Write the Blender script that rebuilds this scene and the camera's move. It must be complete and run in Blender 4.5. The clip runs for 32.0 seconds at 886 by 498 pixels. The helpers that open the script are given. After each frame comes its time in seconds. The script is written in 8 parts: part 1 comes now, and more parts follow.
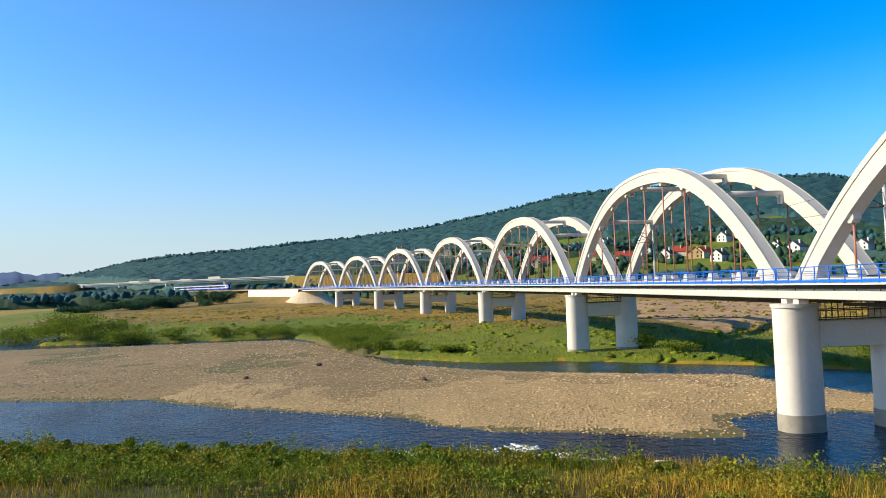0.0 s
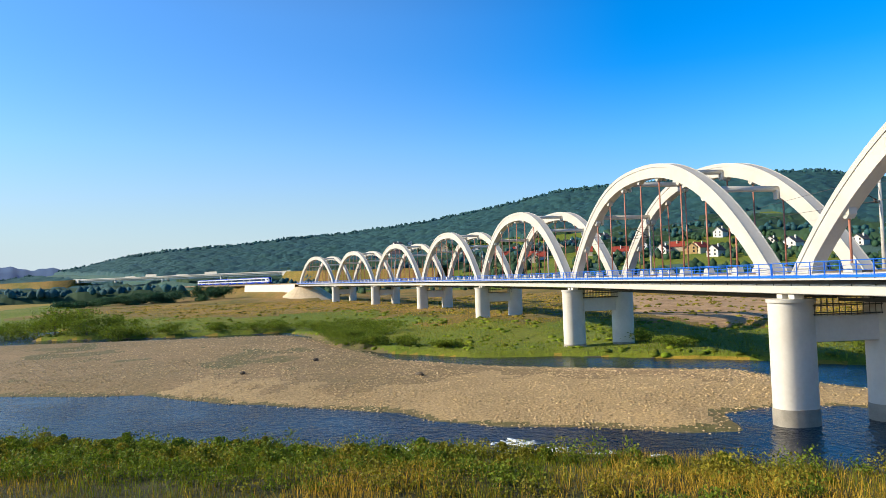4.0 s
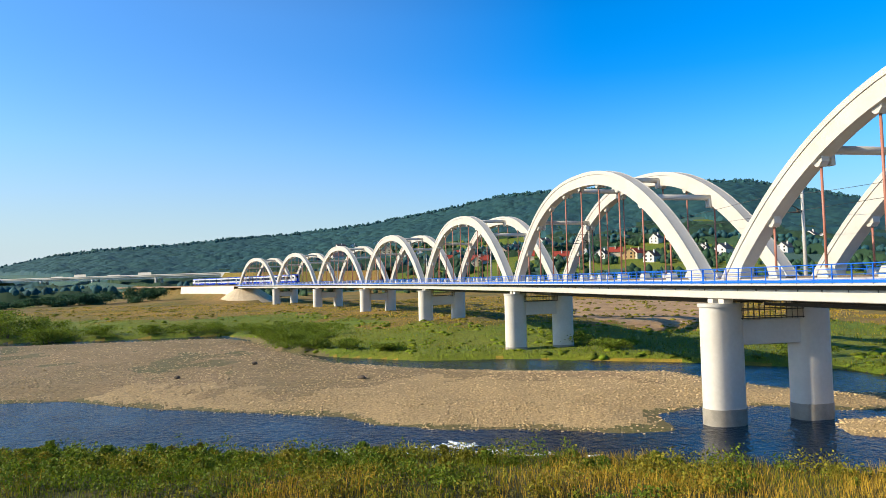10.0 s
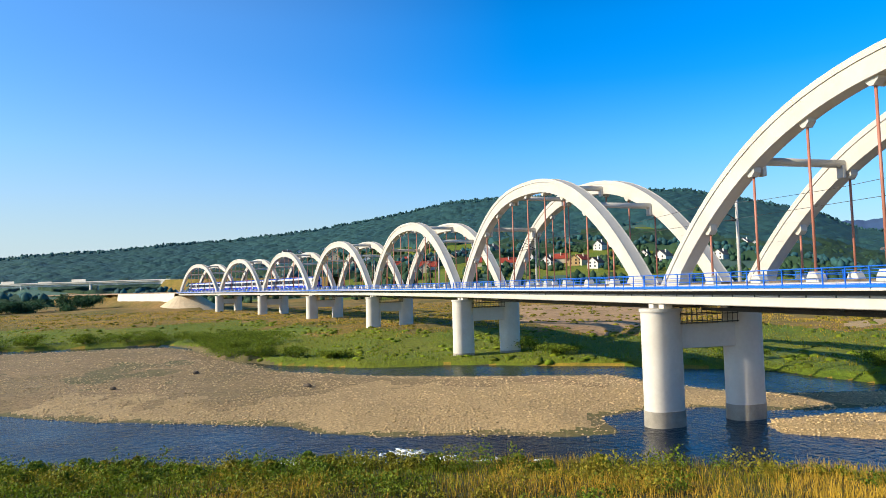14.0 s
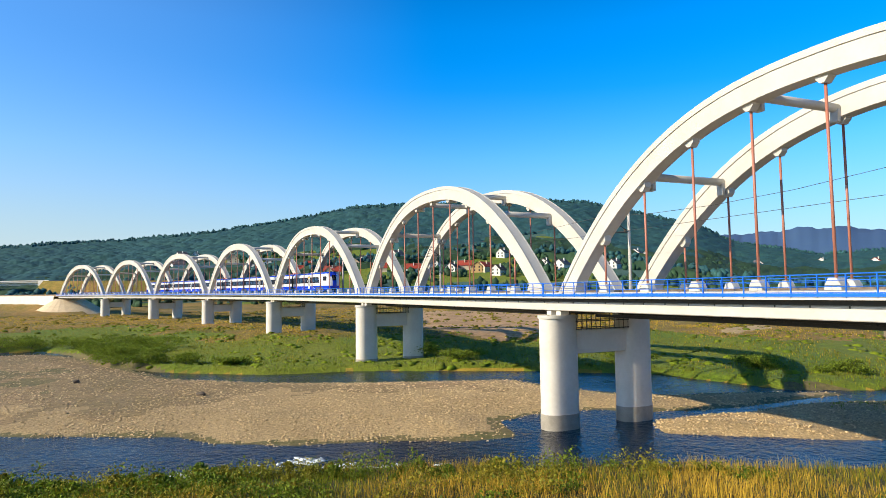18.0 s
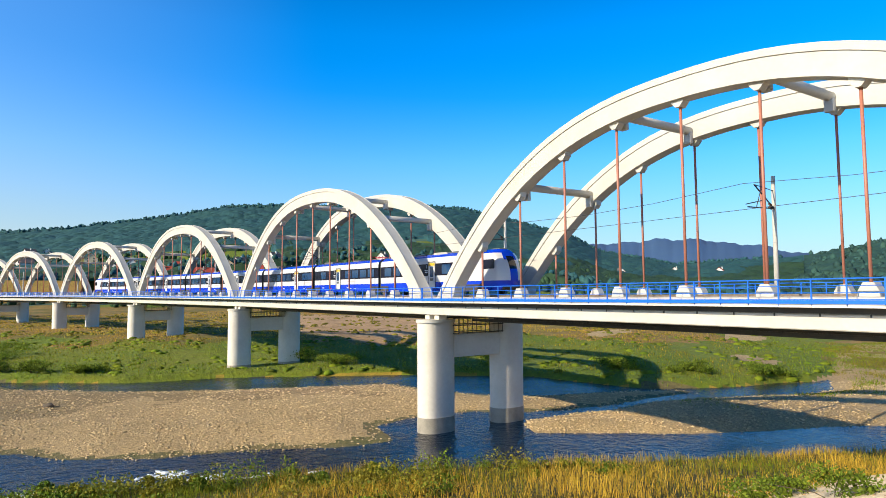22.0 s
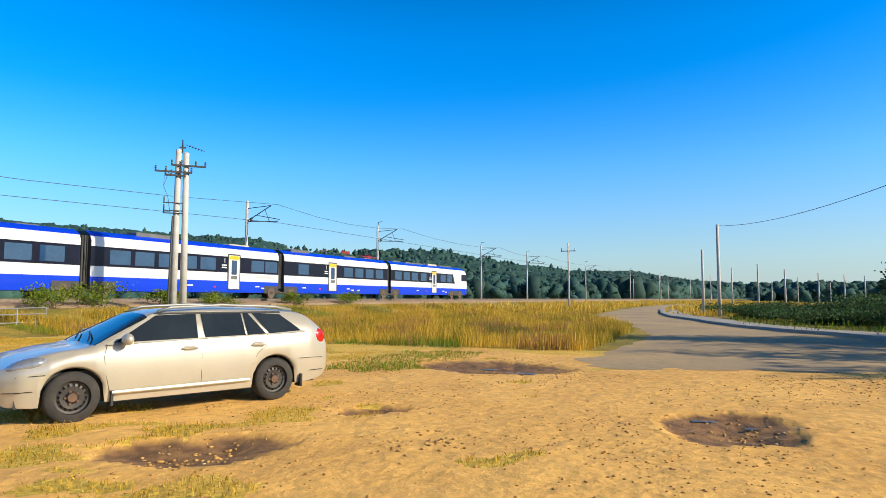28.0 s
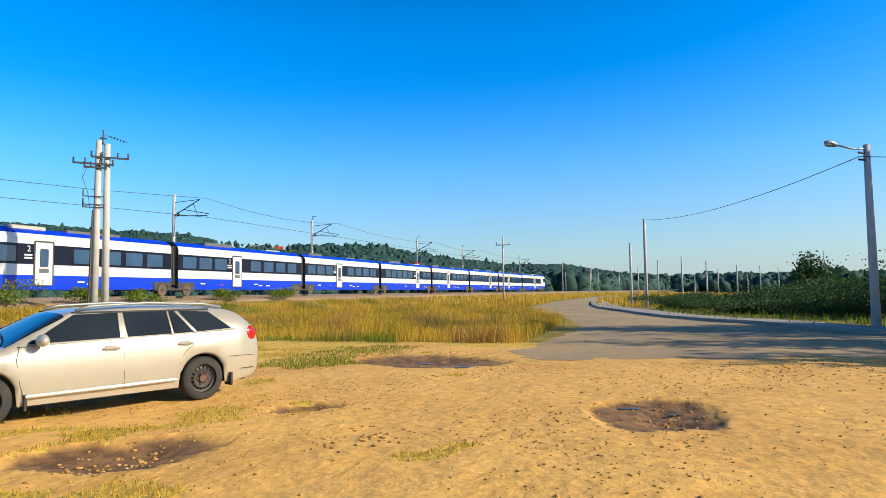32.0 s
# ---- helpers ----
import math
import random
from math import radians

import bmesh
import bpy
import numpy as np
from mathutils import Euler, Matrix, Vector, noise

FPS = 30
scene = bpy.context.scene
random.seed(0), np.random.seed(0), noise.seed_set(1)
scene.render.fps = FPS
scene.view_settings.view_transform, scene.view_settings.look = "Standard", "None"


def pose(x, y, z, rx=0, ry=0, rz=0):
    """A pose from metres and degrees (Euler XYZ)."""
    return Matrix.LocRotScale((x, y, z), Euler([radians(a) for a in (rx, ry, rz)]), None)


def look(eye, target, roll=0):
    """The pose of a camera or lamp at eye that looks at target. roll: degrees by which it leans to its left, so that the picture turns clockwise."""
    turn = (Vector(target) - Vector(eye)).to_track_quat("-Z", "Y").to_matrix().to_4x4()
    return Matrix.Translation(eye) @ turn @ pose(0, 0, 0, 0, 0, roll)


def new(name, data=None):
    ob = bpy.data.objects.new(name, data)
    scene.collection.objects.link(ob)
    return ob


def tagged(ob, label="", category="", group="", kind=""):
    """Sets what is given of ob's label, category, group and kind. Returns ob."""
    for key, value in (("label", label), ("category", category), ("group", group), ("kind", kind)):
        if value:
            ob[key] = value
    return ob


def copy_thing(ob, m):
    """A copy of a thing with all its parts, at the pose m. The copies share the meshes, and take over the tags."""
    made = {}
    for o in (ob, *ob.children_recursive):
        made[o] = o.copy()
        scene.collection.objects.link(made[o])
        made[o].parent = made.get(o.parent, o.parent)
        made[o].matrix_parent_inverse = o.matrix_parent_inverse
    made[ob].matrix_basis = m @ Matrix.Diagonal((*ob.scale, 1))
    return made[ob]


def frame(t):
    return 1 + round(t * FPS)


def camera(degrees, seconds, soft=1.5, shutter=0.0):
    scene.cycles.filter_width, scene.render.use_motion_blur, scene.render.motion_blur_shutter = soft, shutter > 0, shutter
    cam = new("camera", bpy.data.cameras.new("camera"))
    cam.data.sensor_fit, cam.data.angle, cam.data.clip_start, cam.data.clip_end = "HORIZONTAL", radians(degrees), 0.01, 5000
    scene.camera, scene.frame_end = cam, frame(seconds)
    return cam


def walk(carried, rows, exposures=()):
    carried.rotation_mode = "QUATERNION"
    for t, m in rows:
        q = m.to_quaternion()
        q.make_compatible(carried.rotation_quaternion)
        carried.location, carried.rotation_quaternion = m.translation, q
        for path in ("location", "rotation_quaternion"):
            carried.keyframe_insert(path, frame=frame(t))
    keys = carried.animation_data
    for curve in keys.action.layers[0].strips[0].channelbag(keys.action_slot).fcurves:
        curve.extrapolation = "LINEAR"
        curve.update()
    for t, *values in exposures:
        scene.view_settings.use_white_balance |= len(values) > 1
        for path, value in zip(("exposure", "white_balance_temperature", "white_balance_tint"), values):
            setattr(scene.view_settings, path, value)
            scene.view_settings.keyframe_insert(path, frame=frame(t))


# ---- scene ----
# The camera turns on the spot: the holder stands at the origin and pans from the river to the road.
EYE = 1.5        # metres over the gravel car park, which is z = 0
ARM = 0.3        # the camera is held this far in front of the turning axis
cam = camera(69.5, 32.0, soft=0.8)
PATH = [  # seconds, yaw, pitch, roll
    (0, 84.20, 3.07, 1.70), (0.5, 84.05, 2.96, 1.76), (1, 83.86, 2.51, 1.68), (1.5, 83.77, 2.51, 1.97),
    (2, 83.85, 2.55, 2.04), (2.5, 83.96, 2.34, 1.94), (3, 83.69, 2.64, 1.81), (3.5, 83.94, 2.64, 1.72),
    (5.5, 83.67, 2.50, 1.59), (6, 83.47, 2.44, 1.70), (6.5, 82.97, 2.31, 1.67), (7, 82.45, 2.22, 1.70),
    (7.5, 81.67, 2.42, 1.50), (8, 81.14, 2.47, 1.58), (8.5, 80.22, 2.36, 1.48), (9, 79.64, 2.38, 1.42),
    (9.5, 78.94, 2.50, 1.12), (10, 78.86, 2.77, 1.26), (10.5, 78.02, 2.79, 1.26), (11, 77.76, 3.15, 1.05),
    (11.5, 77.06, 3.33, 1.17), (12, 76.54, 3.45, 1.09), (12.5, 75.36, 3.19, 1.55), (13, 75.26, 3.33, 1.43),
    (13.5, 74.88, 3.19, 1.52), (15.5, 72.06, 3.86, 0.95), (16, 71.53, 3.72, 1.35), (16.5, 70.42, 3.85, 1.29),
    (17, 68.81, 3.99, 1.05), (17.5, 66.60, 3.78, 0.83), (18, 65.68, 3.58, 0.75), (18.5, 64.73, 3.44, 0.72),
    (19, 63.95, 3.48, 0.68), (19.5, 63.29, 3.48, 0.57), (20, 62.78, 3.51, 0.48), (20.5, 62.48, 3.68, 0.52),
    (21, 61.96, 3.74, 0.66), (21.5, 58.84, 3.81, 0.67), (22, 54.97, 3.86, 0.23), (22.5, 50.97, 3.87, -0.08),
    (23, 45.46, 4.16, -0.17), (23.5, 39.03, 4.54, -0.21), (24, 30.93, 4.36, -0.35), (24.5, 20.49, 4.11, -1.48),
    (25, -0.42, 3.58, -2.38), (25.5, -22.58, 3.27, -1.77), (26, -39.19, 4.80, -1.46), (26.5, -51.16, 5.30, -1.32),
    (28.5, -70.31, 4.41, 0.22), (29, -71.72, 4.66, 0.26), (29.5, -72.56, 4.38, 0.28), (30, -72.86, 4.00, 0.22),
    (30.5, -72.91, 4.03, 0.20), (31, -73.08, 4.00, 0.10), (31.5, -73.62, 3.86, 0.42), (32, -73.93, 3.89, 0.65),
]

SWAY = {22.5: (-0.12, -0.05, 0), 23: (-0.28, -0.03, 0), 23.5: (-0.36, 0.05, -0.03), 24: (-0.48, 0.14, 0), 24.5: (-0.15, 0.14, 0.03), 25: (0.05, 0.08, 0), 25.5: (0, -0.04, 0)}      # the holder's body sways in the quick turn


def held(t, yaw, pitch, roll):
    a = radians(yaw)
    x, y, z = SWAY.get(t, (0, 0, 0))
    return pose(x - ARM * math.sin(a), y + ARM * math.cos(a), EYE + z, 90 + pitch, roll, yaw)


walk(cam, [(t, held(t, yaw, pitch, roll)) for t, yaw, pitch, roll in PATH], exposures=[(0.0, 0.4), (22.0, 0.42), (23.0, 0.46), (24.0, 0.06), (25.0, 0.02), (26.3, 0.34), (28.5, 0.38), (32.0, 0.36)])

# ---- daylight ----
to_sun = Vector((0.005, -0.89, 0.452)).normalized()
sun = new("sun", bpy.data.lights.new("sun", "SUN"))
sun.data.energy, sun.data.angle, sun.data.color = 5.0, radians(0.5), (1.0, 0.86, 0.62)
sun.matrix_world = look((60, -90, 80), Vector((60, -90, 80)) - to_sun)

world = bpy.data.worlds.new("sky")
scene.world = world
world.use_nodes = True
wn, wl = world.node_tree.nodes, world.node_tree.links
sky = wn.new("ShaderNodeTexSky")
sky.sky_type, sky.sun_disc = "NISHITA", False
sky.sun_elevation, sky.sun_rotation = math.asin(to_sun.z), math.atan2(to_sun.x, to_sun.y)
sky.air_density, sky.dust_density, sky.ozone_density = 1.0, 1.0, 3.5
wn["Background"].inputs[1].default_value = 0.13
tint = wn.new("ShaderNodeHueSaturation")
tint.inputs["Value"].default_value = 1.5
tint.inputs["Saturation"].default_value = 1.5
wl.new(sky.outputs[0], tint.inputs["Color"])
cast = wn.new("ShaderNodeMix")
cast.data_type, cast.blend_type = "RGBA", "MULTIPLY"
cast.inputs[0].default_value = 1.0
cast.inputs[7].default_value = (0.72, 0.90, 1.04, 1)
wl.new(tint.outputs[0], cast.inputs[6])
# summer haze: paler toward the horizon, more so toward the sun's side
coord, axes = wn.new("ShaderNodeTexCoord"), wn.new("ShaderNodeSeparateXYZ")
wl.new(coord.outputs["Generated"], axes.inputs[0])
low = wn.new("ShaderNodeMapRange")
low.inputs["From Min"].default_value, low.inputs["From Max"].default_value = 0.36, 0.0
wl.new(axes.outputs["Z"], low.inputs["Value"])
bent = wn.new("ShaderNodeMath")
bent.operation = "POWER"
bent.inputs[1].default_value = 2.3
wl.new(low.outputs[0], bent.inputs[0])
flat = Vector((to_sun.x - 0.55, to_sun.y, 0)).normalized()
toward = wn.new("ShaderNodeVectorMath")
toward.operation = "DOT_PRODUCT"
toward.inputs[1].default_value = flat
wl.new(coord.outputs["Generated"], toward.inputs[0])
side = wn.new("ShaderNodeMapRange")
side.inputs["From Min"].default_value, side.inputs["From Max"].default_value = -1.0, 0.8
side.inputs["To Min"].default_value, side.inputs["To Max"].default_value = 0.5, 0.95
wl.new(toward.outputs["Value"], side.inputs["Value"])
amount = wn.new("ShaderNodeMath")
amount.operation = "MULTIPLY"
wl.new(bent.outputs[0], amount.inputs[0])
wl.new(side.outputs[0], amount.inputs[1])
veil = wn.new("ShaderNodeMix")
veil.data_type = "RGBA"
veil.inputs[7].default_value = (3.65, 4.4, 4.75, 1)
glow = wn.new("ShaderNodeVectorMath")
glow.operation = "DOT_PRODUCT"
glow.inputs[1].default_value = Vector((-0.90, -0.55, 0.12)).normalized()
wl.new(coord.outputs["Generated"], glow.inputs[0])
wide = wn.new("ShaderNodeMapRange")
wide.interpolation_type = "SMOOTHSTEP"
wide.inputs["From Min"].default_value, wide.inputs["From Max"].default_value = 0.55, 1.0
wide.inputs["To Min"].default_value, wide.inputs["To Max"].default_value = 0.0, 0.20
wl.new(glow.outputs["Value"], wide.inputs["Value"])
whole = wn.new("ShaderNodeMath")
whole.operation = "ADD"
whole.use_clamp = True
wl.new(amount.outputs[0], whole.inputs[0])
wl.new(wide.outputs[0], whole.inputs[1])
wl.new(whole.outputs[0], veil.inputs[0])
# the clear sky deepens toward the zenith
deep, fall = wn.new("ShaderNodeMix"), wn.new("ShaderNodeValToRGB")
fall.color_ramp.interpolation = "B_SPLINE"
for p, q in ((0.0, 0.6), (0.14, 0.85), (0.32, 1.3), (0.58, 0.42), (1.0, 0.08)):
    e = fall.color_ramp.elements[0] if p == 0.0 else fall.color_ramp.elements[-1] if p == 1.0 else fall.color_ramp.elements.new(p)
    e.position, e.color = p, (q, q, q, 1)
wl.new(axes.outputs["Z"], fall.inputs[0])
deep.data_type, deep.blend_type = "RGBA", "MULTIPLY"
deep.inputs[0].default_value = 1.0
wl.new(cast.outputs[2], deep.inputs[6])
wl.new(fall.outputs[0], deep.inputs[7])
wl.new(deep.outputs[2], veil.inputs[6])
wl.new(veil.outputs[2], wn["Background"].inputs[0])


# ---- materials ----
ALBEDO = 0.84      # all paints and soils are a little darker than their pure tones


def material(name, base, rough=0.7, second=None, scale=4.0, bump=0.0, bump_scale=30.0, metal=0.0, spread=0.0, detail=6.0, grain=0.0, grain_scale=20.0):
    """A surface of one colour that drifts to a second one in two scales of noise, with fine relief."""
    m = bpy.data.materials.new(name)
    m.use_nodes = True
    n, l = m.node_tree.nodes, m.node_tree.links
    b = n["Principled BSDF"]
    b.inputs["Roughness"].default_value, b.inputs["Metallic"].default_value = rough, metal
    second = second or tuple(c * 0.8 for c in base)
    base, second = tuple(c * ALBEDO for c in base), tuple(c * ALBEDO for c in second)
    where = n.new("ShaderNodeNewGeometry")
    big, small = n.new("ShaderNodeTexNoise"), n.new("ShaderNodeTexNoise")
    big.inputs["Scale"].default_value, big.inputs["Detail"].default_value = scale, detail
    small.inputs["Scale"].default_value, small.inputs["Detail"].default_value = scale * 9, 4.0
    l.new(where.outputs["Position"], big.inputs["Vector"])
    l.new(where.outputs["Position"], small.inputs["Vector"])
    add = n.new("ShaderNodeMath")
    add.operation = "MULTIPLY_ADD"
    add.inputs[1].default_value = 0.45
    l.new(small.outputs["Fac"], add.inputs[0])
    l.new(big.outputs["Fac"], add.inputs[2])
    ramp = n.new("ShaderNodeValToRGB")
    ramp.color_ramp.elements[0].position, ramp.color_ramp.elements[1].position = 0.52, 0.92
    ramp.color_ramp.elements[0].color, ramp.color_ramp.elements[1].color = (*base, 1), (*second, 1)
    l.new(add.outputs[0], ramp.inputs[0])
    colour = ramp.outputs[0]
    if grain:
        dots, lift, fleck = n.new("ShaderNodeTexNoise"), n.new("ShaderNodeMapRange"), n.new("ShaderNodeHueSaturation")
        dots.inputs["Scale"].default_value, dots.inputs["Detail"].default_value = grain_scale, 8.0
        dots.inputs["Roughness"].default_value = 0.7
        lift.inputs["From Min"].default_value, lift.inputs["From Max"].default_value = 0.3, 0.7
        lift.inputs["To Min"].default_value, lift.inputs["To Max"].default_value = 1 - grain, 1 + grain
        l.new(where.outputs["Position"], dots.inputs["Vector"])
        l.new(dots.outputs["Fac"], lift.inputs["Value"])
        l.new(lift.outputs[0], fleck.inputs["Value"])
        l.new(colour, fleck.inputs["Color"])
        colour = fleck.outputs[0]
    if spread:
        each = n.new("ShaderNodeObjectInfo")
        hsv = n.new("ShaderNodeHueSaturation")
        span = n.new("ShaderNodeMapRange")
        span.inputs["To Min"].default_value, span.inputs["To Max"].default_value = 1 - spread, 1 + spread
        isle = n.new("ShaderNodeMath")
        isle.operation = "ADD"
        l.new(each.outputs["Random"], isle.inputs[0])
        l.new(where.outputs["Random Per Island"], isle.inputs[1])
        frac = n.new("ShaderNodeMath")
        frac.operation = "FRACT"
        l.new(isle.outputs[0], frac.inputs[0])
        l.new(frac.outputs[0], span.inputs["Value"])
        l.new(span.outputs[0], hsv.inputs["Value"])
        l.new(colour, hsv.inputs["Color"])
        colour = hsv.outputs[0]
    l.new(colour, b.inputs["Base Color"])
    if bump:
        relief = n.new("ShaderNodeTexNoise")
        relief.inputs["Scale"].default_value, relief.inputs["Detail"].default_value = bump_scale, 8.0
        relief.inputs["Roughness"].default_value = 0.62
        l.new(where.outputs["Position"], relief.inputs["Vector"])
        bn = n.new("ShaderNodeBump")
        bn.inputs["Strength"].default_value, bn.inputs["Distance"].default_value = bump, 1.0 / bump_scale
        l.new(relief.outputs["Fac"], bn.inputs["Height"])
        l.new(bn.outputs[0], b.inputs["Normal"])
    return m


M_WHITE = material("white_paint", (0.650, 0.629, 0.578), 0.6, (0.575, 0.548, 0.498), 0.5, 0.05, 20)
M_CONC = material("pier_concrete", (0.80, 0.755, 0.675), 0.8, (0.71, 0.66, 0.575), 0.35, 0.08, 14, grain=0.03, grain_scale=3)
M_WET = material("stained_concrete", (0.43, 0.39, 0.32), 0.7, (0.31, 0.28, 0.23), 1.2, 0.15, 14)
M_DARK = material("dark_steel", (0.035, 0.037, 0.04), 0.55, (0.06, 0.055, 0.05), 3, 0.1, 30)
M_TANCONC = material("weathered_tan_concrete", (0.62, 0.52, 0.38), 0.85, (0.46, 0.38, 0.27), 1.2, 0.15, 14)
M_BLUE = material("blue_rail_paint", (0.005, 0.18, 0.88), 0.4, (0.006, 0.145, 0.72), 3)
M_RUST = material("hanger_primer", (0.50, 0.19, 0.12), 0.5, (0.42, 0.17, 0.12), 2)
M_GALV = material("galvanised_steel", (0.40, 0.41, 0.40), 0.5, (0.30, 0.31, 0.30), 6, 0.15, 60, metal=0.45)
M_BALLAST = material("ballast", (0.42, 0.29, 0.17), 0.95, (0.29, 0.19, 0.11), 8, 0.8, 12)
M_RAIL = material("rail_steel", (0.22, 0.15, 0.11), 0.5, (0.3, 0.25, 0.2), 4, metal=0.6)
M_POLE = material("pole_concrete", (0.60, 0.58, 0.54), 0.85, (0.50, 0.48, 0.45), 2, 0.2, 20)


# ---- building helpers ----
def mesh_of(name, bm, mat, smooth=False):
    me = bpy.data.meshes.new(name)
    bm.normal_update()
    bm.to_mesh(me)
    bm.free()
    for m in (mat if isinstance(mat, (list, tuple)) else [mat]):
        me.materials.append(m)
    if smooth:
        for p in me.polygons:
            p.use_smooth = len(p.vertices) < 5      # end caps stay flat
    return me


def part(name, bm, mat, parent=None, label="", smooth=False, at=None):
    ob = new(name, mesh_of(name, bm, mat, smooth))
    if parent:
        ob.parent = parent
    if at is not None:
        ob.matrix_local = at
    if label:
        ob["label"] = label
    return ob


def share(name, me, parent, at, label=""):
    ob = new(name, me)
    ob.parent = parent
    ob.matrix_local = at
    if label:
        ob["label"] = label
    return ob


def thing(name, label, category, at=None, group="", kind=""):
    ob = new(name)
    ob.empty_display_size = 0.2
    if at is not None:
        ob.matrix_world = at
    return tagged(ob, label, category, group, kind)


def raw(name, verts, faces, mat, smooth=False, mats=None):
    me = bpy.data.meshes.new(name)
    verts, faces = np.asarray(verts, np.float32), np.asarray(faces, np.int32)
    k = faces.shape[1]
    me.vertices.add(len(verts))
    me.vertices.foreach_set("co", verts.ravel())
    me.loops.add(faces.size)
    me.loops.foreach_set("vertex_index", faces.ravel())
    me.polygons.add(len(faces))
    me.polygons.foreach_set("loop_start", np.arange(0, faces.size, k, dtype=np.int32))
    me.polygons.foreach_set("loop_total", np.full(len(faces), k, np.int32))
    if smooth:
        me.polygons.foreach_set("use_smooth", np.ones(len(faces), bool))
    if mats is not None:
        me.polygons.foreach_set("material_index", np.asarray(mats, np.int32))
    for m in (mat if isinstance(mat, (list, tuple)) else [mat]):
        me.materials.append(m)
    me.update()
    me.validate()
    return me


def box(bm, x0, x1, y0, y1, z0, z1, bevel=0.0):
    made = bmesh.ops.create_cube(bm, size=1.0, matrix=Matrix.Translation(((x0 + x1) / 2, (y0 + y1) / 2, (z0 + z1) / 2))
                                 @ Matrix.Diagonal((x1 - x0, y1 - y0, z1 - z0, 1)))["verts"]
    if bevel:
        edges = {e for v in made for e in v.link_edges}
        bmesh.ops.bevel(bm, geom=list(edges), offset=bevel, segments=1, affect="EDGES")
    return bm


def rod(bm, a, b, r, r2=None, n=8, caps=True):
    a, b = Vector(a), Vector(b)
    d = b - a
    m = Matrix.Translation((a + b) / 2) @ d.to_track_quat("Z", "Y").to_matrix().to_4x4()
    bmesh.ops.create_cone(bm, cap_ends=caps, segments=n, radius1=r, radius2=r if r2 is None else r2, depth=d.length, matrix=m)
    return bm


def pipe(bm, points, r, n=8):
    """A bent tube through the points."""
    pts = [Vector(p) for p in points]
    rings = []
    for i, p in enumerate(pts):
        d = (pts[min(i + 1, len(pts) - 1)] - pts[max(i - 1, 0)]).normalized()
        q = d.to_track_quat("Z", "Y").to_matrix()
        rings.append([bm.verts.new(p + q @ Vector((r * math.cos(2 * math.pi * k / n), r * math.sin(2 * math.pi * k / n), 0))) for k in range(n)])
    for u, v in zip(rings, rings[1:]):
        for k in range(n):
            bm.faces.new((u[k], u[(k + 1) % n], v[(k + 1) % n], v[k]))
    bm.faces.new(rings[0][::-1])
    bm.faces.new(rings[-1])
    return bm


def prism(bm, outline, y0, y1):
    """An outline in x, z drawn out along y."""
    a = [bm.verts.new((x, y0, z)) for x, z in outline]
    b = [bm.verts.new((x, y1, z)) for x, z in outline]
    n = len(outline)
    bm.faces.new(a)
    bm.faces.new(b[::-1])
    for i in range(n):
        bm.faces.new((a[i], b[i], b[(i + 1) % n], a[(i + 1) % n]))
    bmesh.ops.recalc_face_normals(bm, faces=bm.faces)
    return bm


# ---- the railway's line: straight over the near span, bending to the south at both ends ----
TRACK_Y = 37.2
HEADING = [(-460, 31.0), (-400, 29.0), (-340, 25.0), (-287, 20.8), (-234, 16.6), (-181, 12.0), (-128, 6.8), (-60, 0.0), (-30, 0.0), (10, -2.86), (40, -4.46), (80, -4.65), (130, -6.45), (250, -11.2), (470, -22.0)]
TS = np.arange(-700.0, 700.5, 0.5)
TH = np.radians(np.interp(TS, [h[0] for h in HEADING], [h[1] for h in HEADING]))
TX = np.concatenate([[0], np.cumsum(0.25 * (np.cos(TH[1:]) + np.cos(TH[:-1])))])
TY = np.concatenate([[0], np.cumsum(0.25 * (np.sin(TH[1:]) + np.sin(TH[:-1])))])
TX, TY = TX - TX[1340] - 29.99, TY - TY[1340] + TRACK_Y + 0.34


def line(s, off=0.0):
    """Place and heading (radians) on the line, s metres along it; off: to the far side."""
    x, y, h = np.interp(s, TS, TX), np.interp(s, TS, TY), np.interp(s, TS, TH)
    return float(x - off * math.sin(h)), float(y + off * math.cos(h)), float(h)


def deck_z(s):
    """Height of the walkway's edge over the car park."""
    return float(np.interp(s, [-700, -380, -100, -48, 4, 30, 700], [0.85, 0.85, 0.72, 0.75, 1.0, 1.05, 1.05]))


RAIL_UP = 0.42     # rail head over the walkway
SPAN, FIRST = 52.6, 3.87
WATER = -11.0


# ---- the lie of the land ----
HOLES = [(5.4, 4.8, 1.0, 0.62, -0.92), (8.6, -0.2, 1.15, 0.8, 0.06), (14.1, 4.5, 2.0, 1.3, 1.29), (8.05, 4.2, 0.5, 0.35, -0.9)]     # x, y, half length, half width, turn


def hole(px, py):
    """How deep in a mud hole, 0 outside to 1 in its middle."""
    best = np.zeros(np.shape(px))
    for x, y, a, b, turn in HOLES:
        u = (px - x) * math.cos(turn) + (py - y) * math.sin(turn)
        v = -(px - x) * math.sin(turn) + (py - y) * math.cos(turn)
        best = np.maximum(best, 1 - (u / a) ** 2 - (v / b) ** 2 + 0.28 * wave(px, py, 0.35, 1.0))
    return np.clip(best, 0, 1)


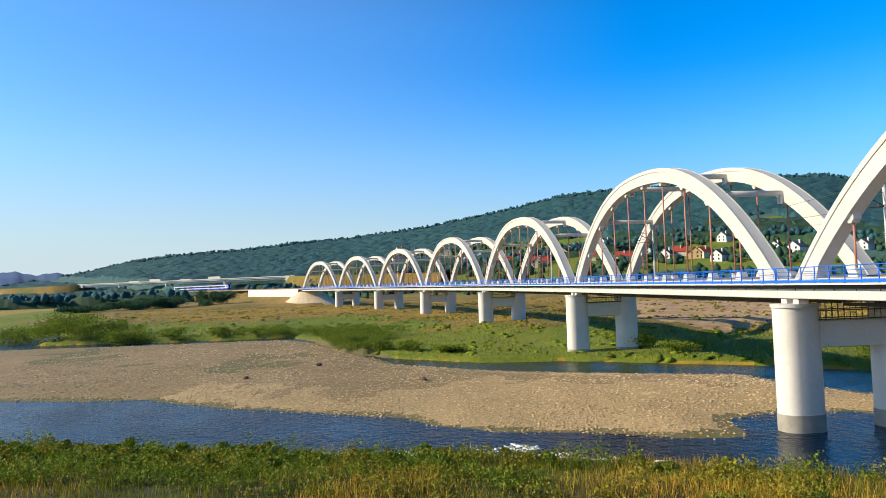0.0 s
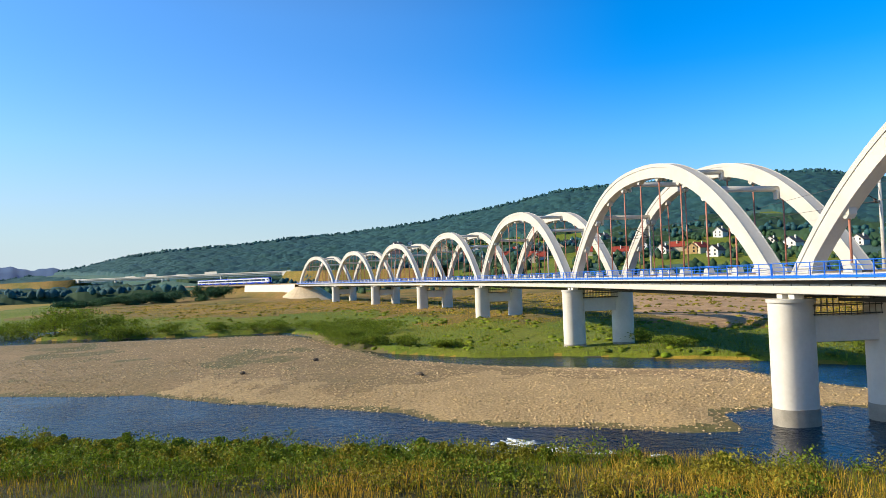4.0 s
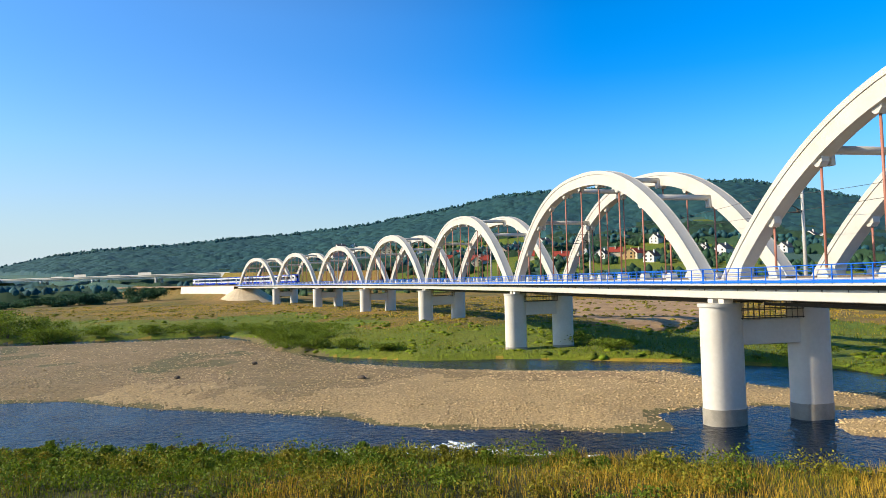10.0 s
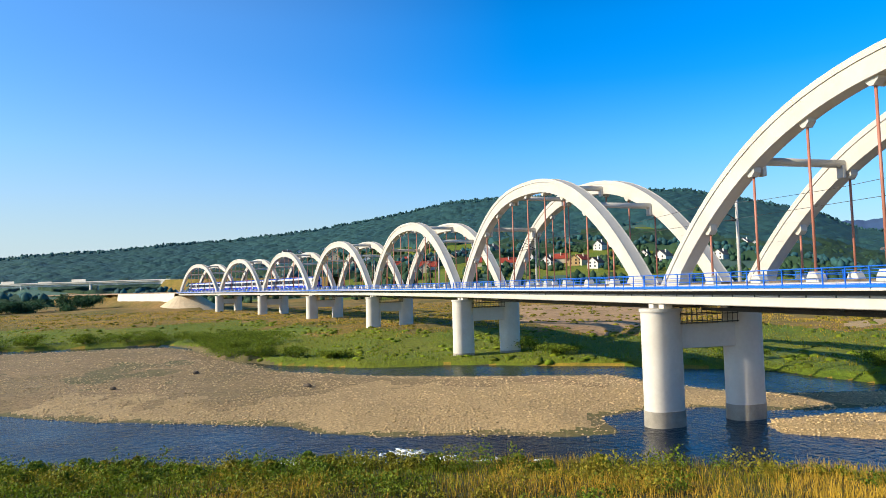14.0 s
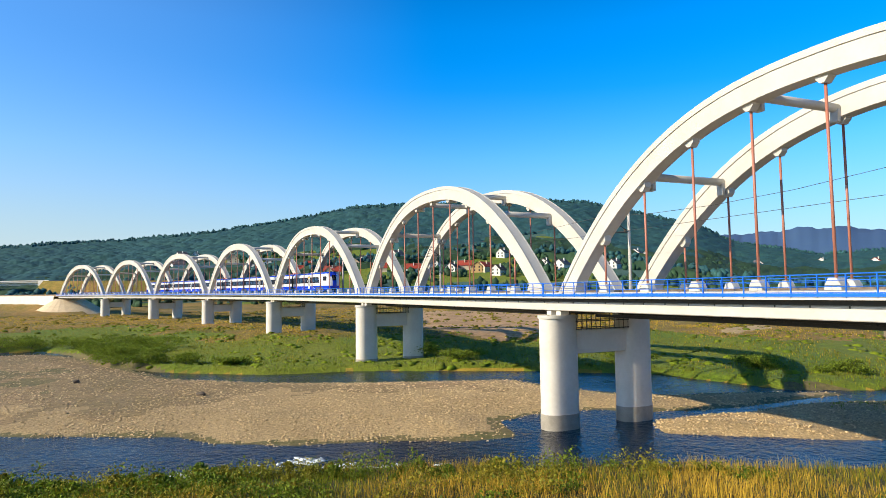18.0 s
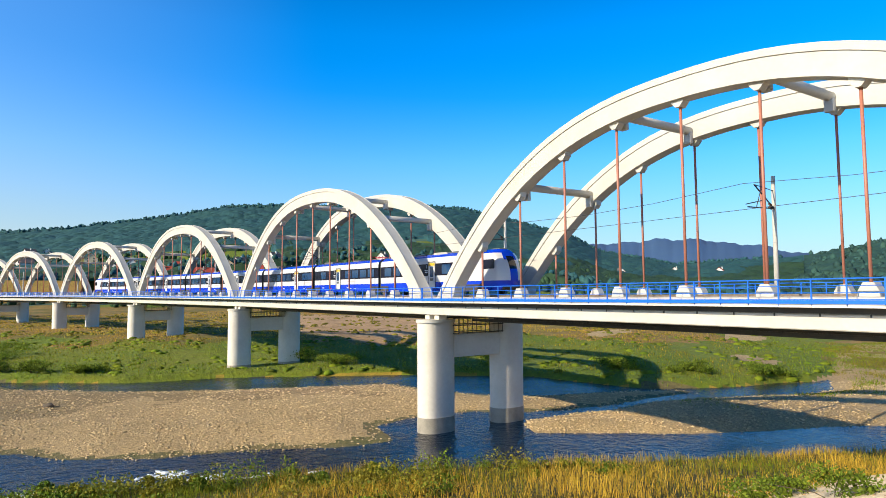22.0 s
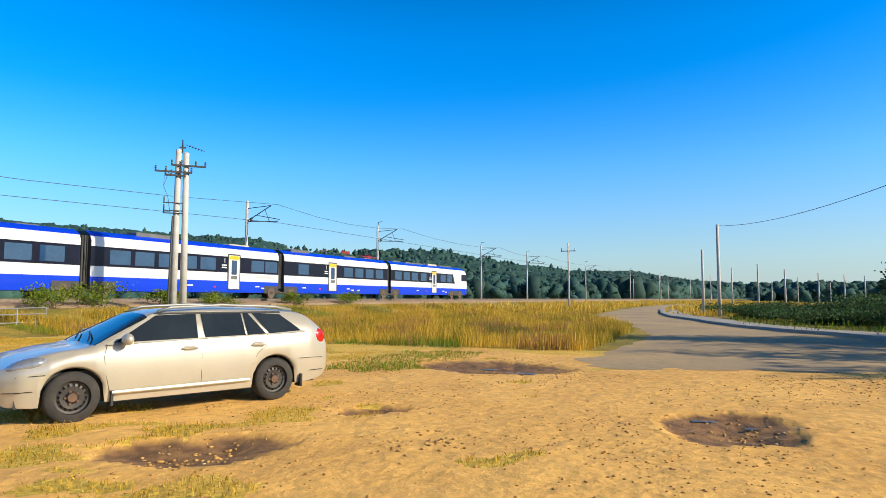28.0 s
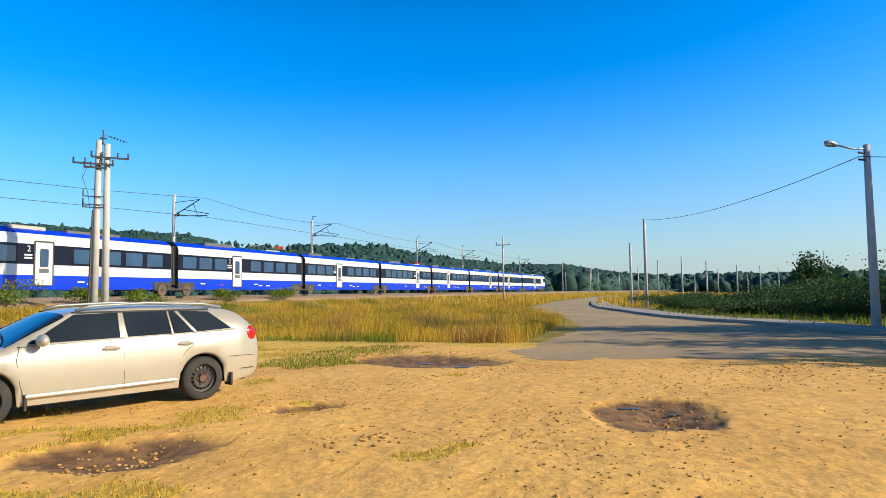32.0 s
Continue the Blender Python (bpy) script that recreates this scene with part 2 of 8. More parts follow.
def inside_by(px, py, poly):
    """Signed distance to a closed outline, positive inside."""
    best = np.full(px.shape, 1e9)
    odd = np.zeros(px.shape, bool)
    for (ax, ay), (bx, by) in zip(poly, poly[1:] + poly[:1]):
        dx, dy = bx - ax, by - ay
        t = np.clip(((px - ax) * dx + (py - ay) * dy) / (dx * dx + dy * dy), 0, 1)
        best = np.minimum(best, np.hypot(px - ax - t * dx, py - ay - t * dy))
        cross = ((ay > py) != (by > py)) & (px < (bx - ax) * (py - ay) / (by - ay + 1e-12) + ax)
        odd ^= cross
    return np.where(odd, best, -best)


BAR = [(-95, -90), (-82, -45), (-78, -27.6), (-69.6, -15), (-64, -4), (-61, 2.3), (-56.7, 5), (-53.3, 10.4), (-50.9, 18.2), (-48.3, 22.8),
       (-47.6, 28), (-54, 30), (-55, 34.8), (-54, 42), (-51, 44), (-49, 50.2), (-48, 56.3), (-48.6, 62.4), (-48, 67.2), (-47.8, 72), (-50.5, 72), (-54, 64), (-57, 55), (-61, 50), (-66, 47.6), (-77, 45), (-85, 24.6), (-91, 14), (-102, 2.3), (-142, -12.6),
       (-156, -20.4), (-155, -48), (-157, -87), (-175, -140), (-120, -140)]
FAR_BANK = [(-700, -260), (-240, -160), (-200, -90), (-168, -84), (-163, -50), (-164, -22), (-150, -14.6), (-123, -7.8), (-110, 2.5), (-99, 15.3), (-97, 28),
            (-84, 51), (-71.6, 65), (-53, 69), (-49, 76), (-47.1, 81.4), (-45.8, 87.8), (-43.5, 93), (-44, 100), (-60, 140), (-75, 320), (-110, 5000), (-5000, 5000), (-5000, -1600)]
ISLAND = [(-47.4, 43.4), (-45.7, 41.6), (-42.9, 40.1), (-40.5, 43.1), (-36.9, 47.4), (-33.7, 52.3), (-38, 53.5), (-44, 50)]
SPIT = [(-46.8, 45), (-44, 48.5), (-36.5, 48), (-33.7, 52.3), (-31.5, 56.7), (-29.5, 61.6), (-27.5, 65.8), (-24.9, 69.1), (-21.5, 74.9), (-17.1, 84.3), (-14, 96), (-11, 150), (-20, 320), (-80, 320), (-72, 150),
        (-46, 99), (-42.5, 95), (-38.6, 87.3), (-39.2, 81.9), (-41.9, 75.5), (-44.4, 69.7), (-46.2, 64.7), (-46.7, 59.8), (-46.3, 54.4), (-47.3, 50)]
NEAR_BANK = [(-75, -160), (-60, -60), (-54, -28), (-49, -7), (-43, 15), (-37.5, 26), (-31, 38), (-25, 50), (-17, 64), (-8, 94), (-14, 150), (-30, 320), (-50, 5000),
             (5000, 5000), (5000, -5000), (-300, -5000)]
CREST = [(-5000, -500), (-200, -22), (-60, -8), (0, -0.62), (2, 0.0), (4.4, 0.95), (9.6, 2.9), (16.3, 4.8), (24, 5.7), (34.5, 6.0), (38, 8.0), (44, 13.0), (60, 26.0), (120, 42.0), (5000, 300)]

EARTH = [(-112, 62), (-118, 80), (-150, 104), (-215, 138), (-262, 104), (-150, 58)]      # a field stripped bare beyond the railway

# The skyline all round: bearing (degrees to the left of +y), height (degrees), distance of the ridge.
RIDGE = [(-180, 0.7, 900), (-150, 0.7, 900), (-120, 0.8, 1000), (-101.7, 1.1, 1500), (-98.5, 1.2, 1450), (-91.9, 1.5, 1300), (-84.8, 2.68, 1100), (-79.8, 2.83, 950), (-74.8, 3.58, 850), (-67.7, 4.78, 800), (-62.8, 4.78, 850),
         (-58.9, 4.73, 900), (-55.2, 4.75, 900), (-52, 5.65, 900), (-47.4, 5.65, 900), (-43, 5.85, 900), (-34.8, 6.2, 900), (-15, 6.9, 1000), (-6.2, 7.0, 1000), (0, 6.6, 1000), (11.2, 4.15, 900), (15.1, 4.5, 800),
         (19, 4.45, 800), (22, 3.9, 800), (25.5, 3.2, 900), (29, 3.0, 1000), (35, 2.6, 1200), (41, 3.8, 1500), (43.7, 5.3, 1500), (48.2, 6.6, 1500), (53, 7.8, 1500), (57, 8.05, 1500), (69.2, 7.95, 1400),
         (73.4, 7.7, 1400), (80, 6.35, 1400), (86.6, 5.25, 1400), (92.7, 4.55, 1500), (97.5, 4.15, 1500), (102, 3.65, 1500), (106.6, 3.3, 1500), (110, 2.8, 1600), (113.5, 1.9, 1700), (116.1, 1.4, 1700), (120, 0.8, 1800),
         (140, 0.6, 1500), (180, 0.6, 900)]


def smooth(a, b, v):
    t = np.clip((v - a) / (b - a), 0, 1)
    return t * t * (3 - 2 * t)


def wave(x, y, size, seed=0.0):
    """Cheap rolling noise, -1 to 1."""
    x, y = x / size + seed, y / size - seed * 0.7
    return (np.sin(x * 1.7 + 1.3 * np.sin(y * 1.1 + seed)) + np.sin(y * 2.1 + 1.7 * np.sin(x * 0.9)) + np.sin((x + y) * 3.3 + np.sin(x * 2.7 - y * 1.9)) * 0.6) / 2.6


def near_line(px, py):
    """Distance to the railway and the place along it."""
    s = np.clip(px, -700, 600)
    for _ in range(6):
        lx, ly, lh = np.interp(s, TS, TX), np.interp(s, TS, TY), np.interp(s, TS, TH)
        s = np.clip(s + (px - lx) * np.cos(lh) + (py - ly) * np.sin(lh), -690, 690)
    lx, ly, lh = np.interp(s, TS, TX), np.interp(s, TS, TY), np.interp(s, TS, TH)
    return -(px - lx) * np.sin(lh) + (py - ly) * np.cos(lh), s


def land(px, py):
    """Height of the ground."""
    px, py = np.asarray(px, float), np.asarray(py, float)
    r, az = np.hypot(px, py), np.degrees(np.arctan2(-px, py))
    rough = wave(px, py, 6.0) * 0.12 + wave(px, py, 1.7, 3.1) * 0.05
    bar = WATER + np.clip(inside_by(px, py, BAR) * 0.10, -1.2, 0.75) + rough * 0.35
    isle = WATER + np.clip(inside_by(px, py, ISLAND) * 0.22, -1.2, 0.6) + rough * 0.4
    spit = WATER + np.clip(inside_by(px, py, SPIT) * 0.14, -1.2, 0.55) + rough * 0.4 + 0.5 * smooth(95, 130, py)
    d = inside_by(px, py, FAR_BANK)
    far = WATER + np.clip(d * 0.55, -1.2, 0.9) + 2.1 * smooth(2, 45, d) + 4.0 * smooth(120, 700, d) + rough * np.clip(1.6 + wave(px, py, 25, 2.0), 0.6, 3) * 1.2
    d = inside_by(px, py, NEAR_BANK)
    bank = WATER + np.clip(d * 0.5, -1.2, 0.6) + 1.6 * smooth(1, 14, d) + rough
    crest = np.interp(py, [c[0] for c in CREST], [c[1] for c in CREST])
    drop = (crest - px) / 2.75
    slope = -np.maximum(drop, 0) + np.where(py > 33, -0.0, 0) + rough * smooth(0.3, 3, drop) * 0.5
    near = np.maximum(bank, slope)
    z = np.maximum.reduce([bar, isle, spit, far, near])
    # the plateau with the car park, meadow and railway embankment
    off, s = near_line(px, py)
    on = smooth(-1.0, 1.5, px - crest)
    right = smooth(3.0, 9.0, s) * smooth(11.5, 4.2, np.abs(off))
    z = z + on * (rough * 0.25 + right * 0.95 - 2.5 * smooth(45, 120, py - 20) * (px < 400))
    left = smooth(-363, -372, s) * np.where(off < 0, smooth(3.6, 1.0, np.abs(off)), smooth(26, 4.5, np.abs(off)))
    berm = -6.6 + 3.2 * smooth(17, 7.5, np.abs(off)) * smooth(-362, -374, s)      # grassy foot of the retaining wall
    z = np.where(s < -352, np.maximum(z, np.maximum(-7.8 + left * 8.3, berm - 1.6 * smooth(30, 60, np.abs(off)))), z)
    z = z - (0.09 * hole(px, py) + 0.02 * (hole(px, py) > 0.02) + 0.03 * wave(px, py, 0.16, 2.0) * hole(px, py)) * (r < 20) + wave(px, py, 0.5, 4.0) * 0.012 * (r < 22) * on
    # hills
    top = EYE + np.interp(az, [q[0] for q in RIDGE], [q[2] * math.tan(radians(q[1])) for q in RIDGE]) - 13
    rr = np.interp(az, [q[0] for q in RIDGE], [q[2] for q in RIDGE])
    start = np.interp(az, [-180, -100, -80, -40, 0, 30, 60, 90, 120, 180], [300, 330, 260, 220, 230, 300, 330, 420, 600, 300])
    rise = np.clip((r - start) / (rr - start), 0, 1)
    hill = (rise ** 1.25) * (top - z) * (r > start)
    hill = hill * (1 + 0.10 * wave(px, py, 160, 1.0) * np.sin(np.clip(rise, 0, 1) * math.pi))
    z = z + hill
    return z


def zat(x, y):
    return float(land(np.array([x]), np.array([y]))[0])


M_GROUND = material("meadow_ground", (0.46, 0.30, 0.03), 0.95, (0.18, 0.165, 0.01), 0.3, 0.6, 6, grain=0.35, grain_scale=7)
M_DIRT = material("sandy_dirt", (0.90, 0.515, 0.125), 0.95, (0.72, 0.385, 0.085), 0.4, 0.30, 3.0, grain=0.26, grain_scale=7)
dn, dl = M_DIRT.node_tree.nodes, M_DIRT.node_tree.links
damp, soak = dn.new("ShaderNodeAttribute"), dn.new("ShaderNodeMix")      # trodden mud in the hollows
damp.attribute_name = "damp"
soak.data_type = "RGBA"
dl.new(damp.outputs["Fac"], soak.inputs[0])
dl.new(dn["Principled BSDF"].inputs["Base Color"].links[0].from_socket, soak.inputs[6])
soil = dn.new("ShaderNodeTexNoise")
soil.inputs["Scale"].default_value, soil.inputs["Detail"].default_value = 5.0, 8.0
tone = dn.new("ShaderNodeValToRGB")
tone.color_ramp.elements[0].position, tone.color_ramp.elements[1].position = 0.35, 0.68
tone.color_ramp.elements[0].color, tone.color_ramp.elements[1].color = (0.11, 0.055, 0.022, 1), (0.30, 0.155, 0.055, 1)
place = dn.new("ShaderNodeNewGeometry")
dl.new(place.outputs["Position"], soil.inputs["Vector"])
dl.new(soil.outputs["Fac"], tone.inputs[0])
dl.new(tone.outputs[0], soak.inputs[7])
dl.new(soak.outputs[2], dn["Principled BSDF"].inputs["Base Color"])
M_GRAVEL = material("river_gravel", (0.55, 0.39, 0.19), 0.9, (0.37, 0.265, 0.125), 0.035, 0.9, 5, grain=0.55, grain_scale=3.5)
M_GREEN = material("bank_grass_ground", (0.110, 0.185, 0.003), 0.95, (0.19, 0.215, 0.006), 0.06, 0.8, 2, grain=0.35, grain_scale=1.2)
M_TAN = material("dry_plain_ground", (0.36, 0.21, 0.05), 0.95, (0.13, 0.125, 0.008), 0.035, 0.8, 2, grain=0.35, grain_scale=1.0)
M_EARTH = material("bare_ploughed_earth", (0.60, 0.39, 0.20), 0.95, (0.38, 0.235, 0.11), 0.12, 0.8, 2, grain=0.3, grain_scale=0.8)
M_STONE = material("slope_paving", (0.94, 0.76, 0.51), 0.9, (0.80, 0.63, 0.41), 0.4, 0.12, 9, grain=0.2, grain_scale=5)
# the hills' forest floor has the blue of aerial haze mixed into its colour
M_HAZE_FLOOR = material("forest_floor_haze_tint", (0.045, 0.125, 0.105), 0.95, (0.060, 0.140, 0.105), 0.02, 0.5, 1)
M_SILT = material("brown_silty_gravel", (0.36, 0.245, 0.12), 0.9, (0.235, 0.175, 0.075), 0.05, 0.8, 5, grain=0.5, grain_scale=2.2)
# near bank soil, darkened to paint the shade between the weed clumps
M_SOIL_SHADE = material("bank_soil_with_shade", (0.075, 0.065, 0.018), 0.95, (0.04, 0.05, 0.010), 0.3, 0.8, 5, grain=0.4, grain_scale=5)
M_DAMP = material("damp_gravel", (0.20, 0.155, 0.06), 0.85, (0.13, 0.125, 0.035), 0.15, 0.8, 5, grain=0.45, grain_scale=2.2)
M_TURF = material("trodden_turf", (0.88, 0.54, 0.10), 0.95, (0.56, 0.39, 0.035), 0.9, 0.5, 9, grain=0.4, grain_scale=14)
M_BED = material("river_bed", (0.10, 0.09, 0.06), 0.9, (0.06, 0.06, 0.05), 0.4)


def ground_kind(px, py, z):
    r = np.hypot(px, py)
    crest = np.interp(py, [c[0] for c in CREST], [c[1] for c in CREST])
    off, s = near_line(px, py)
    k = np.zeros(px.shape, int)
    bar = np.maximum.reduce([inside_by(px, py, BAR), inside_by(px, py, ISLAND), np.where(inside_by(px, py, FAR_BANK) > 0.5, -9, inside_by(px, py, SPIT))]) > -2.5
    d = inside_by(px, py, FAR_BANK)
    k[d > 0] = 3
    k[d - 14 * wave(px, py, 23, 6) - 9 * wave(px, py, 8, 2) > 34] = 8
    k[inside_by(px, py, EARTH) + 4 * wave(px, py, 9, 2) > 0] = 9
    k[(d > 8) & (px > -110) & (py > 75) & (wave(px, py + px * 0.4, 13, 8) > 0.55)] = 2
    k[bar] = 2
    patch = wave(px, py * 0.6, 6, 8) + 0.5 * wave(px, py, 2.5, 1)
    plain = inside_by(px, py, SPIT) > 1.5
    k[plain & (patch + smooth(70, 120, py) * 0.7 > 0.95)] = 8
    k[plain & (py > 88) & (patch < -0.45)] = 8
    edge = inside_by(px, py, BAR)
    k[(edge > -2.5) & (px + 9 * wave(px, py, 11, 2) + 5 * wave(px, py, 3, 5) < -76)] = 12
    k[(inside_by(px, py, NEAR_BANK) > -0.5) & (px < crest - 22) & (py < 60)] = 13
    k[(edge > -2.5) & (edge < 1.2 + 0.7 * wave(px, py, 3, 3))] = 10
    k[(edge > 0) & (px < -88) & (wave(px, py * 1.6, 17, 4) + 0.5 * wave(px, py, 3, 1) > 0.5)] = 10
    k[(z < WATER - 0.25) & (r < 400)] = 6
    k[(px < crest) & (px > crest - 24) & (py > 8) & (py < 75) & (z > -9.4)] = 4
    park = (px > crest + 0.1) & (px < 17 + 1.5 * wave(px, py, 4)) & (py < 9.5 + 1.2 * wave(px, py, 3, 2) - 0.2 * np.maximum(px - 8, 0)) & (py > -30)
    k[park] = 1
    lawn = ~park | (wave(px, py, 1.1, 2) + 0.8 * wave(px, py, 0.4, 5) > 0.0 + 0.30 * np.clip(px - crest - 1.6 - 0.28 * py, 0, 4) + 0.5 * wave(px, py, 2.6, 3))
    k[lawn & (r < 34) & (px > crest + 0.1) & (px < 19) & (py < 24) & (py > 1.5)] = 11
    k[(hole(px, py) > 0.01) & (r < 20)] = 1
    start = np.interp(np.degrees(np.arctan2(-px, py)), [-180, -100, -80, -40, 0, 30, 60, 90, 120, 180], [300, 330, 260, 220, 230, 300, 330, 420, 600, 300])
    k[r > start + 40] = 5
    turn = np.degrees(np.arctan2(-px, py))
    k[(turn > 38) & (turn < 97) & (r > start + 20) & (r < 860) & (wave(px, py, 60, 2.0) > -0.25)] = 3      # meadows round the village
    k[(turn > -65) & (turn < -54) & (r > 650) & (r < 1000) & (wave(px, py, 55, 3.0) > -0.3)] = 3
    return k


def ground_sheet():
    rings = [0.02]
    while rings[-1] < 4600:
        q = rings[-1]
        rings.append(q * (1.5 if q < 0.25 else 1.06 if q < 3 else 1.016 if q < 18 else 1.028 if q < 30 else 1.0135 if q < 190 else 1.04))
    rings = np.array(rings)
    na = 1080
    ang = np.linspace(0, 2 * math.pi, na, endpoint=False)
    px, py = np.outer(rings, np.cos(ang)), np.outer(rings, np.sin(ang))
    z = land(px, py)
    v = np.stack([px.ravel(), py.ravel(), z.ravel()], 1)
    i, j = np.meshgrid(np.arange(len(rings) - 1), np.arange(na), indexing="ij")
    a = (i * na + j).ravel()
    b = (i * na + (j + 1) % na).ravel()
    f = np.stack([a, a + na, b + na, b], 1)
    c = v[f].mean(1)
    kinds = ground_kind(c[:, 0], c[:, 1], c[:, 2])
    ob = new("ground", raw("ground", v, f, [M_GROUND, M_DIRT, M_GRAVEL, M_GREEN, M_STONE, M_HAZE_FLOOR, M_BED, M_DIRT, M_TAN, M_EARTH, M_DAMP, M_TURF, M_SILT, M_SOIL_SHADE], True, kinds))
    wet = ob.data.attributes.new("damp", "FLOAT", "POINT")
    far = np.hypot(v[:, 0], v[:, 1])
    wet.data.foreach_set("value", np.where(far < 20, smooth(0.02, 0.3, hole(v[:, 0], v[:, 1])), 0).astype(np.float32))
    tagged(ob, "river valley floor with meadow, gravel bar and dirt", "ground", kind="structure")


ground_sheet()

M_WATER = bpy.data.materials.new("river_water")
M_WATER.use_nodes = True
n, l = M_WATER.node_tree.nodes, M_WATER.node_tree.links
b = n["Principled BSDF"]
b.inputs["Base Color"].default_value = (0.001, 0.009, 0.026, 1)
b.inputs["Roughness"].default_value, b.inputs["IOR"].default_value = 0.10, 1.33
b.inputs["Specular IOR Level"].default_value = 0.25
where = n.new("ShaderNodeNewGeometry")
ripple, swell = n.new("ShaderNodeTexNoise"), n.new("ShaderNodeTexNoise")
ripple.inputs["Scale"].default_value, ripple.inputs["Detail"].default_value = 1.6, 4
swell.inputs["Scale"].default_value = 0.12
l.new(where.outputs["Position"], ripple.inputs["Vector"])
l.new(where.outputs["Position"], swell.inputs["Vector"])
mul = n.new("ShaderNodeMath")
mul.operation = "MULTIPLY"
l.new(ripple.outputs["Fac"], mul.inputs[0])
l.new(swell.outputs["Fac"], mul.inputs[1])
bn = n.new("ShaderNodeBump")
bn.inputs["Strength"].default_value, bn.inputs["Distance"].default_value = 0.6, 0.6
l.new(mul.outputs[0], bn.inputs["Height"])
l.new(bn.outputs[0], b.inputs["Normal"])
bm = bmesh.new()
bmesh.ops.create_grid(bm, x_segments=1, y_segments=1, size=1.0, matrix=Matrix.Translation((-140, 60, WATER)) @ Matrix.Diagonal((170, 330, 1, 1)))
tagged(part("water", bm, M_WATER), "dark shallow river water with ripples", "water", kind="structure")


# ---- the arch bridge ----
RIB, EDGE = 4.2, 5.7       # half the distance of the ribs, of the railings


def arch(x, a, h, p=2.3):
    return h * max(0.0, 1 - abs(x / a) ** p)


def extrados(x):
    return arch(x, 25.3, 13.40, 2.4)


def intrados(x):
    return arch(x, 23.5, 11.85, 2.35)


def rib_mesh(y):
    """One arch rib: wider at its feet, with a flat rim along the upper edge."""
    bm = bmesh.new()
    n = 48
    outer, inner = [], []
    for i in range(n + 1):
        f = -math.cos(math.pi * i / n)
        f = 0.55 * f + 0.45 * (2 * i / n - 1)
        x = 25.3 * f
        outer.append((x, extrados(x)))
        x = 22.8 * f
        inner.append((x, intrados(x) if abs(f) < 1 else 0.0))      # the feet widen toward the deck
    for w, lo in ((0.55, 0.0), ):
        va = [bm.verts.new((x, y - w, z)) for x, z in outer]
        vb = [bm.verts.new((x, y - w, z)) for x, z in inner]
        vc = [bm.verts.new((x, y + w, z)) for x, z in outer]
        vd = [bm.verts.new((x, y + w, z)) for x, z in inner]
        for i in range(n):
            bm.faces.new((va[i], va[i + 1], vb[i + 1], vb[i]))
            bm.faces.new((vc[i], vd[i], vd[i + 1], vc[i + 1]))
            bm.faces.new((va[i], vc[i], vc[i + 1], va[i + 1]))
            bm.faces.new((vb[i], vb[i + 1], vd[i + 1], vd[i]))
        bm.faces.new((va[0], vb[0], vd[0], vc[0]))
        bm.faces.new((va[n], vc[n], vd[n], vb[n]))
    # the rim along the upper edge stands a hand's width proud
    for side in (-1, 1):
        lo, hi = [], []
        for i in range(n + 1):
            (x0, z0), (x1, z1) = outer[i], inner[i]
            lo.append((x0 + (x1 - x0) * 0.24, z0 + (z1 - z0) * 0.24))
            hi.append((x0 + (x1 - x0) * -0.02, z0 + (z1 - z0) * -0.02))
        ya, yb = y + side * 0.53, y + side * 0.63
        rows = [[bm.verts.new((x, q, z)) for x, z in pts] for pts, q in ((lo, ya), (lo, yb), (hi, yb), (hi, ya))]
        for a, b in zip(rows, rows[1:] + rows[:1]):
            for i in range(n):
                bm.faces.new((a[i], a[i + 1], b[i + 1], b[i]))
        for e in (0, n):
            bm.faces.new([r[e] for r in rows])
    bmesh.ops.recalc_face_normals(bm, faces=bm.faces)
    return bm


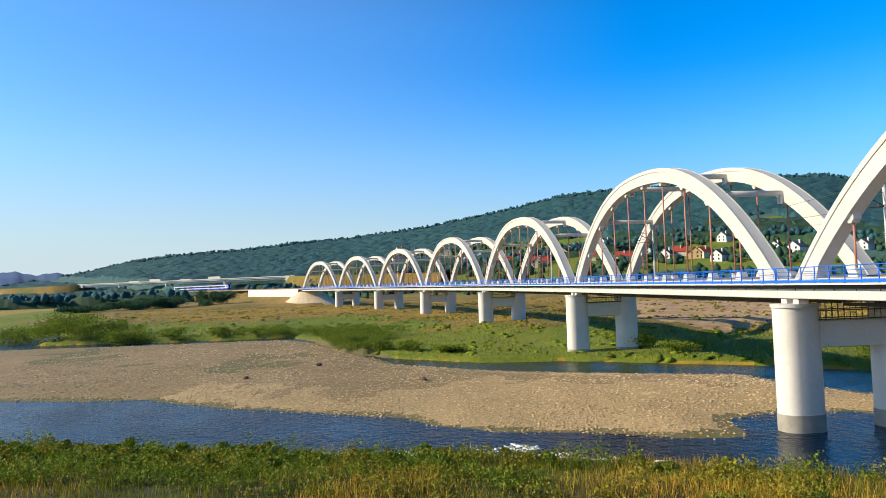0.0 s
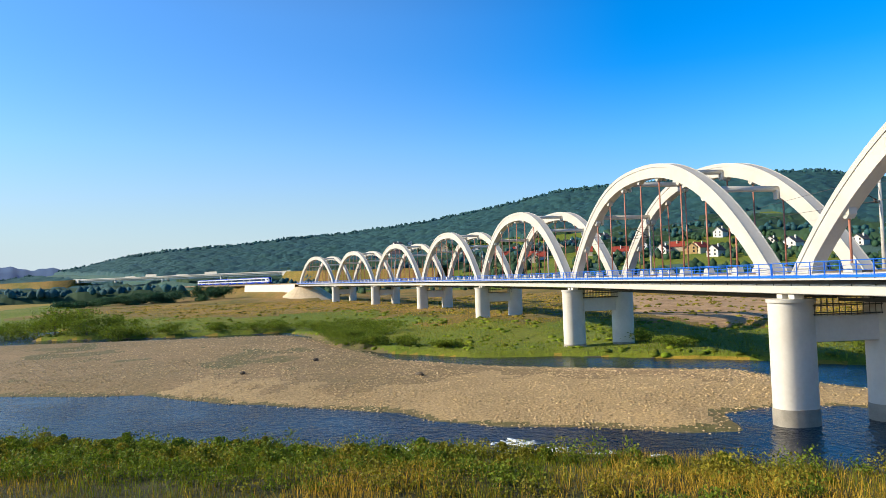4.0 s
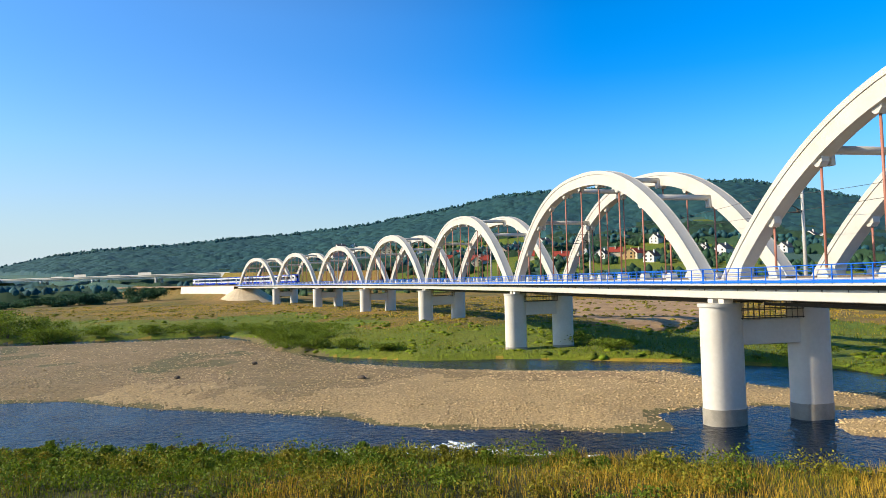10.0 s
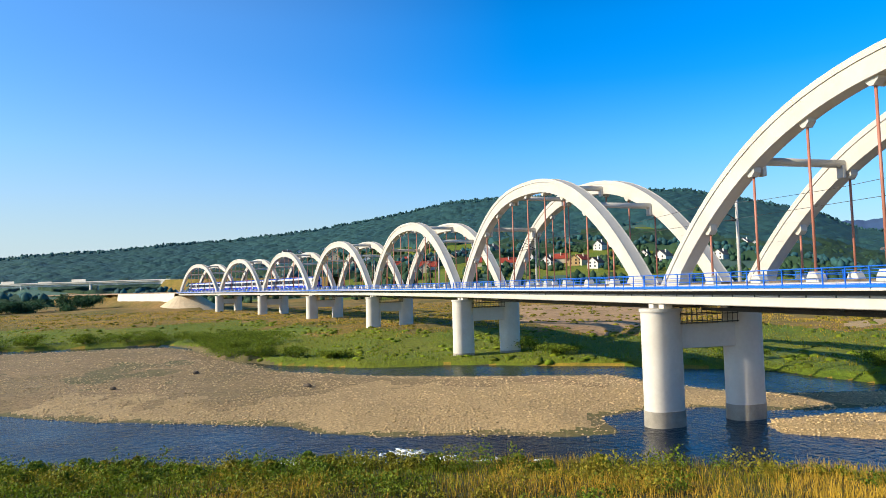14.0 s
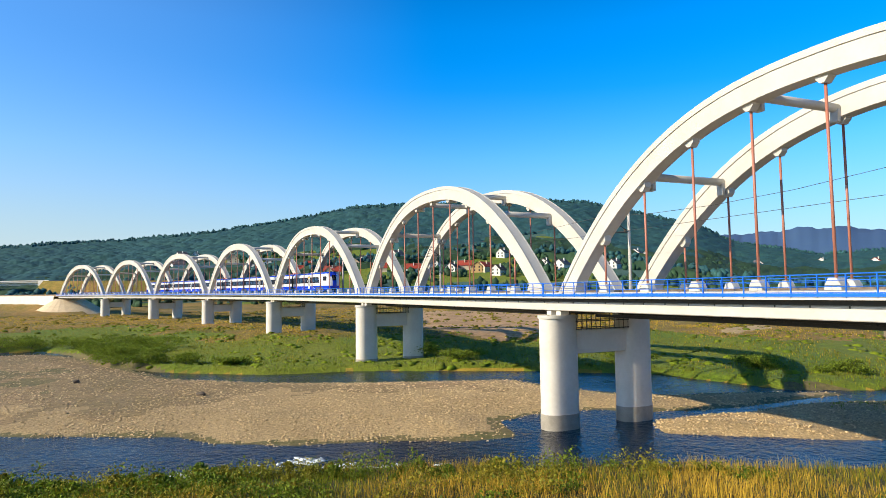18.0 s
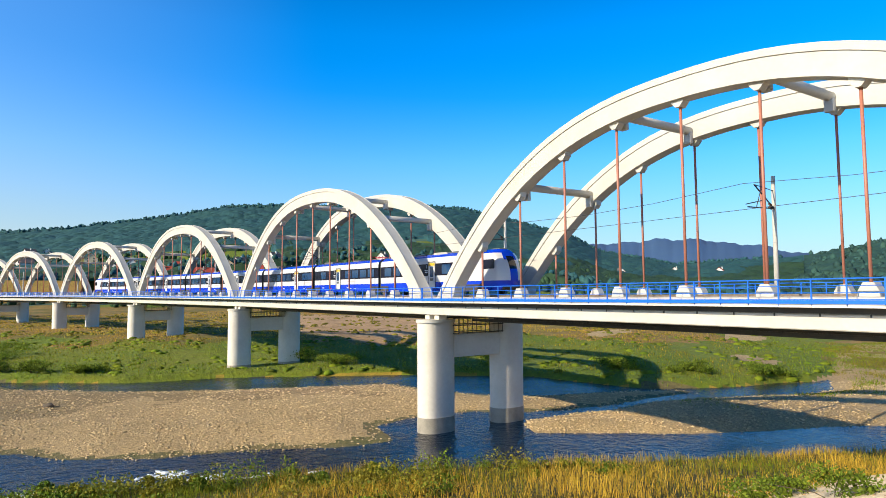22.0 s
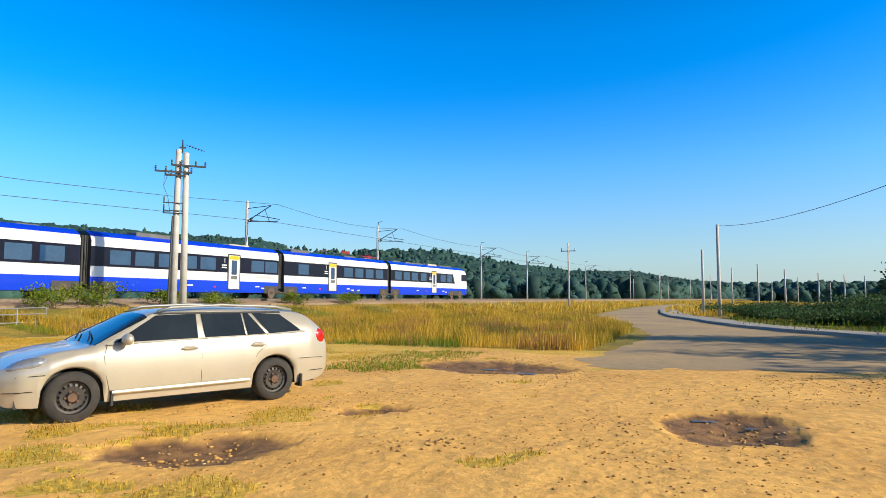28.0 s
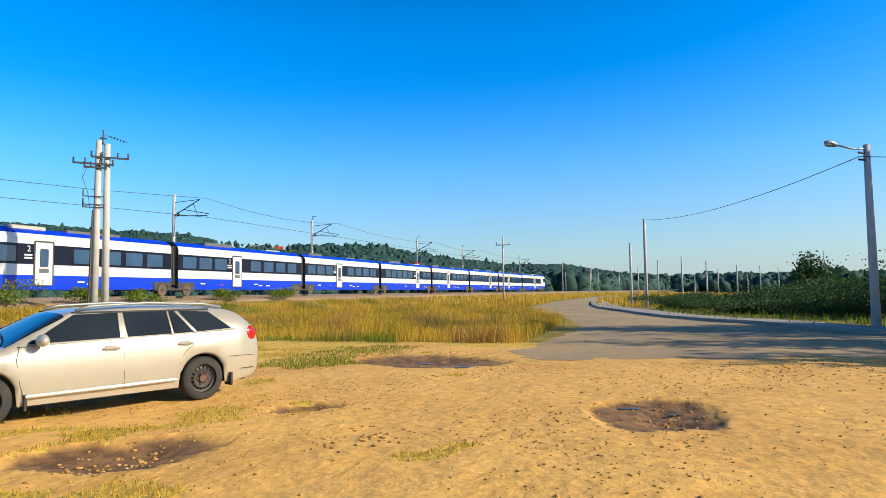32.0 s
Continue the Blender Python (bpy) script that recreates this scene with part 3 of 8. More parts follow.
def build_span():
    span = thing("bridge_span", "white concrete tied arch railway span with blue railings", "bridge span", group="arch bridge spans")
    h = SPAN / 2
    me_drip = bmesh.new()
    box(me_drip, -0.035, 0.035, -0.02, 0.02, -0.09, 0.05)
    me_drip = mesh_of("drip_spout", me_drip, M_DARK)
    for y in (-RIB, RIB):
        part("arch_rib", rib_mesh(y), M_WHITE, span, "white painted concrete arch rib")
        bm = bmesh.new()
        box(bm, -h + 0.06, h - 0.06, y - 0.62, y + 0.6, -1.30, -0.50, 0.05)
        part("tie_beam", bm, M_WHITE, span, "white concrete tie beam")
        bm = bmesh.new()
        sign = -1 if y < 0 else 1
        lo, hi = sorted((y + sign * 0.6, sign * (EDGE + 0.05)))
        box(bm, -h + 0.04, h - 0.04, lo, hi, -0.2, -0.06)
        part("walkway", bm, M_CONC, span, "concrete walkway slab")
        bm = bmesh.new()
        box(bm, -h + 0.04, h - 0.04, sign * EDGE - 0.04 + sign * 0.1, sign * EDGE + 0.04 + sign * 0.1, -0.03, 0.15)
        part("edge_plate", bm, M_BLUE, span, "blue steel edge plate")
        bm = bmesh.new()
        lo, hi = sorted((y + sign * 0.46, y + sign * 0.72))
        box(bm, -h + 0.05, h - 0.05, lo, hi, -0.50, -0.2)
        part("walkway_girder", bm, M_DARK, span, "dark steel girder under the walkway")
        for k in range(24):
            share("drip_spout", me_drip, span, pose(-h + 1.2 + k * 2.18, y + sign * 0.635, -0.56))
        bm = bmesh.new()
        box(bm, -h + 0.04, h - 0.04, y - 0.5, y + 0.5, -0.22, 0.30, 0.03)
        part("kerb_beam", bm, M_WHITE, span, "white upstand beam under the hangers")
    bm = bmesh.new()
    box(bm, -h + 0.02, h - 0.02, -RIB + 0.5, RIB - 0.5, -0.75, -0.05)
    part("deck_slab", bm, M_CONC, span, "concrete deck trough")
    bm = bmesh.new()
    box(bm, -h, h, -2.3, 2.3, -0.05, 0.22)
    part("ballast", bm, M_BALLAST, span, "grey brown track ballast")
    for y in (-0.75, 0.75):
        bm = bmesh.new()
        box(bm, -h, h, y - 0.035, y + 0.035, 0.22, RAIL_UP)
        part("rail", bm, M_RAIL, span, "rusty steel rail")
    # cross beams below the deck, hangers, their foot blocks and the struts between the ribs
    rod_low = bmesh.new()
    for y in (-1.4, 1.4):
        box(rod_low, -h + 2, h - 2, y - 0.09, y + 0.09, -1.92, -1.66)
    for i in range(5):
        box(rod_low, -h + 5.2 + i * 10.5, -h + 5.5 + i * 10.5, -1.5, -1.3, -1.7, -0.7)
    part("inspection_rail", rod_low, M_DARK, span, "dark steel inspection rail below the deck")
    for y in (-RIB, RIB):
        for i in range(9):
            x = (i - 4) * 4.8
            top = intrados(x)
            bm = bmesh.new()
            rod(bm, (x, y, 0.75), (x, y, top - 0.25), 0.085)
            hanger = part("hanger", bm, M_RUST, span, "slim steel hanger in reddish primer", True)
            bm = bmesh.new()
            prism(bm, [(x - 0.13, top - 0.42), (x + 0.13, top - 0.42), (x + 0.40, top - 0.12), (x + 0.40, intrados(x + 0.4) + 0.15), (x - 0.40, intrados(x - 0.4) + 0.15), (x - 0.40, top - 0.12)], y - 0.3, y + 0.3)
            part("top_socket", bm, M_WHITE, hanger, "white flared hanger socket")
            bm = bmesh.new()
            prism(bm, [(x - 0.48, 0.28), (x + 0.48, 0.28), (x + 0.46, 0.55), (x + 0.24, 0.95), (x - 0.24, 0.95), (x - 0.46, 0.55)], y - 0.36, y + 0.36)
            bmesh.ops.bevel(bm, geom=list(bm.edges), offset=0.03, segments=1, affect="EDGES")
            part("foot_block", bm, M_WHITE, hanger, "white tapered hanger foot")
    for x in (-14.4, -4.8, 4.8, 14.4):
        z = (intrados(x) + extrados(x)) / 2
        bm = bmesh.new()
        rod(bm, (x, -RIB + 0.5, z - 0.2), (x, RIB - 0.5, z - 0.2), 0.30, n=12)
        strut = part("strut", bm, M_WHITE, span, "white tubular strut between the ribs", True)
        for side in (-1, 1):
            bm = bmesh.new()
            lo, hi = sorted((side * (RIB - 0.56), side * (RIB - 0.90)))
            box(bm, x - 0.28, x + 0.28, lo, hi, intrados(x) - 0.35, z - 0.1, 0.04)
            part("strut_bracket", bm, M_WHITE, strut, "white bracket below the strut's end")
    # railings
    me_post = bmesh.new()
    box(me_post, -0.03, 0.03, -0.03, 0.03, -0.15, 1.12)
    me_post = mesh_of("railing_post", me_post, M_BLUE)
    for y in (-EDGE - 0.02, EDGE + 0.02):
        for z, r in ((1.12, 0.035), (0.80, 0.02), (0.48, 0.02), (0.18, 0.02)):
            bm = bmesh.new()
            rod(bm, (-h + 0.05, y, z), (h - 0.05, y, z), r, n=6)
            part("railing_bar", bm, M_BLUE, span, "blue railing bar")
        for i in range(35):
            share("railing_post", me_post, span, pose(-h + 0.2 + i * (SPAN - 0.4) / 34, y, 0))
    return span


def span_pose(i):
    sa, sb = FIRST - SPAN * (i + 1), FIRST - SPAN * i
    (xa, ya, _), (xb, yb, _) = line(sa), line(sb)
    za, zb = deck_z(sa), deck_z(sb)
    return pose((xa + xb) / 2, (ya + yb) / 2, (za + zb) / 2, 0, -math.degrees(math.atan2(zb - za, SPAN)), math.degrees(math.atan2(yb - ya, xb - xa)))


first_span = build_span()
first_span.matrix_world = span_pose(0)
for i in range(1, 7):
    copy_thing(first_span, span_pose(i))


def stadium(bm, r, core, z0, z1, n=10, x=0.0, y=0.0, flare=0.0):
    pts = []
    for k in range(n + 1):
        a = -math.pi / 2 - math.pi / 2 + math.pi * k / n
        pts.append((r * math.cos(a), -core / 2 + r * math.sin(a)))
    for k in range(n + 1):
        a = math.pi * k / n
        pts.append((r * math.cos(a), core / 2 + r * math.sin(a)))
    lo = [bm.verts.new((x + p[0] * (1 + flare), y + p[1] * (1 + flare), z0)) for p in pts]
    hi = [bm.verts.new((x + p[0], y + p[1], z1)) for p in pts]
    m = len(pts)
    for z, k, back in ((z0, 1 + flare, True), (z1, 1.0, False)):      # end faces keep their own corners, so that the edges stay crisp
        rim = [bm.verts.new((x + p[0] * k, y + p[1] * k, z)) for p in pts]
        bm.faces.new(rim[::-1] if back else rim)
    for k in range(m):
        bm.faces.new((lo[k], lo[(k + 1) % m], hi[(k + 1) % m], hi[k]))
    bmesh.ops.recalc_face_normals(bm, faces=bm.faces)
    return bm


def build_pier(i):
    s = FIRST - SPAN * (i + 1)
    x, y, a = line(s)
    z = deck_z(s)
    foot = min(zat(*line(s, -RIB)[:2]), zat(*line(s, RIB)[:2])) - z - 0.6
    pier = thing("bridge_pier", "pale concrete twin column bridge pier with a cross beam", "bridge pier", pose(x, y, z, 0, 0, math.degrees(a)), "arch bridge piers")
    for side in (-1, 1):
        wet = WATER - z + 1.35
        low = wet if foot < wet - 0.3 else foot
        col = part("column", stadium(bmesh.new(), 1.15, 1.3, low, -2.0, y=side * RIB), M_CONC, pier, "pale concrete column", True)
        if low > foot:
            part("footing", stadium(bmesh.new(), 1.19, 1.3, foot, low, y=side * RIB), M_WET, pier, "grey water-stained column foot", True)
        part("cap", stadium(bmesh.new(), 1.27, 1.3, -2.0, -1.72, y=side * RIB), M_WHITE, pier, "wider column head", True)
        for q in (-0.75, 0.75):
            bm = bmesh.new()
            box(bm, q - 0.35, q + 0.35, side * RIB - 0.45, side * RIB + 0.45, -1.72, -1.35, 0.03)
            part("bearing", bm, M_CONC, pier, "bearing block")
    bm = bmesh.new()
    box(bm, -0.8, 0.8, -RIB + 0.8, RIB - 0.8, -5.2, -3.1, 0.05)
    part("cross_beam", bm, M_CONC, pier, "concrete cross beam")
    # inspection cage between the column heads
    bm = bmesh.new()
    for q in (-1.0, 1.0):
        for zz in (-3.0, -2.3, -1.65):
            rod(bm, (q, -RIB + 1.2, zz), (q, RIB - 1.2, zz), 0.045, n=6)
        for k in range(12):
            yy = -RIB + 1.3 + k * (2 * RIB - 2.6) / 11
            rod(bm, (q, yy, -3.1), (q, yy, -1.6), 0.03, n=5)
    part("inspection_cage", bm, M_DARK, pier, "dark steel inspection railing on the cross beam")
    return pier


for i in range(6):
    build_pier(i)


# ---- the train ----
M_TWHITE = material("train_white", (0.66, 0.67, 0.72), 0.28, (0.61, 0.62, 0.66), 0.6)
M_TBLUE = material("train_blue", (0.004, 0.045, 0.68), 0.25, (0.004, 0.05, 0.60), 0.6)
M_TGLASS = material("train_window_band", (0.008, 0.009, 0.022), 0.2, (0.012, 0.013, 0.03), 1.0)
M_TPANE = material("train_pane", (0.014, 0.05, 0.13), 0.06, (0.022, 0.07, 0.17), 0.8)
for m in (M_TGLASS, M_TPANE):
    m.node_tree.nodes["Principled BSDF"].inputs["Specular IOR Level"].default_value = 0.22 if m is M_TGLASS else 1.0
M_TPANE.node_tree.nodes["Principled BSDF"].inputs["IOR"].default_value = 1.52      # coated panes
M_TGREY = material("train_roof_gear", (0.10, 0.11, 0.12), 0.6, (0.16, 0.16, 0.16), 2)
M_BOGIE = material("dusty_bogie_steel", (0.085, 0.065, 0.05), 0.8, (0.04, 0.034, 0.03), 3)
M_HUBRUST = material("dusty_wheel_steel", (0.16, 0.11, 0.075), 0.75, (0.09, 0.065, 0.05), 4)
M_YELLOW = material("yellow_door_strip", (0.75, 0.50, 0.02), 0.4, (0.7, 0.45, 0.02), 2)
CAR, END, GAP = 17.6, 22.3, 0.7
CAR_MIDDLES = []


def half_width(z):
    """Half width of the body at a height over the rails."""
    return 1.41 - 0.05 * max(0, 1.0 - z) if z < 3.53 else 1.41 - 0.62 * ((z - 3.53) / 0.6) ** 2.0


LEVELS = [0.46, 0.85, 1.32, 1.33, 1.6, 1.96, 1.97, 2.35, 2.75, 3.17, 3.18, 3.5, 3.80, 3.81, 3.93, 4.04, 4.11, 4.15]
BANDS = [1, 1, 1, 0, 0, 0, 2, 2, 2, 2, 0, 0, 1, 1, 1, 1, 1]          # white 0, blue 1, dark window band 2, dark 3, windscreen 4


def nose_back(z):
    """How far the nose lies behind the train's tip at a height."""
    return float(np.interp(z, [0.46, 0.85, 1.4, 2.1, 2.7, 3.1, 3.5, 3.83, 4.03, 4.15], [0.75, 0.38, 0.3, 0.36, 0.55, 0.75, 1.0, 1.25, 1.4, 1.6]))


def car_shell(length, nose):
    """A car body in its livery; nose: rounded cab at the +x end."""
    bm = bmesh.new()
    h = length / 2
    sides = ([], [])
    us = [0, 0.12, 0.25, 0.4, 0.55, 0.7, 0.82, 0.91, 0.97, 1.0]
    
    for z in LEVELS:
        w = half_width(z)
        if nose:
            xf = h - nose_back(z)
            x0 = min(h - 2.1, xf - 1.1) if z > 3.78 else h - 2.1
            row = [(-h, w), (h - 5.8 + (3.17 - z) * 0.5 * (1.9 < z < 3.2), w)] + [(x0 + (xf - x0) * u, w * max(0.0, 1 - u ** 3.2) ** 0.5) for u in us]
        else:
            row = [(-h, w), (h, w)]
        for k, sign in enumerate((-1, 1)):
            sides[k].append([bm.verts.new((x, sign * y, z)) for x, y in row])
    m = len(sides[0][0])
    for i in range(len(LEVELS) - 1):
        for k in (0, 1):
            for j in range(m - 1):
                q = (sides[k][i][j], sides[k][i][j + 1], sides[k][i + 1][j + 1], sides[k][i + 1][j])
                try:
                    f = bm.faces.new(q if k == 0 else q[::-1])
                except ValueError:
                    continue
                c = BANDS[i]
                z = (LEVELS[i] + LEVELS[i + 1]) / 2
                if nose and j >= 1:
                    u = us[j - 2] if j >= 2 else -1
                    if c == 2:
                        c = 0
                    if z > 1.32 and z < 3.81 and u >= np.interp(z, [1.32, 2.3, 3.3, 3.78], [0.965, 0.965, 0.9, 0.8]):
                        c = 1
                    if 2.2 < z < 3.53 and u >= 0.96:
                        c = 4
                    if z < 0.85 and u >= 0.81:
                        c = 3
                f.material_index = c
                f.smooth = nose and j >= 2
        f = bm.faces.new((sides[0][i][0], sides[0][i + 1][0], sides[1][i + 1][0], sides[1][i][0]))
        f.material_index = 3
        if not nose:
            f = bm.faces.new((sides[0][i][-1], sides[1][i][-1], sides[1][i + 1][-1], sides[0][i + 1][-1]))
            f.material_index = 3
    for i, c in ((-1, 1), (0, 3)):
        for j in range(m - 1):
            q = (sides[0][i][j], sides[0][i][j + 1], sides[1][i][j + 1], sides[1][i][j])
            f = bm.faces.new(q if i == -1 else q[::-1])
            f.material_index = c
    bmesh.ops.remove_doubles(bm, verts=bm.verts, dist=0.0004)
    return bm


def panel(w, h, mat, name, depth=0.02, bevel=0.0, flare=0.0):
    """A flat piece in x, z that faces -y, with its middle at the origin, round corners and, if asked, a wider foot."""
    edge = []
    for cx, cz, a0 in ((1, -1, -90), (1, 1, 0), (-1, 1, 90), (-1, -1, 180)):
        for a in ((0, 30, 60, 90) if bevel else (0,)):
            a = math.radians(a0 + a)
            edge.append((cx * (w / 2 - bevel + (flare if cz < 0 else 0)) + bevel * math.cos(a), cz * (h / 2 - bevel) + bevel * math.sin(a)))
    bm = bmesh.new()
    front = [bm.verts.new((x, -depth, z)) for x, z in edge]
    back = [bm.verts.new((x, depth, z)) for x, z in edge]
    bm.faces.new(front)
    bm.faces.new(back[::-1])
    for k in range(len(edge)):
        j = (k + 1) % len(edge)
        bm.faces.new((front[j], front[k], back[k], back[j]))
    return mesh_of(name, bm, mat)


TRAIN_PARTS = {}


def common():
    p = TRAIN_PARTS
    p["pane"] = panel(1.46, 0.90, M_TPANE, "window_pane", 0.012, 0.05)
    # dark panels on the closed skirt stand for the shade in the bogie openings
    p["recess"] = panel(3.9, 0.62, M_DARK, "bogie_recess", 0.02, 0.14, 0.3)
    p["end"] = panel(1.7, 0.62, M_DARK, "bogie_recess", 0.02, 0.1)
    p["cab"] = panel(1.75, 0.84, M_TGLASS, "cab_window", 0.015, 0.12)
    p["leaf"] = panel(1.12, 2.55, M_TWHITE, "door_leaf", 0.02, 0.05)
    p["frame"] = panel(1.32, 2.72, M_DARK, "door_frame", 0.012, 0.1)
    p["glass"] = panel(0.46, 1.0, M_TPANE, "door_glass", 0.032, 0.06)
    p["rim"] = panel(0.56, 1.1, M_DARK, "door_glass_rim", 0.028, 0.08)
    p["plate"] = panel(0.62, 0.26, M_TGREY, "door_plate", 0.03)
    p["strip"] = panel(1.10, 0.28, M_YELLOW, "first_class_strip", 0.03, 0.04)
    p["mark"] = panel(0.5, 0.10, M_TWHITE, "lettering", 0.016)
    p["pale"] = panel(1.9, 0.14, M_PALE, "lettering", 0.013)
    p["red"] = panel(0.24, 0.12, M_REDMARK, "lettering", 0.016)
    bm = bmesh.new()
    rod(bm, (0, -0.07, 0), (0, 0.07, 0), 0.43, n=20)
    rod(bm, (0, -0.10, 0), (0, 0.10, 0), 0.16, n=12)
    for k in range(6):
        rod(bm, (0.26 * math.cos(k * 1.047), -0.085, 0.26 * math.sin(k * 1.047)), (0.26 * math.cos(k * 1.047), 0.085, 0.26 * math.sin(k * 1.047)), 0.04, n=6)
    p["wheel"] = mesh_of("wheel", bm, M_HUBRUST)
    bm = bmesh.new()
    for y in (-1.36, 1.36):
        box(bm, -0.75, 0.75, y - 0.09, y + 0.12, 0.40, 0.55, 0.03)
        rod(bm, (-1.25, y + (0.1 if y > 0 else -0.1), 0.5), (-0.6, y, 0.47), 0.07)
        rod(bm, (1.25, y + (0.1 if y > 0 else -0.1), 0.5), (0.6, y, 0.47), 0.07)
        rod(bm, (-0.55, y, 0.75), (0.55, y, 0.35), 0.045)
        for x in (-1.25, 1.25):
            box(bm, x - 0.15, x + 0.15, y - 0.14, y + 0.14, 0.33, 0.55, 0.04)
            side = -1 if x > 0 else 1
            rod(bm, (x + side * 0.55, y, 0.45), (x + side * 0.55, y, 0.85), 0.10)
    box(bm, -0.35, 0.35, -1.0, 1.0, 0.42, 0.68)
    p["bogie"] = mesh_of("bogie_frame", bm, M_BOGIE)


def bogie(car, x):
    b = share("bogie", TRAIN_PARTS["bogie"], car, pose(x, 0, 0), "dark steel bogie")
    for dx in (-1.25, 1.25):
        for y in (-1.39, 1.39):
            share("wheel", TRAIN_PARTS["wheel"], b, pose(dx, y, 0.43))


def both(name, key, car, x, z, out, label=""):
    """The same piece on both sides of the body; returns the two."""
    return [share(name, TRAIN_PARTS[key], car, pose(x, sign * (1.41 + out), z, 0, 0, 0 if sign < 0 else 180), label) for sign in (-1, 1)]


def digit(car, text, x, z):
    for sign in (-1, 1):
        cu = bpy.data.curves.new("class_digit", "FONT")
        cu.body, cu.size, cu.extrude, cu.align_x = text, 0.5, 0.004, "CENTER"
        cu.materials.append(M_TWHITE)
        ob = new("class_digit", cu)
        ob.parent = car
        ob.matrix_local = pose(x, sign * 1.432, z, 90, 0, 0 if sign < 0 else 180)


def build_car(length, nose, panes, door, first, gear, bogies, flip=1):
    car = thing("train_car", "white and blue electric train car with a dark window band" if not nose else "white and blue electric train end car with a rounded blue nose", "train car", group="cars of the train")
    h = (length - GAP) / 2
    if flip < 0:
        body = part("body", car_shell(length - GAP, nose), [M_TWHITE, M_TBLUE, M_TGLASS, M_DARK, M_WIND], car, "", False, pose(0, 0, 0, 0, 0, 180))
    else:
        body = part("body", car_shell(length - GAP, nose), [M_TWHITE, M_TBLUE, M_TGLASS, M_DARK, M_WIND], car)
    for x in panes:
        both("window_pane", "pane", car, flip * (x - h), 2.57, 0.004)
    if nose:
        both("cab_window", "cab", car, flip * (h - 2.3), 2.80, -0.004)
        both("bogie_recess", "recess", car, bogies[-1], 0.72, 0.002, "flat dark panel that paints the shaded opening over the bogie")
    for side in ((-1,) if nose and flip > 0 else (1,) if nose else (-1, 1)):
        both("bogie_recess", "end", car, side * (h - 0.86), 0.72, 0.002, "flat dark panel that paints the shaded opening over the bogie")
    x = flip * (door - h)
    both("door_frame", "frame", car, x, 2.04, 0.003)
    for leaf in both("door_leaf", "leaf", car, x, 2.02, 0.012):
        share("door_glass_rim", TRAIN_PARTS["rim"], leaf, pose(0, 0, 0.35))
        share("door_glass", TRAIN_PARTS["glass"], leaf, pose(0, 0, 0.35))
        share("door_plate", TRAIN_PARTS["plate"], leaf, pose(0, 0, -0.42))
        if first:
            share("first_class_strip", TRAIN_PARTS["strip"], leaf, pose(0, 0, 1.1), "yellow strip over the door")
    digit(car, "1" if first else "2", x - 0.98, 2.72)
    both("lettering", "mark", car, x - 1.0, 2.52, 0.006)
    both("lettering", "mark", car, x - 1.0, 2.34, 0.006)
    both("lettering", "pale", car, x + 3.4, 1.72, 0.004, "pale red and grey lettering bar")
    both("lettering", "red", car, x - 1.9, 0.88, 0.004)
    for dx in (2.6, 3.3, 4.4, -4.2):
        both("lettering", "mark", car, x + dx, 0.95 - 0.12 * (dx > 3), 0.004)
    for gx, gw, gl, gz, kind in gear:
        bm = bmesh.new()
        box(bm, -gl / 2, gl / 2, -gw / 2, gw / 2, 4.03, 4.13 + gz, 0.06)
        part("roof_unit", bm, M_BEIGE if kind == "beige" else M_TGREY, car, "beige roof unit" if kind == "beige" else "dark roof equipment", False, pose(flip * gx, 0, 0))
    for bx in bogies:
        bogie(car, bx)
    return car


def pantograph(car, x):
    bm = bmesh.new()
    for y in (-0.5, 0.5):
        rod(bm, (x - 1.3, y, 4.12), (x + 1.3, y * 0.6, 4.34), 0.035, n=6)
        rod(bm, (x + 1.3, y * 0.6, 4.34), (x - 0.9, y * 0.4, 4.42), 0.03, n=6)
    for dx in (-1.05, -0.75):
        rod(bm, (x + dx, -0.85, 4.45), (x + dx, 0.85, 4.45), 0.03, n=6)
    for dx, y in ((-1.3, -0.5), (-1.3, 0.5), (1.2, -0.5), (1.2, 0.5)):
        rod(bm, (x + dx, y, 4.0), (x + dx, y, 4.22), 0.06, n=8)
    part("pantograph", bm, M_RED, car, "red folded pantograph", False, pose(0, 0, 0.08))


def gangway(car, x):
    bm = bmesh.new()
    for k in range(5):
        q = x - 0.36 + k * 0.18
        box(bm, q - 0.07, q + 0.07, -1.12, 1.12, 0.80, 3.82, 0.03)
    box(bm, x - 0.4, x + 0.4, -1.02, 1.02, 0.85, 3.75)
    part("gangway", bm, M_DARK, car, "dark rubber gangway bellows")


M_RED = material("red_pantograph", (0.55, 0.03, 0.05), 0.4, (0.45, 0.03, 0.04), 3)
M_BEIGE = material("beige_roof_unit", (0.55, 0.52, 0.44), 0.5, (0.48, 0.45, 0.38), 2)
M_PALE = material("pale_lettering", (0.66, 0.55, 0.52), 0.4, (0.62, 0.52, 0.5), 2)
M_REDMARK = material("red_mark", (0.6, 0.03, 0.12), 0.4, (0.5, 0.03, 0.1), 2)
M_WIND = material("windscreen", (0.01, 0.012, 0.02), 0.04, (0.012, 0.014, 0.02), 1)


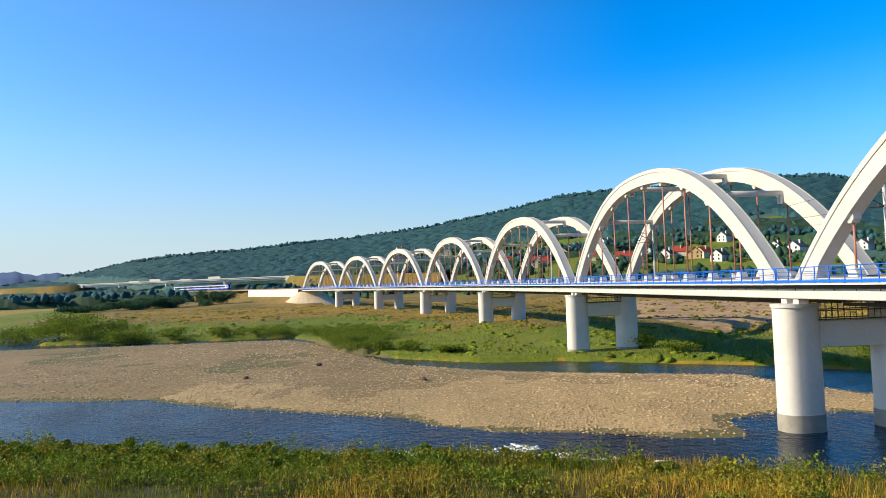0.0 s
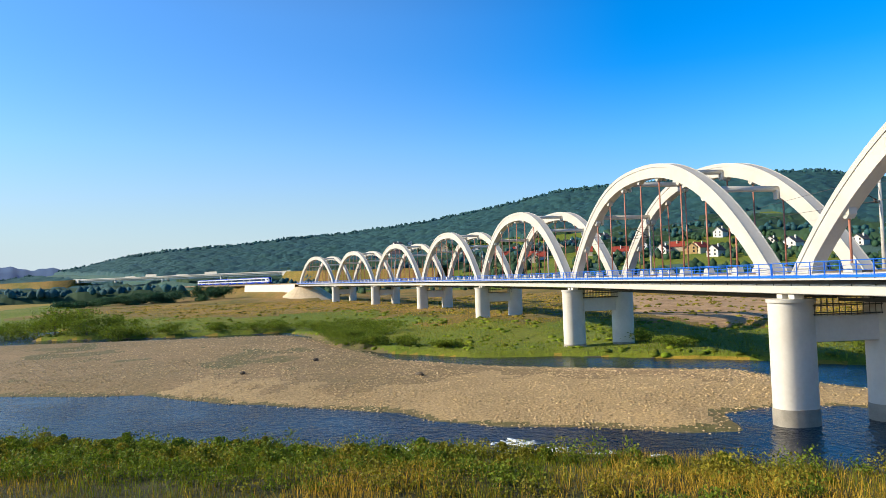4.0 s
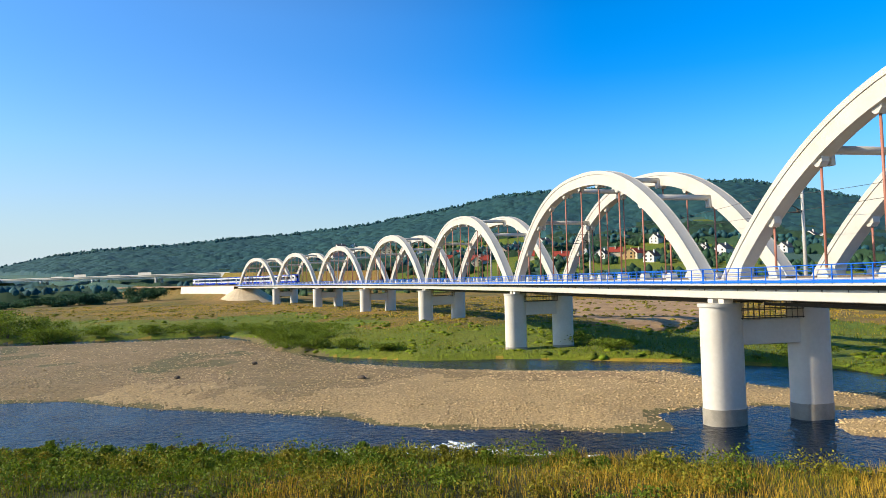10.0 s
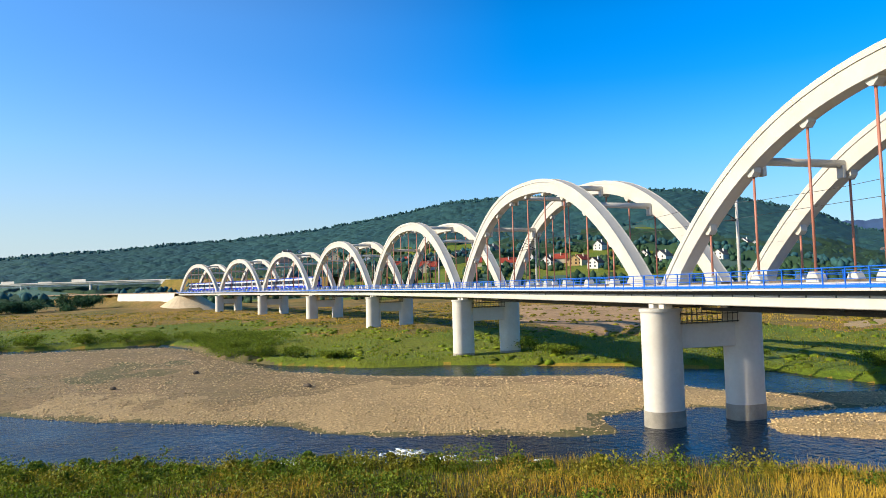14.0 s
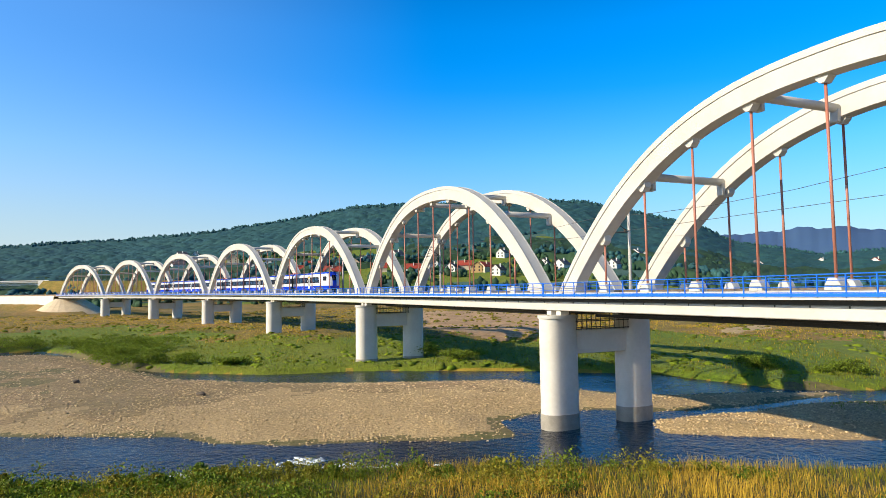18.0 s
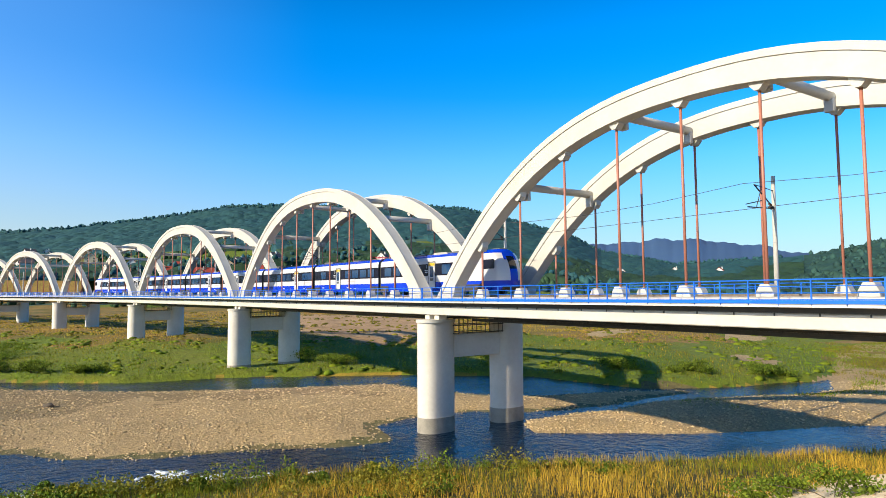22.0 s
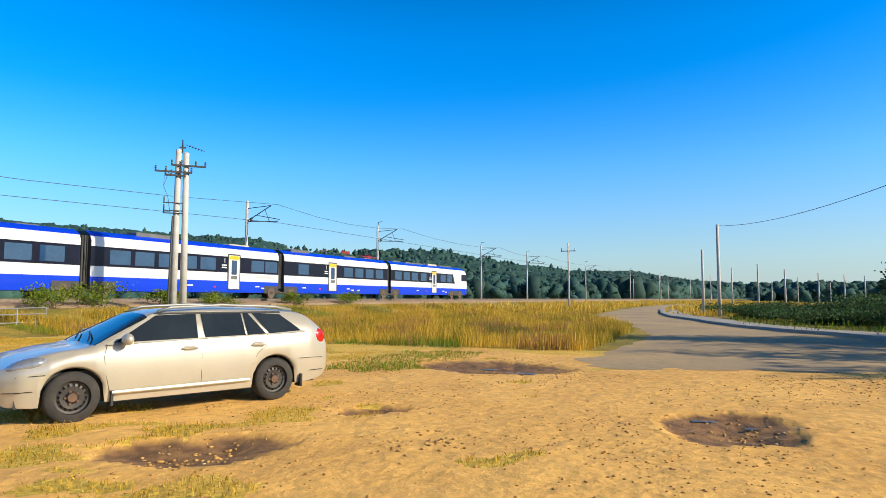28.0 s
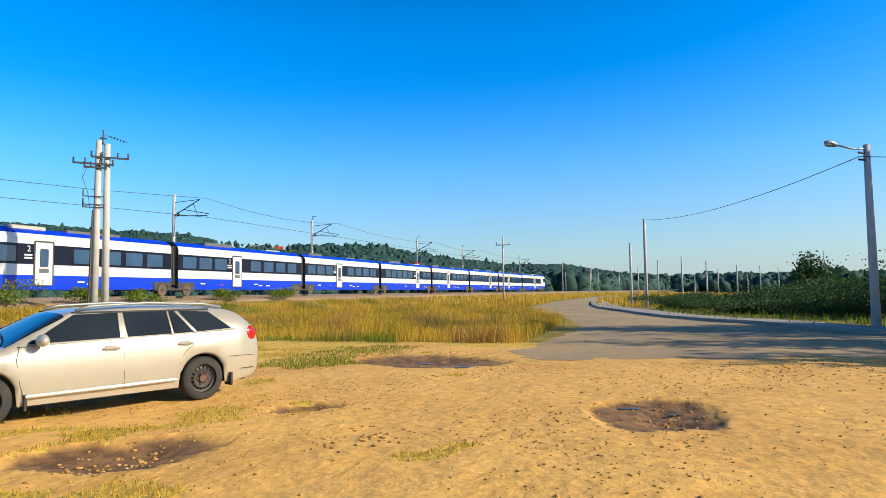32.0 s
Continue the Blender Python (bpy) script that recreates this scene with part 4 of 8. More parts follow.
def build_train():
    common()
    at = 0.0
    front_panes = [1.6, 3.5, 5.4, 7.6, 12.85, 14.75]
    for i in range(8):
        length = END if i in (0, 7) else CAR
        h = (length - GAP) / 2
        flip = -1 if i == 7 else 1
        bogies = [-length / 2] if i < 7 else []
        if i == 0:
            car = build_car(length, True, front_panes, 10.36, True, [(-8.5, 1.5, 1.6, 0.16, "gear"), (-4.5, 1.7, 4.2, 0.12, "gear"), (0.2, 1.7, 2.4, 0.18, "beige"), (4.0, 1.6, 3.5, 0.14, "gear"), (8.4, 0.9, 1.2, 0.12, "gear")], bogies + [length / 2 - 5.4])
        elif i == 7:
            car = build_car(length, True, front_panes, 10.36, False, [(-4.5, 1.7, 4.2, 0.14, "gear"), (0.2, 1.7, 2.4, 0.18, "beige"), (6.0, 1.6, 3.0, 0.10, "gear")], bogies + [-length / 2 + 5.4], -1)
        else:
            door = 11.8 if i in (2, 4) else 6.9
            panes = [2.0, 3.8, 5.6, 7.4, 9.2, 14.4, 16.0] if i in (2, 4) else [2.6, 9.5, 11.4, 13.3, 15.2] if i == 1 else [1.2, 3.0, 4.8, 9.5, 11.4, 13.3, 15.2]
            gear = [(-5.6, 1.7, 2.6, 0.22, "gear"), (2.2, 1.6, 2.0, 0.14, "gear"), (5.8, 1.2, 1.4, 0.10, "gear")] if i % 2 else [(-3.2, 1.7, 3.4, 0.24, "gear"), (4.6, 1.5, 2.2, 0.12, "beige")]
            car = build_car(length, False, panes, door, i in (1, 2), gear, bogies)
            if i in (1, 4):
                pantograph(car, 6.6)
        if i < 7:
            gangway(car, -length / 2)
        CAR_MIDDLES.append((car, at + length / 2))
        at += length


build_train()


SPEED = 21.0      # metres a second; the nose passes the place 32.9 at 25.5 s, a little faster on the bridge


def car_rows(back):
    """Rows for a car whose middle runs that many metres behind the train's nose."""
    rows = []
    for k in range(0, 65):
        t = k * 0.5
        s = 32.9 + SPEED * (t - 25.5) - 2.6 * (1 - float(smooth(20.0, 24.0, t))) - back
        x, y, a = line(s)
        z = deck_z(s) + RAIL_UP
        dz = deck_z(s + 6) - deck_z(s - 6)
        rows.append((t, pose(x, y, z, 0, -math.degrees(math.atan2(dz, 12)), math.degrees(a))))
    return rows


def motions():
    for car, back in CAR_MIDDLES:
        walk(car, car_rows(back))


# ---- the estate car on the car park ----
def paint(name, base, metal=0.35, rough=0.3):
    m = material(name, base, rough, tuple(c * 0.93 for c in base), 3.0, metal=metal)
    m.node_tree.nodes["Principled BSDF"].inputs["Coat Weight"].default_value = 0.6
    return m


M_CARPAINT = paint("champagne_silver_paint", (0.60, 0.55, 0.45))
M_CARGLASS = material("tinted_car_glass", (0.016, 0.022, 0.030), 0.04, (0.024, 0.032, 0.040), 1.0)
M_TYRE = material("tyre_rubber", (0.022, 0.022, 0.023), 0.85, (0.05, 0.045, 0.038), 6, 0.2, 60)
M_RIM = material("black_steel_rim", (0.035, 0.035, 0.038), 0.5, (0.07, 0.06, 0.05), 8, metal=0.4)
M_HUB = material("rusty_hub", (0.16, 0.085, 0.05), 0.8, (0.1, 0.06, 0.04), 14)
M_BLACK = material("black_plastic", (0.015, 0.015, 0.016), 0.5, (0.03, 0.03, 0.03), 10)
M_LAMP = material("headlamp_glass", (0.55, 0.57, 0.60), 0.08, (0.35, 0.37, 0.4), 6, metal=0.5)
M_TAIL = material("red_tail_lamp", (0.55, 0.02, 0.015), 0.12, (0.45, 0.015, 0.01), 6)
M_CLEAR = bpy.data.materials.new("clear_car_glass")
M_CLEAR.use_nodes = True
n = M_CLEAR.node_tree.nodes
n["Principled BSDF"].inputs["Transmission Weight"].default_value = 1.0
n["Principled BSDF"].inputs["Base Color"].default_value = (0.62, 0.72, 0.66, 1)
n["Principled BSDF"].inputs["Roughness"].default_value = 0.0
n["Principled BSDF"].inputs["IOR"].default_value = 1.05


def roof_z(x):
    return float(np.interp(x, [-2.38, -2.34, -2.25, -2.12, -1.98, -1.8, -1.5, -0.8, -0.3, 0.2, 0.45, 0.8, 1.12, 1.22, 1.45, 1.8, 2.02, 2.14, 2.21, 2.24],
                           [0.66, 0.84, 1.05, 1.20, 1.32, 1.385, 1.42, 1.445, 1.45, 1.42, 1.365, 1.155, 0.955, 0.925, 0.90, 0.83, 0.75, 0.67, 0.57, 0.46]))


def car_w(x):
    return float(np.interp(x, [-2.38, -2.3, -2.0, -1.2, 0.8, 1.6, 1.95, 2.15, 2.24], [0.66, 0.76, 0.85, 0.88, 0.88, 0.86, 0.79, 0.62, 0.45]))


def car_body():
    bm = bmesh.new()
    xs = np.unique(np.concatenate([np.linspace(-2.38, 2.24, 60), np.linspace(-1.75, -0.95, 25), np.linspace(0.95, 1.75, 25)]))
    rings = []
    for x in xs:
        w, top = car_w(x), roof_z(x)
        low = float(np.interp(x, [-2.38, -2.2, -1.8, 1.8, 2.1, 2.24], [0.38, 0.27, 0.22, 0.22, 0.24, 0.34]))
        for ax in (-1.35, 1.35):
            if abs(x - ax) < 0.36:
                low = max(low, 0.31 + math.sqrt(0.36 ** 2 - (x - ax) ** 2))
        belt = min(float(np.interp(x, [-2.4, -1.8, 0.93, 1.2, 2.3], [1.05, 1.06, 0.96, 0.895, 0.6])), top - 0.05)
        z1 = max(0.42, low + 0.02)
        z2 = max(0.62, z1 + 0.02)
        z3 = max(min(0.82, belt - 0.03), z2 + 0.012)
        belt = max(belt, z3 + 0.012)
        top = max(top, belt + 0.02)
        slim = float(np.interp(top - belt, [0.0, 0.1, 0.4], [0.03, 0.10, 0.24]))
        pts = [(w - 0.05, low), (w - 0.005, z1), (w + 0.005, z2), (w - 0.005, z3), (w - 0.035, belt),
               (w - 0.035 - slim * 0.45, belt + (top - belt) * 0.45), (w - 0.035 - slim * 0.86, belt + (top - belt) * 0.86),
               (max(w - 0.035 - slim * 1.35, 0.1), belt + (top - belt) * 0.965), (w * 0.42, top), (0.0, top + 0.012)]
        rings.append([bm.verts.new((x, y, z)) for y, z in pts] + [bm.verts.new((x, -y, z)) for y, z in pts[-2::-1]])
    for i, (a, b) in enumerate(zip(rings, rings[1:])):
        x = (xs[i] + xs[i + 1]) / 2
        for k in range(len(a) - 1):
            f = bm.faces.new((a[k], a[k + 1], b[k + 1], b[k]))
            f.smooth = True
            mirror = min(k, len(a) - 2 - k)
            if 0.47 < x < 1.12 and mirror >= 6:
                f.material_index = 1
            if -2.26 < x < -1.97 and mirror >= 7:
                f.material_index = 1
    bm.faces.new(rings[0])
    bm.faces.new(rings[-1][::-1])
    bmesh.ops.recalc_face_normals(bm, faces=bm.faces)
    return bm


def side_y(x, z):
    """Half width of the glasshouse at a place on its side."""
    w, top = car_w(x), roof_z(x)
    belt = float(np.interp(x, [-2.4, -1.8, 0.93], [1.05, 1.06, 0.97]))
    slim = float(np.interp(top - belt, [0.0, 0.1, 0.4], [0.03, 0.10, 0.24]))
    return w - 0.035 - slim * (z - belt) / (top - belt)


def side_patch(outline, lift, steps=6):
    """A pane on the car's left side, bounded by x, z points: bottom row then top row."""
    bm = bmesh.new()
    (b0, b1), (t0, t1) = outline
    rows = []
    for j in range(5):
        v = j / 4
        row = []
        for i in range(steps + 1):
            u = i / steps
            x = (b0[0] + (b1[0] - b0[0]) * u) * (1 - v) + (t0[0] + (t1[0] - t0[0]) * u) * v
            z = (b0[1] + (b1[1] - b0[1]) * u) * (1 - v) + (t0[1] + (t1[1] - t0[1]) * u) * v
            row.append(bm.verts.new((x, side_y(x, z) + lift, z)))
        rows.append(row)
    for a, b in zip(rows, rows[1:]):
        for i in range(steps):
            bm.faces.new((a[i], a[i + 1], b[i + 1], b[i]))
    return bm


def mirrored(bm):
    other = bm.copy()
    for v in other.verts:
        v.co.y = -v.co.y
    bmesh.ops.reverse_faces(other, faces=other.faces)
    return other


def build_wheel(car, x, y):
    out = 1 if y > 0 else -1
    wheel = thing_part("wheel", car, pose(x, y, 0.312))
    bm = bmesh.new()
    prof = [(0.205, -0.095), (0.29, -0.10), (0.312, -0.07), (0.312, 0.07), (0.29, 0.10), (0.205, 0.095)]
    n = 28
    rings = [[bm.verts.new((r * math.cos(2 * math.pi * k / n), d, r * math.sin(2 * math.pi * k / n))) for r, d in prof] for k in range(n)]
    for k in range(n):
        a, b = rings[k], rings[(k + 1) % n]
        for i in range(len(prof) - 1):
            f = bm.faces.new((a[i], a[i + 1], b[i + 1], b[i]))
            f.smooth = True
    bmesh.ops.recalc_face_normals(bm, faces=bm.faces)
    part("tyre", bm, M_TYRE, wheel, "dusty black tyre")
    bm = bmesh.new()
    n = 32
    circles = [(0.208, 0.085), (0.195, 0.05), (0.168, 0.045), (0.135, 0.06), (0.08, 0.055), (0.06, 0.08), (0.0, 0.08)]
    rows = [[bm.verts.new((r * math.cos(2 * math.pi * k / n), out * d, r * math.sin(2 * math.pi * k / n))) for k in range(n)] for r, d in circles[:-1]]
    for i, (a, b) in enumerate(zip(rows, rows[1:])):
        for k in range(n):
            if i == 2 and k % 2 == 0:
                continue
            bm.faces.new((a[k], a[(k + 1) % n], b[(k + 1) % n], b[k]))
    part("rim", bm, M_RIM, wheel, "black pierced steel rim")
    bm = bmesh.new()
    rod(bm, (0, out * 0.05, 0), (0, out * 0.088, 0), 0.055, n=12)
    for k in range(5):
        a = 2 * math.pi * k / 5
        rod(bm, (0.075 * math.cos(a), out * 0.05, 0.075 * math.sin(a)), (0.075 * math.cos(a), out * 0.075, 0.075 * math.sin(a)), 0.016, n=6)
    part("hub", bm, M_HUB, wheel, "rusty hub with bolts")
    bm = bmesh.new()
    rod(bm, (0, out * 0.0, 0), (0, out * 0.02, 0), 0.2, n=20)
    part("brake_disc", bm, M_BLACK, wheel)


def thing_part(name, parent, at):
    """A joint in a thing that holds its own pieces: a small hidden axle mesh."""
    bm = bmesh.new()
    rod(bm, (0, -0.04, 0), (0, 0.04, 0), 0.05, n=8)
    return part(name, bm, M_BLACK, parent, "", False, at)


def build_estate():
    car = thing("estate_car", "champagne silver estate car with black steel wheels on dirt", "car", pose(7.50, 7.40, zat(7.5, 7.4) - 0.0, 0, 0, 155.0))
    part("body", car_body(), [M_CARPAINT, M_CARGLASS], car)
    bm = bmesh.new()
    box(bm, -2.1, 2.0, -0.72, 0.72, 0.22, 0.62)
    part("underbody", bm, M_BLACK, car, "black underside and wheel housings")
    panes = {"front_door_glass": (((0.90, 0.985), (-0.17, 1.005)), ((0.34, 1.345), (-0.20, 1.36)), M_CARGLASS),
             "rear_door_glass": (((-0.27, 1.01), (-0.87, 1.02)), ((-0.27, 1.362), (-0.87, 1.362)), M_CARGLASS),
             "vent_glass": (((-0.90, 1.02), (-1.19, 1.03)), ((-0.90, 1.362), (-0.98, 1.362)), M_CARGLASS),
             "quarter_glass": (((-1.25, 1.03), (-1.80, 1.06)), ((-1.04, 1.36), (-1.50, 1.335)), M_CARGLASS)}
    for name, (low, top, mat) in panes.items():
        bm = side_patch((low, top), 0.010)
        part(name, mirrored(bm), mat, car)
        part(name, bm, mat, car)
    for low, top in ((((1.0, 0.955), (-1.88, 1.035)), ((0.98, 0.98), (-1.86, 1.06))), (((1.0, 0.965), (0.92, 0.97)), ((0.36, 1.375), (0.30, 1.36))),
                     (((0.36, 1.362), (-1.52, 1.352)), ((0.36, 1.385), (-1.52, 1.385)))):
        bm = side_patch((low, top), 0.007, 14)
        part("window_trim", mirrored(bm), M_BLACK if low[0][0] < 0.9 else M_CARPAINT, car)
        part("window_trim", bm, M_BLACK if low[0][0] < 0.9 else M_CARPAINT, car)
    for sign in (1, -1):
        # door gaps, handles, moulding, mirror, lamps, roof rail
        for pts in ([(0.98, 0.97), (1.02, 0.8), (0.98, 0.5), (0.93, 0.3)], [(-0.22, 1.0), (-0.22, 0.75), (-0.22, 0.5), (-0.22, 0.3)], [(-1.22, 1.03), (-1.20, 0.85), (-1.05, 0.72), (-0.98, 0.55)]):
            bm = bmesh.new()
            pipe(bm, [(x, sign * (car_w(x) + (0.0 if z > 0.45 else -0.012) - (0.03 if z > 0.9 else 0)), z) for x, z in pts], 0.0032, 6)
            part("door_gap", bm, M_BLACK, car)
        for x in (-0.05, -1.06):
            bm = bmesh.new()
            box(bm, x - 0.11, x + 0.11, 0.86, 0.91, 0.845, 0.875, 0.012)
            box(bm, x - 0.08, x + 0.08, 0.855, 0.885, 0.82, 0.90, 0.012)
            part("door_handle", bm if sign > 0 else mirrored(bm), M_CARPAINT, car)
        bm = bmesh.new()
        pipe(bm, [(0.92, sign * 0.885, 0.335), (0.0, sign * 0.895, 0.34), (-0.92, sign * 0.885, 0.345)], 0.022, 8)
        part("sill_moulding", bm, M_CARPAINT, car)
        bm = bmesh.new()
        bmesh.ops.create_uvsphere(bm, u_segments=14, v_segments=9, radius=0.1, matrix=Matrix.Translation((0.78, sign * 0.97, 1.03)) @ Matrix.Diagonal((0.7, 1.15, 0.85, 1)))
        rod(bm, (0.80, sign * 0.82, 1.0), (0.79, sign * 0.92, 1.01), 0.03, n=6)
        part("wing_mirror", bm, M_CARPAINT, car, "silver wing mirror", True)
        bm = bmesh.new()
        pipe(bm, [(0.30, sign * 0.60, 1.40), (0.12, sign * 0.60, 1.46), (-0.6, sign * 0.60, 1.492), (-1.45, sign * 0.60, 1.46), (-1.75, sign * 0.59, 1.40)], 0.022, 8)
        part("roof_rail", bm, M_GALV, car, "silver roof rail", True)
        bm = bmesh.new()
        bmesh.ops.create_uvsphere(bm, u_segments=16, v_segments=10, radius=1.0, matrix=Matrix.Translation((1.86, sign * 0.66, 0.71)) @ pose(0, 0, 0, 0, 14, sign * -28) @ Matrix.Diagonal((0.28, 0.13, 0.105, 1)))
        part("headlamp", bm, M_LAMP, car, "clear headlamp", True)
        bm = bmesh.new()
        bmesh.ops.create_uvsphere(bm, u_segments=14, v_segments=10, radius=1.0, matrix=Matrix.Translation((-2.13, sign * 0.745, 0.93)) @ pose(0, 0, 0, 0, -16, 0) @ Matrix.Diagonal((0.14, 0.062, 0.15, 1)))
        part("tail_lamp", bm, M_TAIL, car, "red tail lamp", True)
        for x in (-1.35, 1.35):
            build_wheel(car, x, sign * 0.765)
        for x in (0.90, -1.80):
            bm = bmesh.new()
            box(bm, x, x + 0.03, sign * 0.80 - 0.09, sign * 0.80 + 0.09, 0.17, 0.36)
            part("mud_flap", bm, M_BLACK, car)
        bm = bmesh.new()
        pipe(bm, [(-2.39, sign * 0.35, 0.58), (-2.36, sign * 0.62, 0.585), (-2.2, sign * 0.81, 0.59), (-1.95, sign * 0.865, 0.60), (-1.76, sign * 0.88, 0.60)], 0.004, 6)
        pipe(bm, [(-2.39, sign * 0.3, 0.40), (-2.36, sign * 0.62, 0.40), (-2.2, sign * 0.80, 0.40), (-1.95, sign * 0.855, 0.40)], 0.005, 6)
        part("bumper_seam", bm, M_BLACK, car)
        bm = bmesh.new()
        pipe(bm, [(2.25, sign * 0.2, 0.40), (2.19, sign * 0.55, 0.40), (2.0, sign * 0.76, 0.41), (1.8, sign * 0.83, 0.42)], 0.005, 6)
        pipe(bm, [(2.0, sign * 0.75, 0.585), (1.8, sign * 0.835, 0.60), (1.66, sign * 0.86, 0.605)], 0.004, 6)
        part("bumper_seam", bm, M_BLACK, car)
    bm = bmesh.new()
    box(bm, 2.17, 2.25, -0.38, 0.38, 0.48, 0.66, 0.03)
    part("grille", bm, M_BLACK, car, "black radiator grille")
    bm = bmesh.new()
    pipe(bm, [(1.12, 0.5, 1.0), (1.02, 0.2, 1.06), (0.95, -0.1, 1.10)], 0.012, 6)
    pipe(bm, [(1.12, -0.1, 1.01), (1.02, -0.4, 1.06), (0.95, -0.6, 1.09)], 0.012, 6)
    part("wiper", bm, M_BLACK, car)
    bm = bmesh.new()
    rod(bm, (-1.55, 0, 1.42), (-1.72, 0, 1.50), 0.02, 0.008, 6)
    part("roof_aerial", bm, M_BLACK, car)
    bm = bmesh.new()
    box(bm, -0.17, -0.02, 0.795, 0.80, 1.015, 1.07)
    part("window_sticker", mirrored(mirrored(bm)), M_WHITE, car, "white paper label in the door window")
    bm.free()


    # settle the glasshouse and bonnet to their true height and overhang
    for ob in car.children:
        if ob.name.split(".")[0] == "wheel":
            continue
        for v in ob.data.vertices:
            x, y, z = v.co
            v.co = (x if x < 1.6 else 1.6 + (x - 1.6) * 0.84, y, z if z < 0.6 else 0.6 + (z - 0.6) * 0.92)


build_estate()


# ---- the near abutment, its railings, steps and drain ----
def abutment_near():
    ab = thing("bridge_abutment", "white concrete bridge abutment with a sloped wing wall", "bridge abutment")
    bm = bmesh.new()
    box(bm, 1.5, 8.0, 32.45, 42.0, -5.5, -0.62, 0.04)
    part("bearing_shelf", bm, M_WHITE, ab, "white concrete bearing shelf")
    for y in (33.0, 41.4):
        bm = bmesh.new()
        box(bm, 2.1, 3.5, y - 0.5, y + 0.5, -0.62, -0.40, 0.03)
        part("bearing", bm, M_CONC, ab, "concrete bearing block")
    bm = bmesh.new()
    prism(bm, [(4.12, -1.2), (4.12, 0.62), (5.3, 0.58), (7.6, 0.12), (9.0, -0.3), (9.0, -1.2)], 32.35, 32.75)
    part("wing_wall", bm, M_WHITE, ab, "white wing wall with a sloped top")
    bm = bmesh.new()
    box(bm, 4.12, 11.1, 32.76, 41.9, -0.6, 0.85)
    part("back_wall", bm, M_CONC, ab)
    for side in (-1, 1):
        y0, y1 = sorted((37.2 + side * 4.3, 37.2 + side * 5.8))
        bm = bmesh.new()
        box(bm, 3.85, 11.2, y0, y1, 0.86, 1.0)
        part("walkway", bm, M_DARK, ab, "walkway slab with a dark underside")
        bm = bmesh.new()
        y = 37.2 + side * 5.82
        box(bm, 3.85, 11.2, y - 0.04, y + 0.04, 0.84, 1.08)
        part("edge_plate", bm, M_BLUE, ab, "blue steel edge plate")
        for z, r in ((2.12, 0.035), (1.80, 0.02), (1.48, 0.02), (1.2, 0.02)):
            bm = bmesh.new()
            rod(bm, (3.9, y, z), (11.15, y, z), r, n=6)
            part("railing_bar", bm, M_BLUE, ab, "blue railing bar")
        for i in range(6):
            bm = bmesh.new()
            x = 3.95 + i * 1.435
            box(bm, x - 0.03, x + 0.03, y - 0.03, y + 0.03, 0.9, 2.12)
            part("railing_post", bm, M_BLUE, ab)
    return ab


abutment_near()


def drain():
    d = thing("drain_pipe", "black drain pipe with a steel prop under the bridge", "drain pipe")
    bm = bmesh.new()
    pipe(bm, [(0.35, 30.9, -0.2), (0.3, 30.9, -1.1), (0.15, 30.7, -1.6), (0.4, 30.6, -1.85), (3.2, 30.2, -1.75)], 0.11, 10)
    part("pipe", bm, M_DARK, d, "black corrugated pipe", True)
    for k in range(6):
        bm = bmesh.new()
        rod(bm, (0.28 - k * 0.02, 30.85, -0.95 - k * 0.12), (0.28 - k * 0.02, 30.85, -1.0 - k * 0.12), 0.15, n=10)
        part("pipe_rib", bm, M_DARK, d)
    bm = bmesh.new()
    rod(bm, (0.1, 30.7, -3.0), (0.1, 30.7, -0.15), 0.045, n=8)
    part("prop", bm, M_GALV, d, "grey steel prop")


drain()


def cage():
    c = thing("access_cage", "small dark steel access ladder cage below the deck", "access cage")
    for x in (1.0, 2.2):
        for y in (31.0, 32.0):
            bm = bmesh.new()
            rod(bm, (x, y, -2.3), (x, y, -0.5), 0.04, n=6)
            part("upright", bm, M_DARK, c)
    for z in (-2.0, -1.6, -1.2, -0.8):
        bm = bmesh.new()
        rod(bm, (1.0, 31.0, z), (2.2, 31.0, z), 0.025, n=6)
        part("rung", bm, M_DARK, c)


cage()

HAND = [(-3.4, -8.0), (-1.9, -3.8), (-0.58, 0.0), (0.10, 1.93), (0.42, 2.75), (1.16, 4.4), (2.1, 6.9), (3.2, 9.8), (4.2, 13.0), (4.95, 16.4), (5.55, 20.5), (5.95, 25.0), (6.05, 28.6), (5.9, 29.5)]


def along(points, step):
    """Places at even steps on a line of points."""
    out = []
    left = 0.0
    for a, b in zip(points, points[1:]):
        a, b = Vector(a), Vector(b)
        d = (b - a).length
        while left <= d:
            out.append(a + (b - a) * (left / d))
            left += step
        left -= d
    return out


def handrail():
    h = thing("pipe_railing", "galvanised steel pipe railing along the slope edge", "railing")
    for z, r in ((1.0, 0.032), (0.5, 0.021)):
        bm = bmesh.new()
        pipe(bm, [(x, y, z + zat(x, y) * 0.0) for x, y in HAND], r, 12)
        part("rail_pipe", bm, M_GALV, h, "galvanised rail pipe", True)
    bm = bmesh.new()
    rod(bm, (1.12, 4.31, 1.0), (1.19, 4.47, 1.0), 0.042, n=12)
    part("pipe_sleeve", bm, M_GALV, h, "pipe joint sleeve")
    spots = [v for v in along([Vector((x, y)) for x, y in HAND], 1.55)]
    spots += [Vector((1.06, 4.2)), Vector((1.26, 4.62))]
    for v in spots:
        if v.length < 0.75 or (abs(v.y - 4.4) < 0.75 and abs(v.y - 4.4) > 0.26):
            continue
        bm = bmesh.new()
        rod(bm, (v.x, v.y, zat(v.x, v.y) - 0.25), (v.x, v.y, 0.985), 0.024, n=10)
        part("rail_post", bm, M_GALV, h, "", True)


handrail()


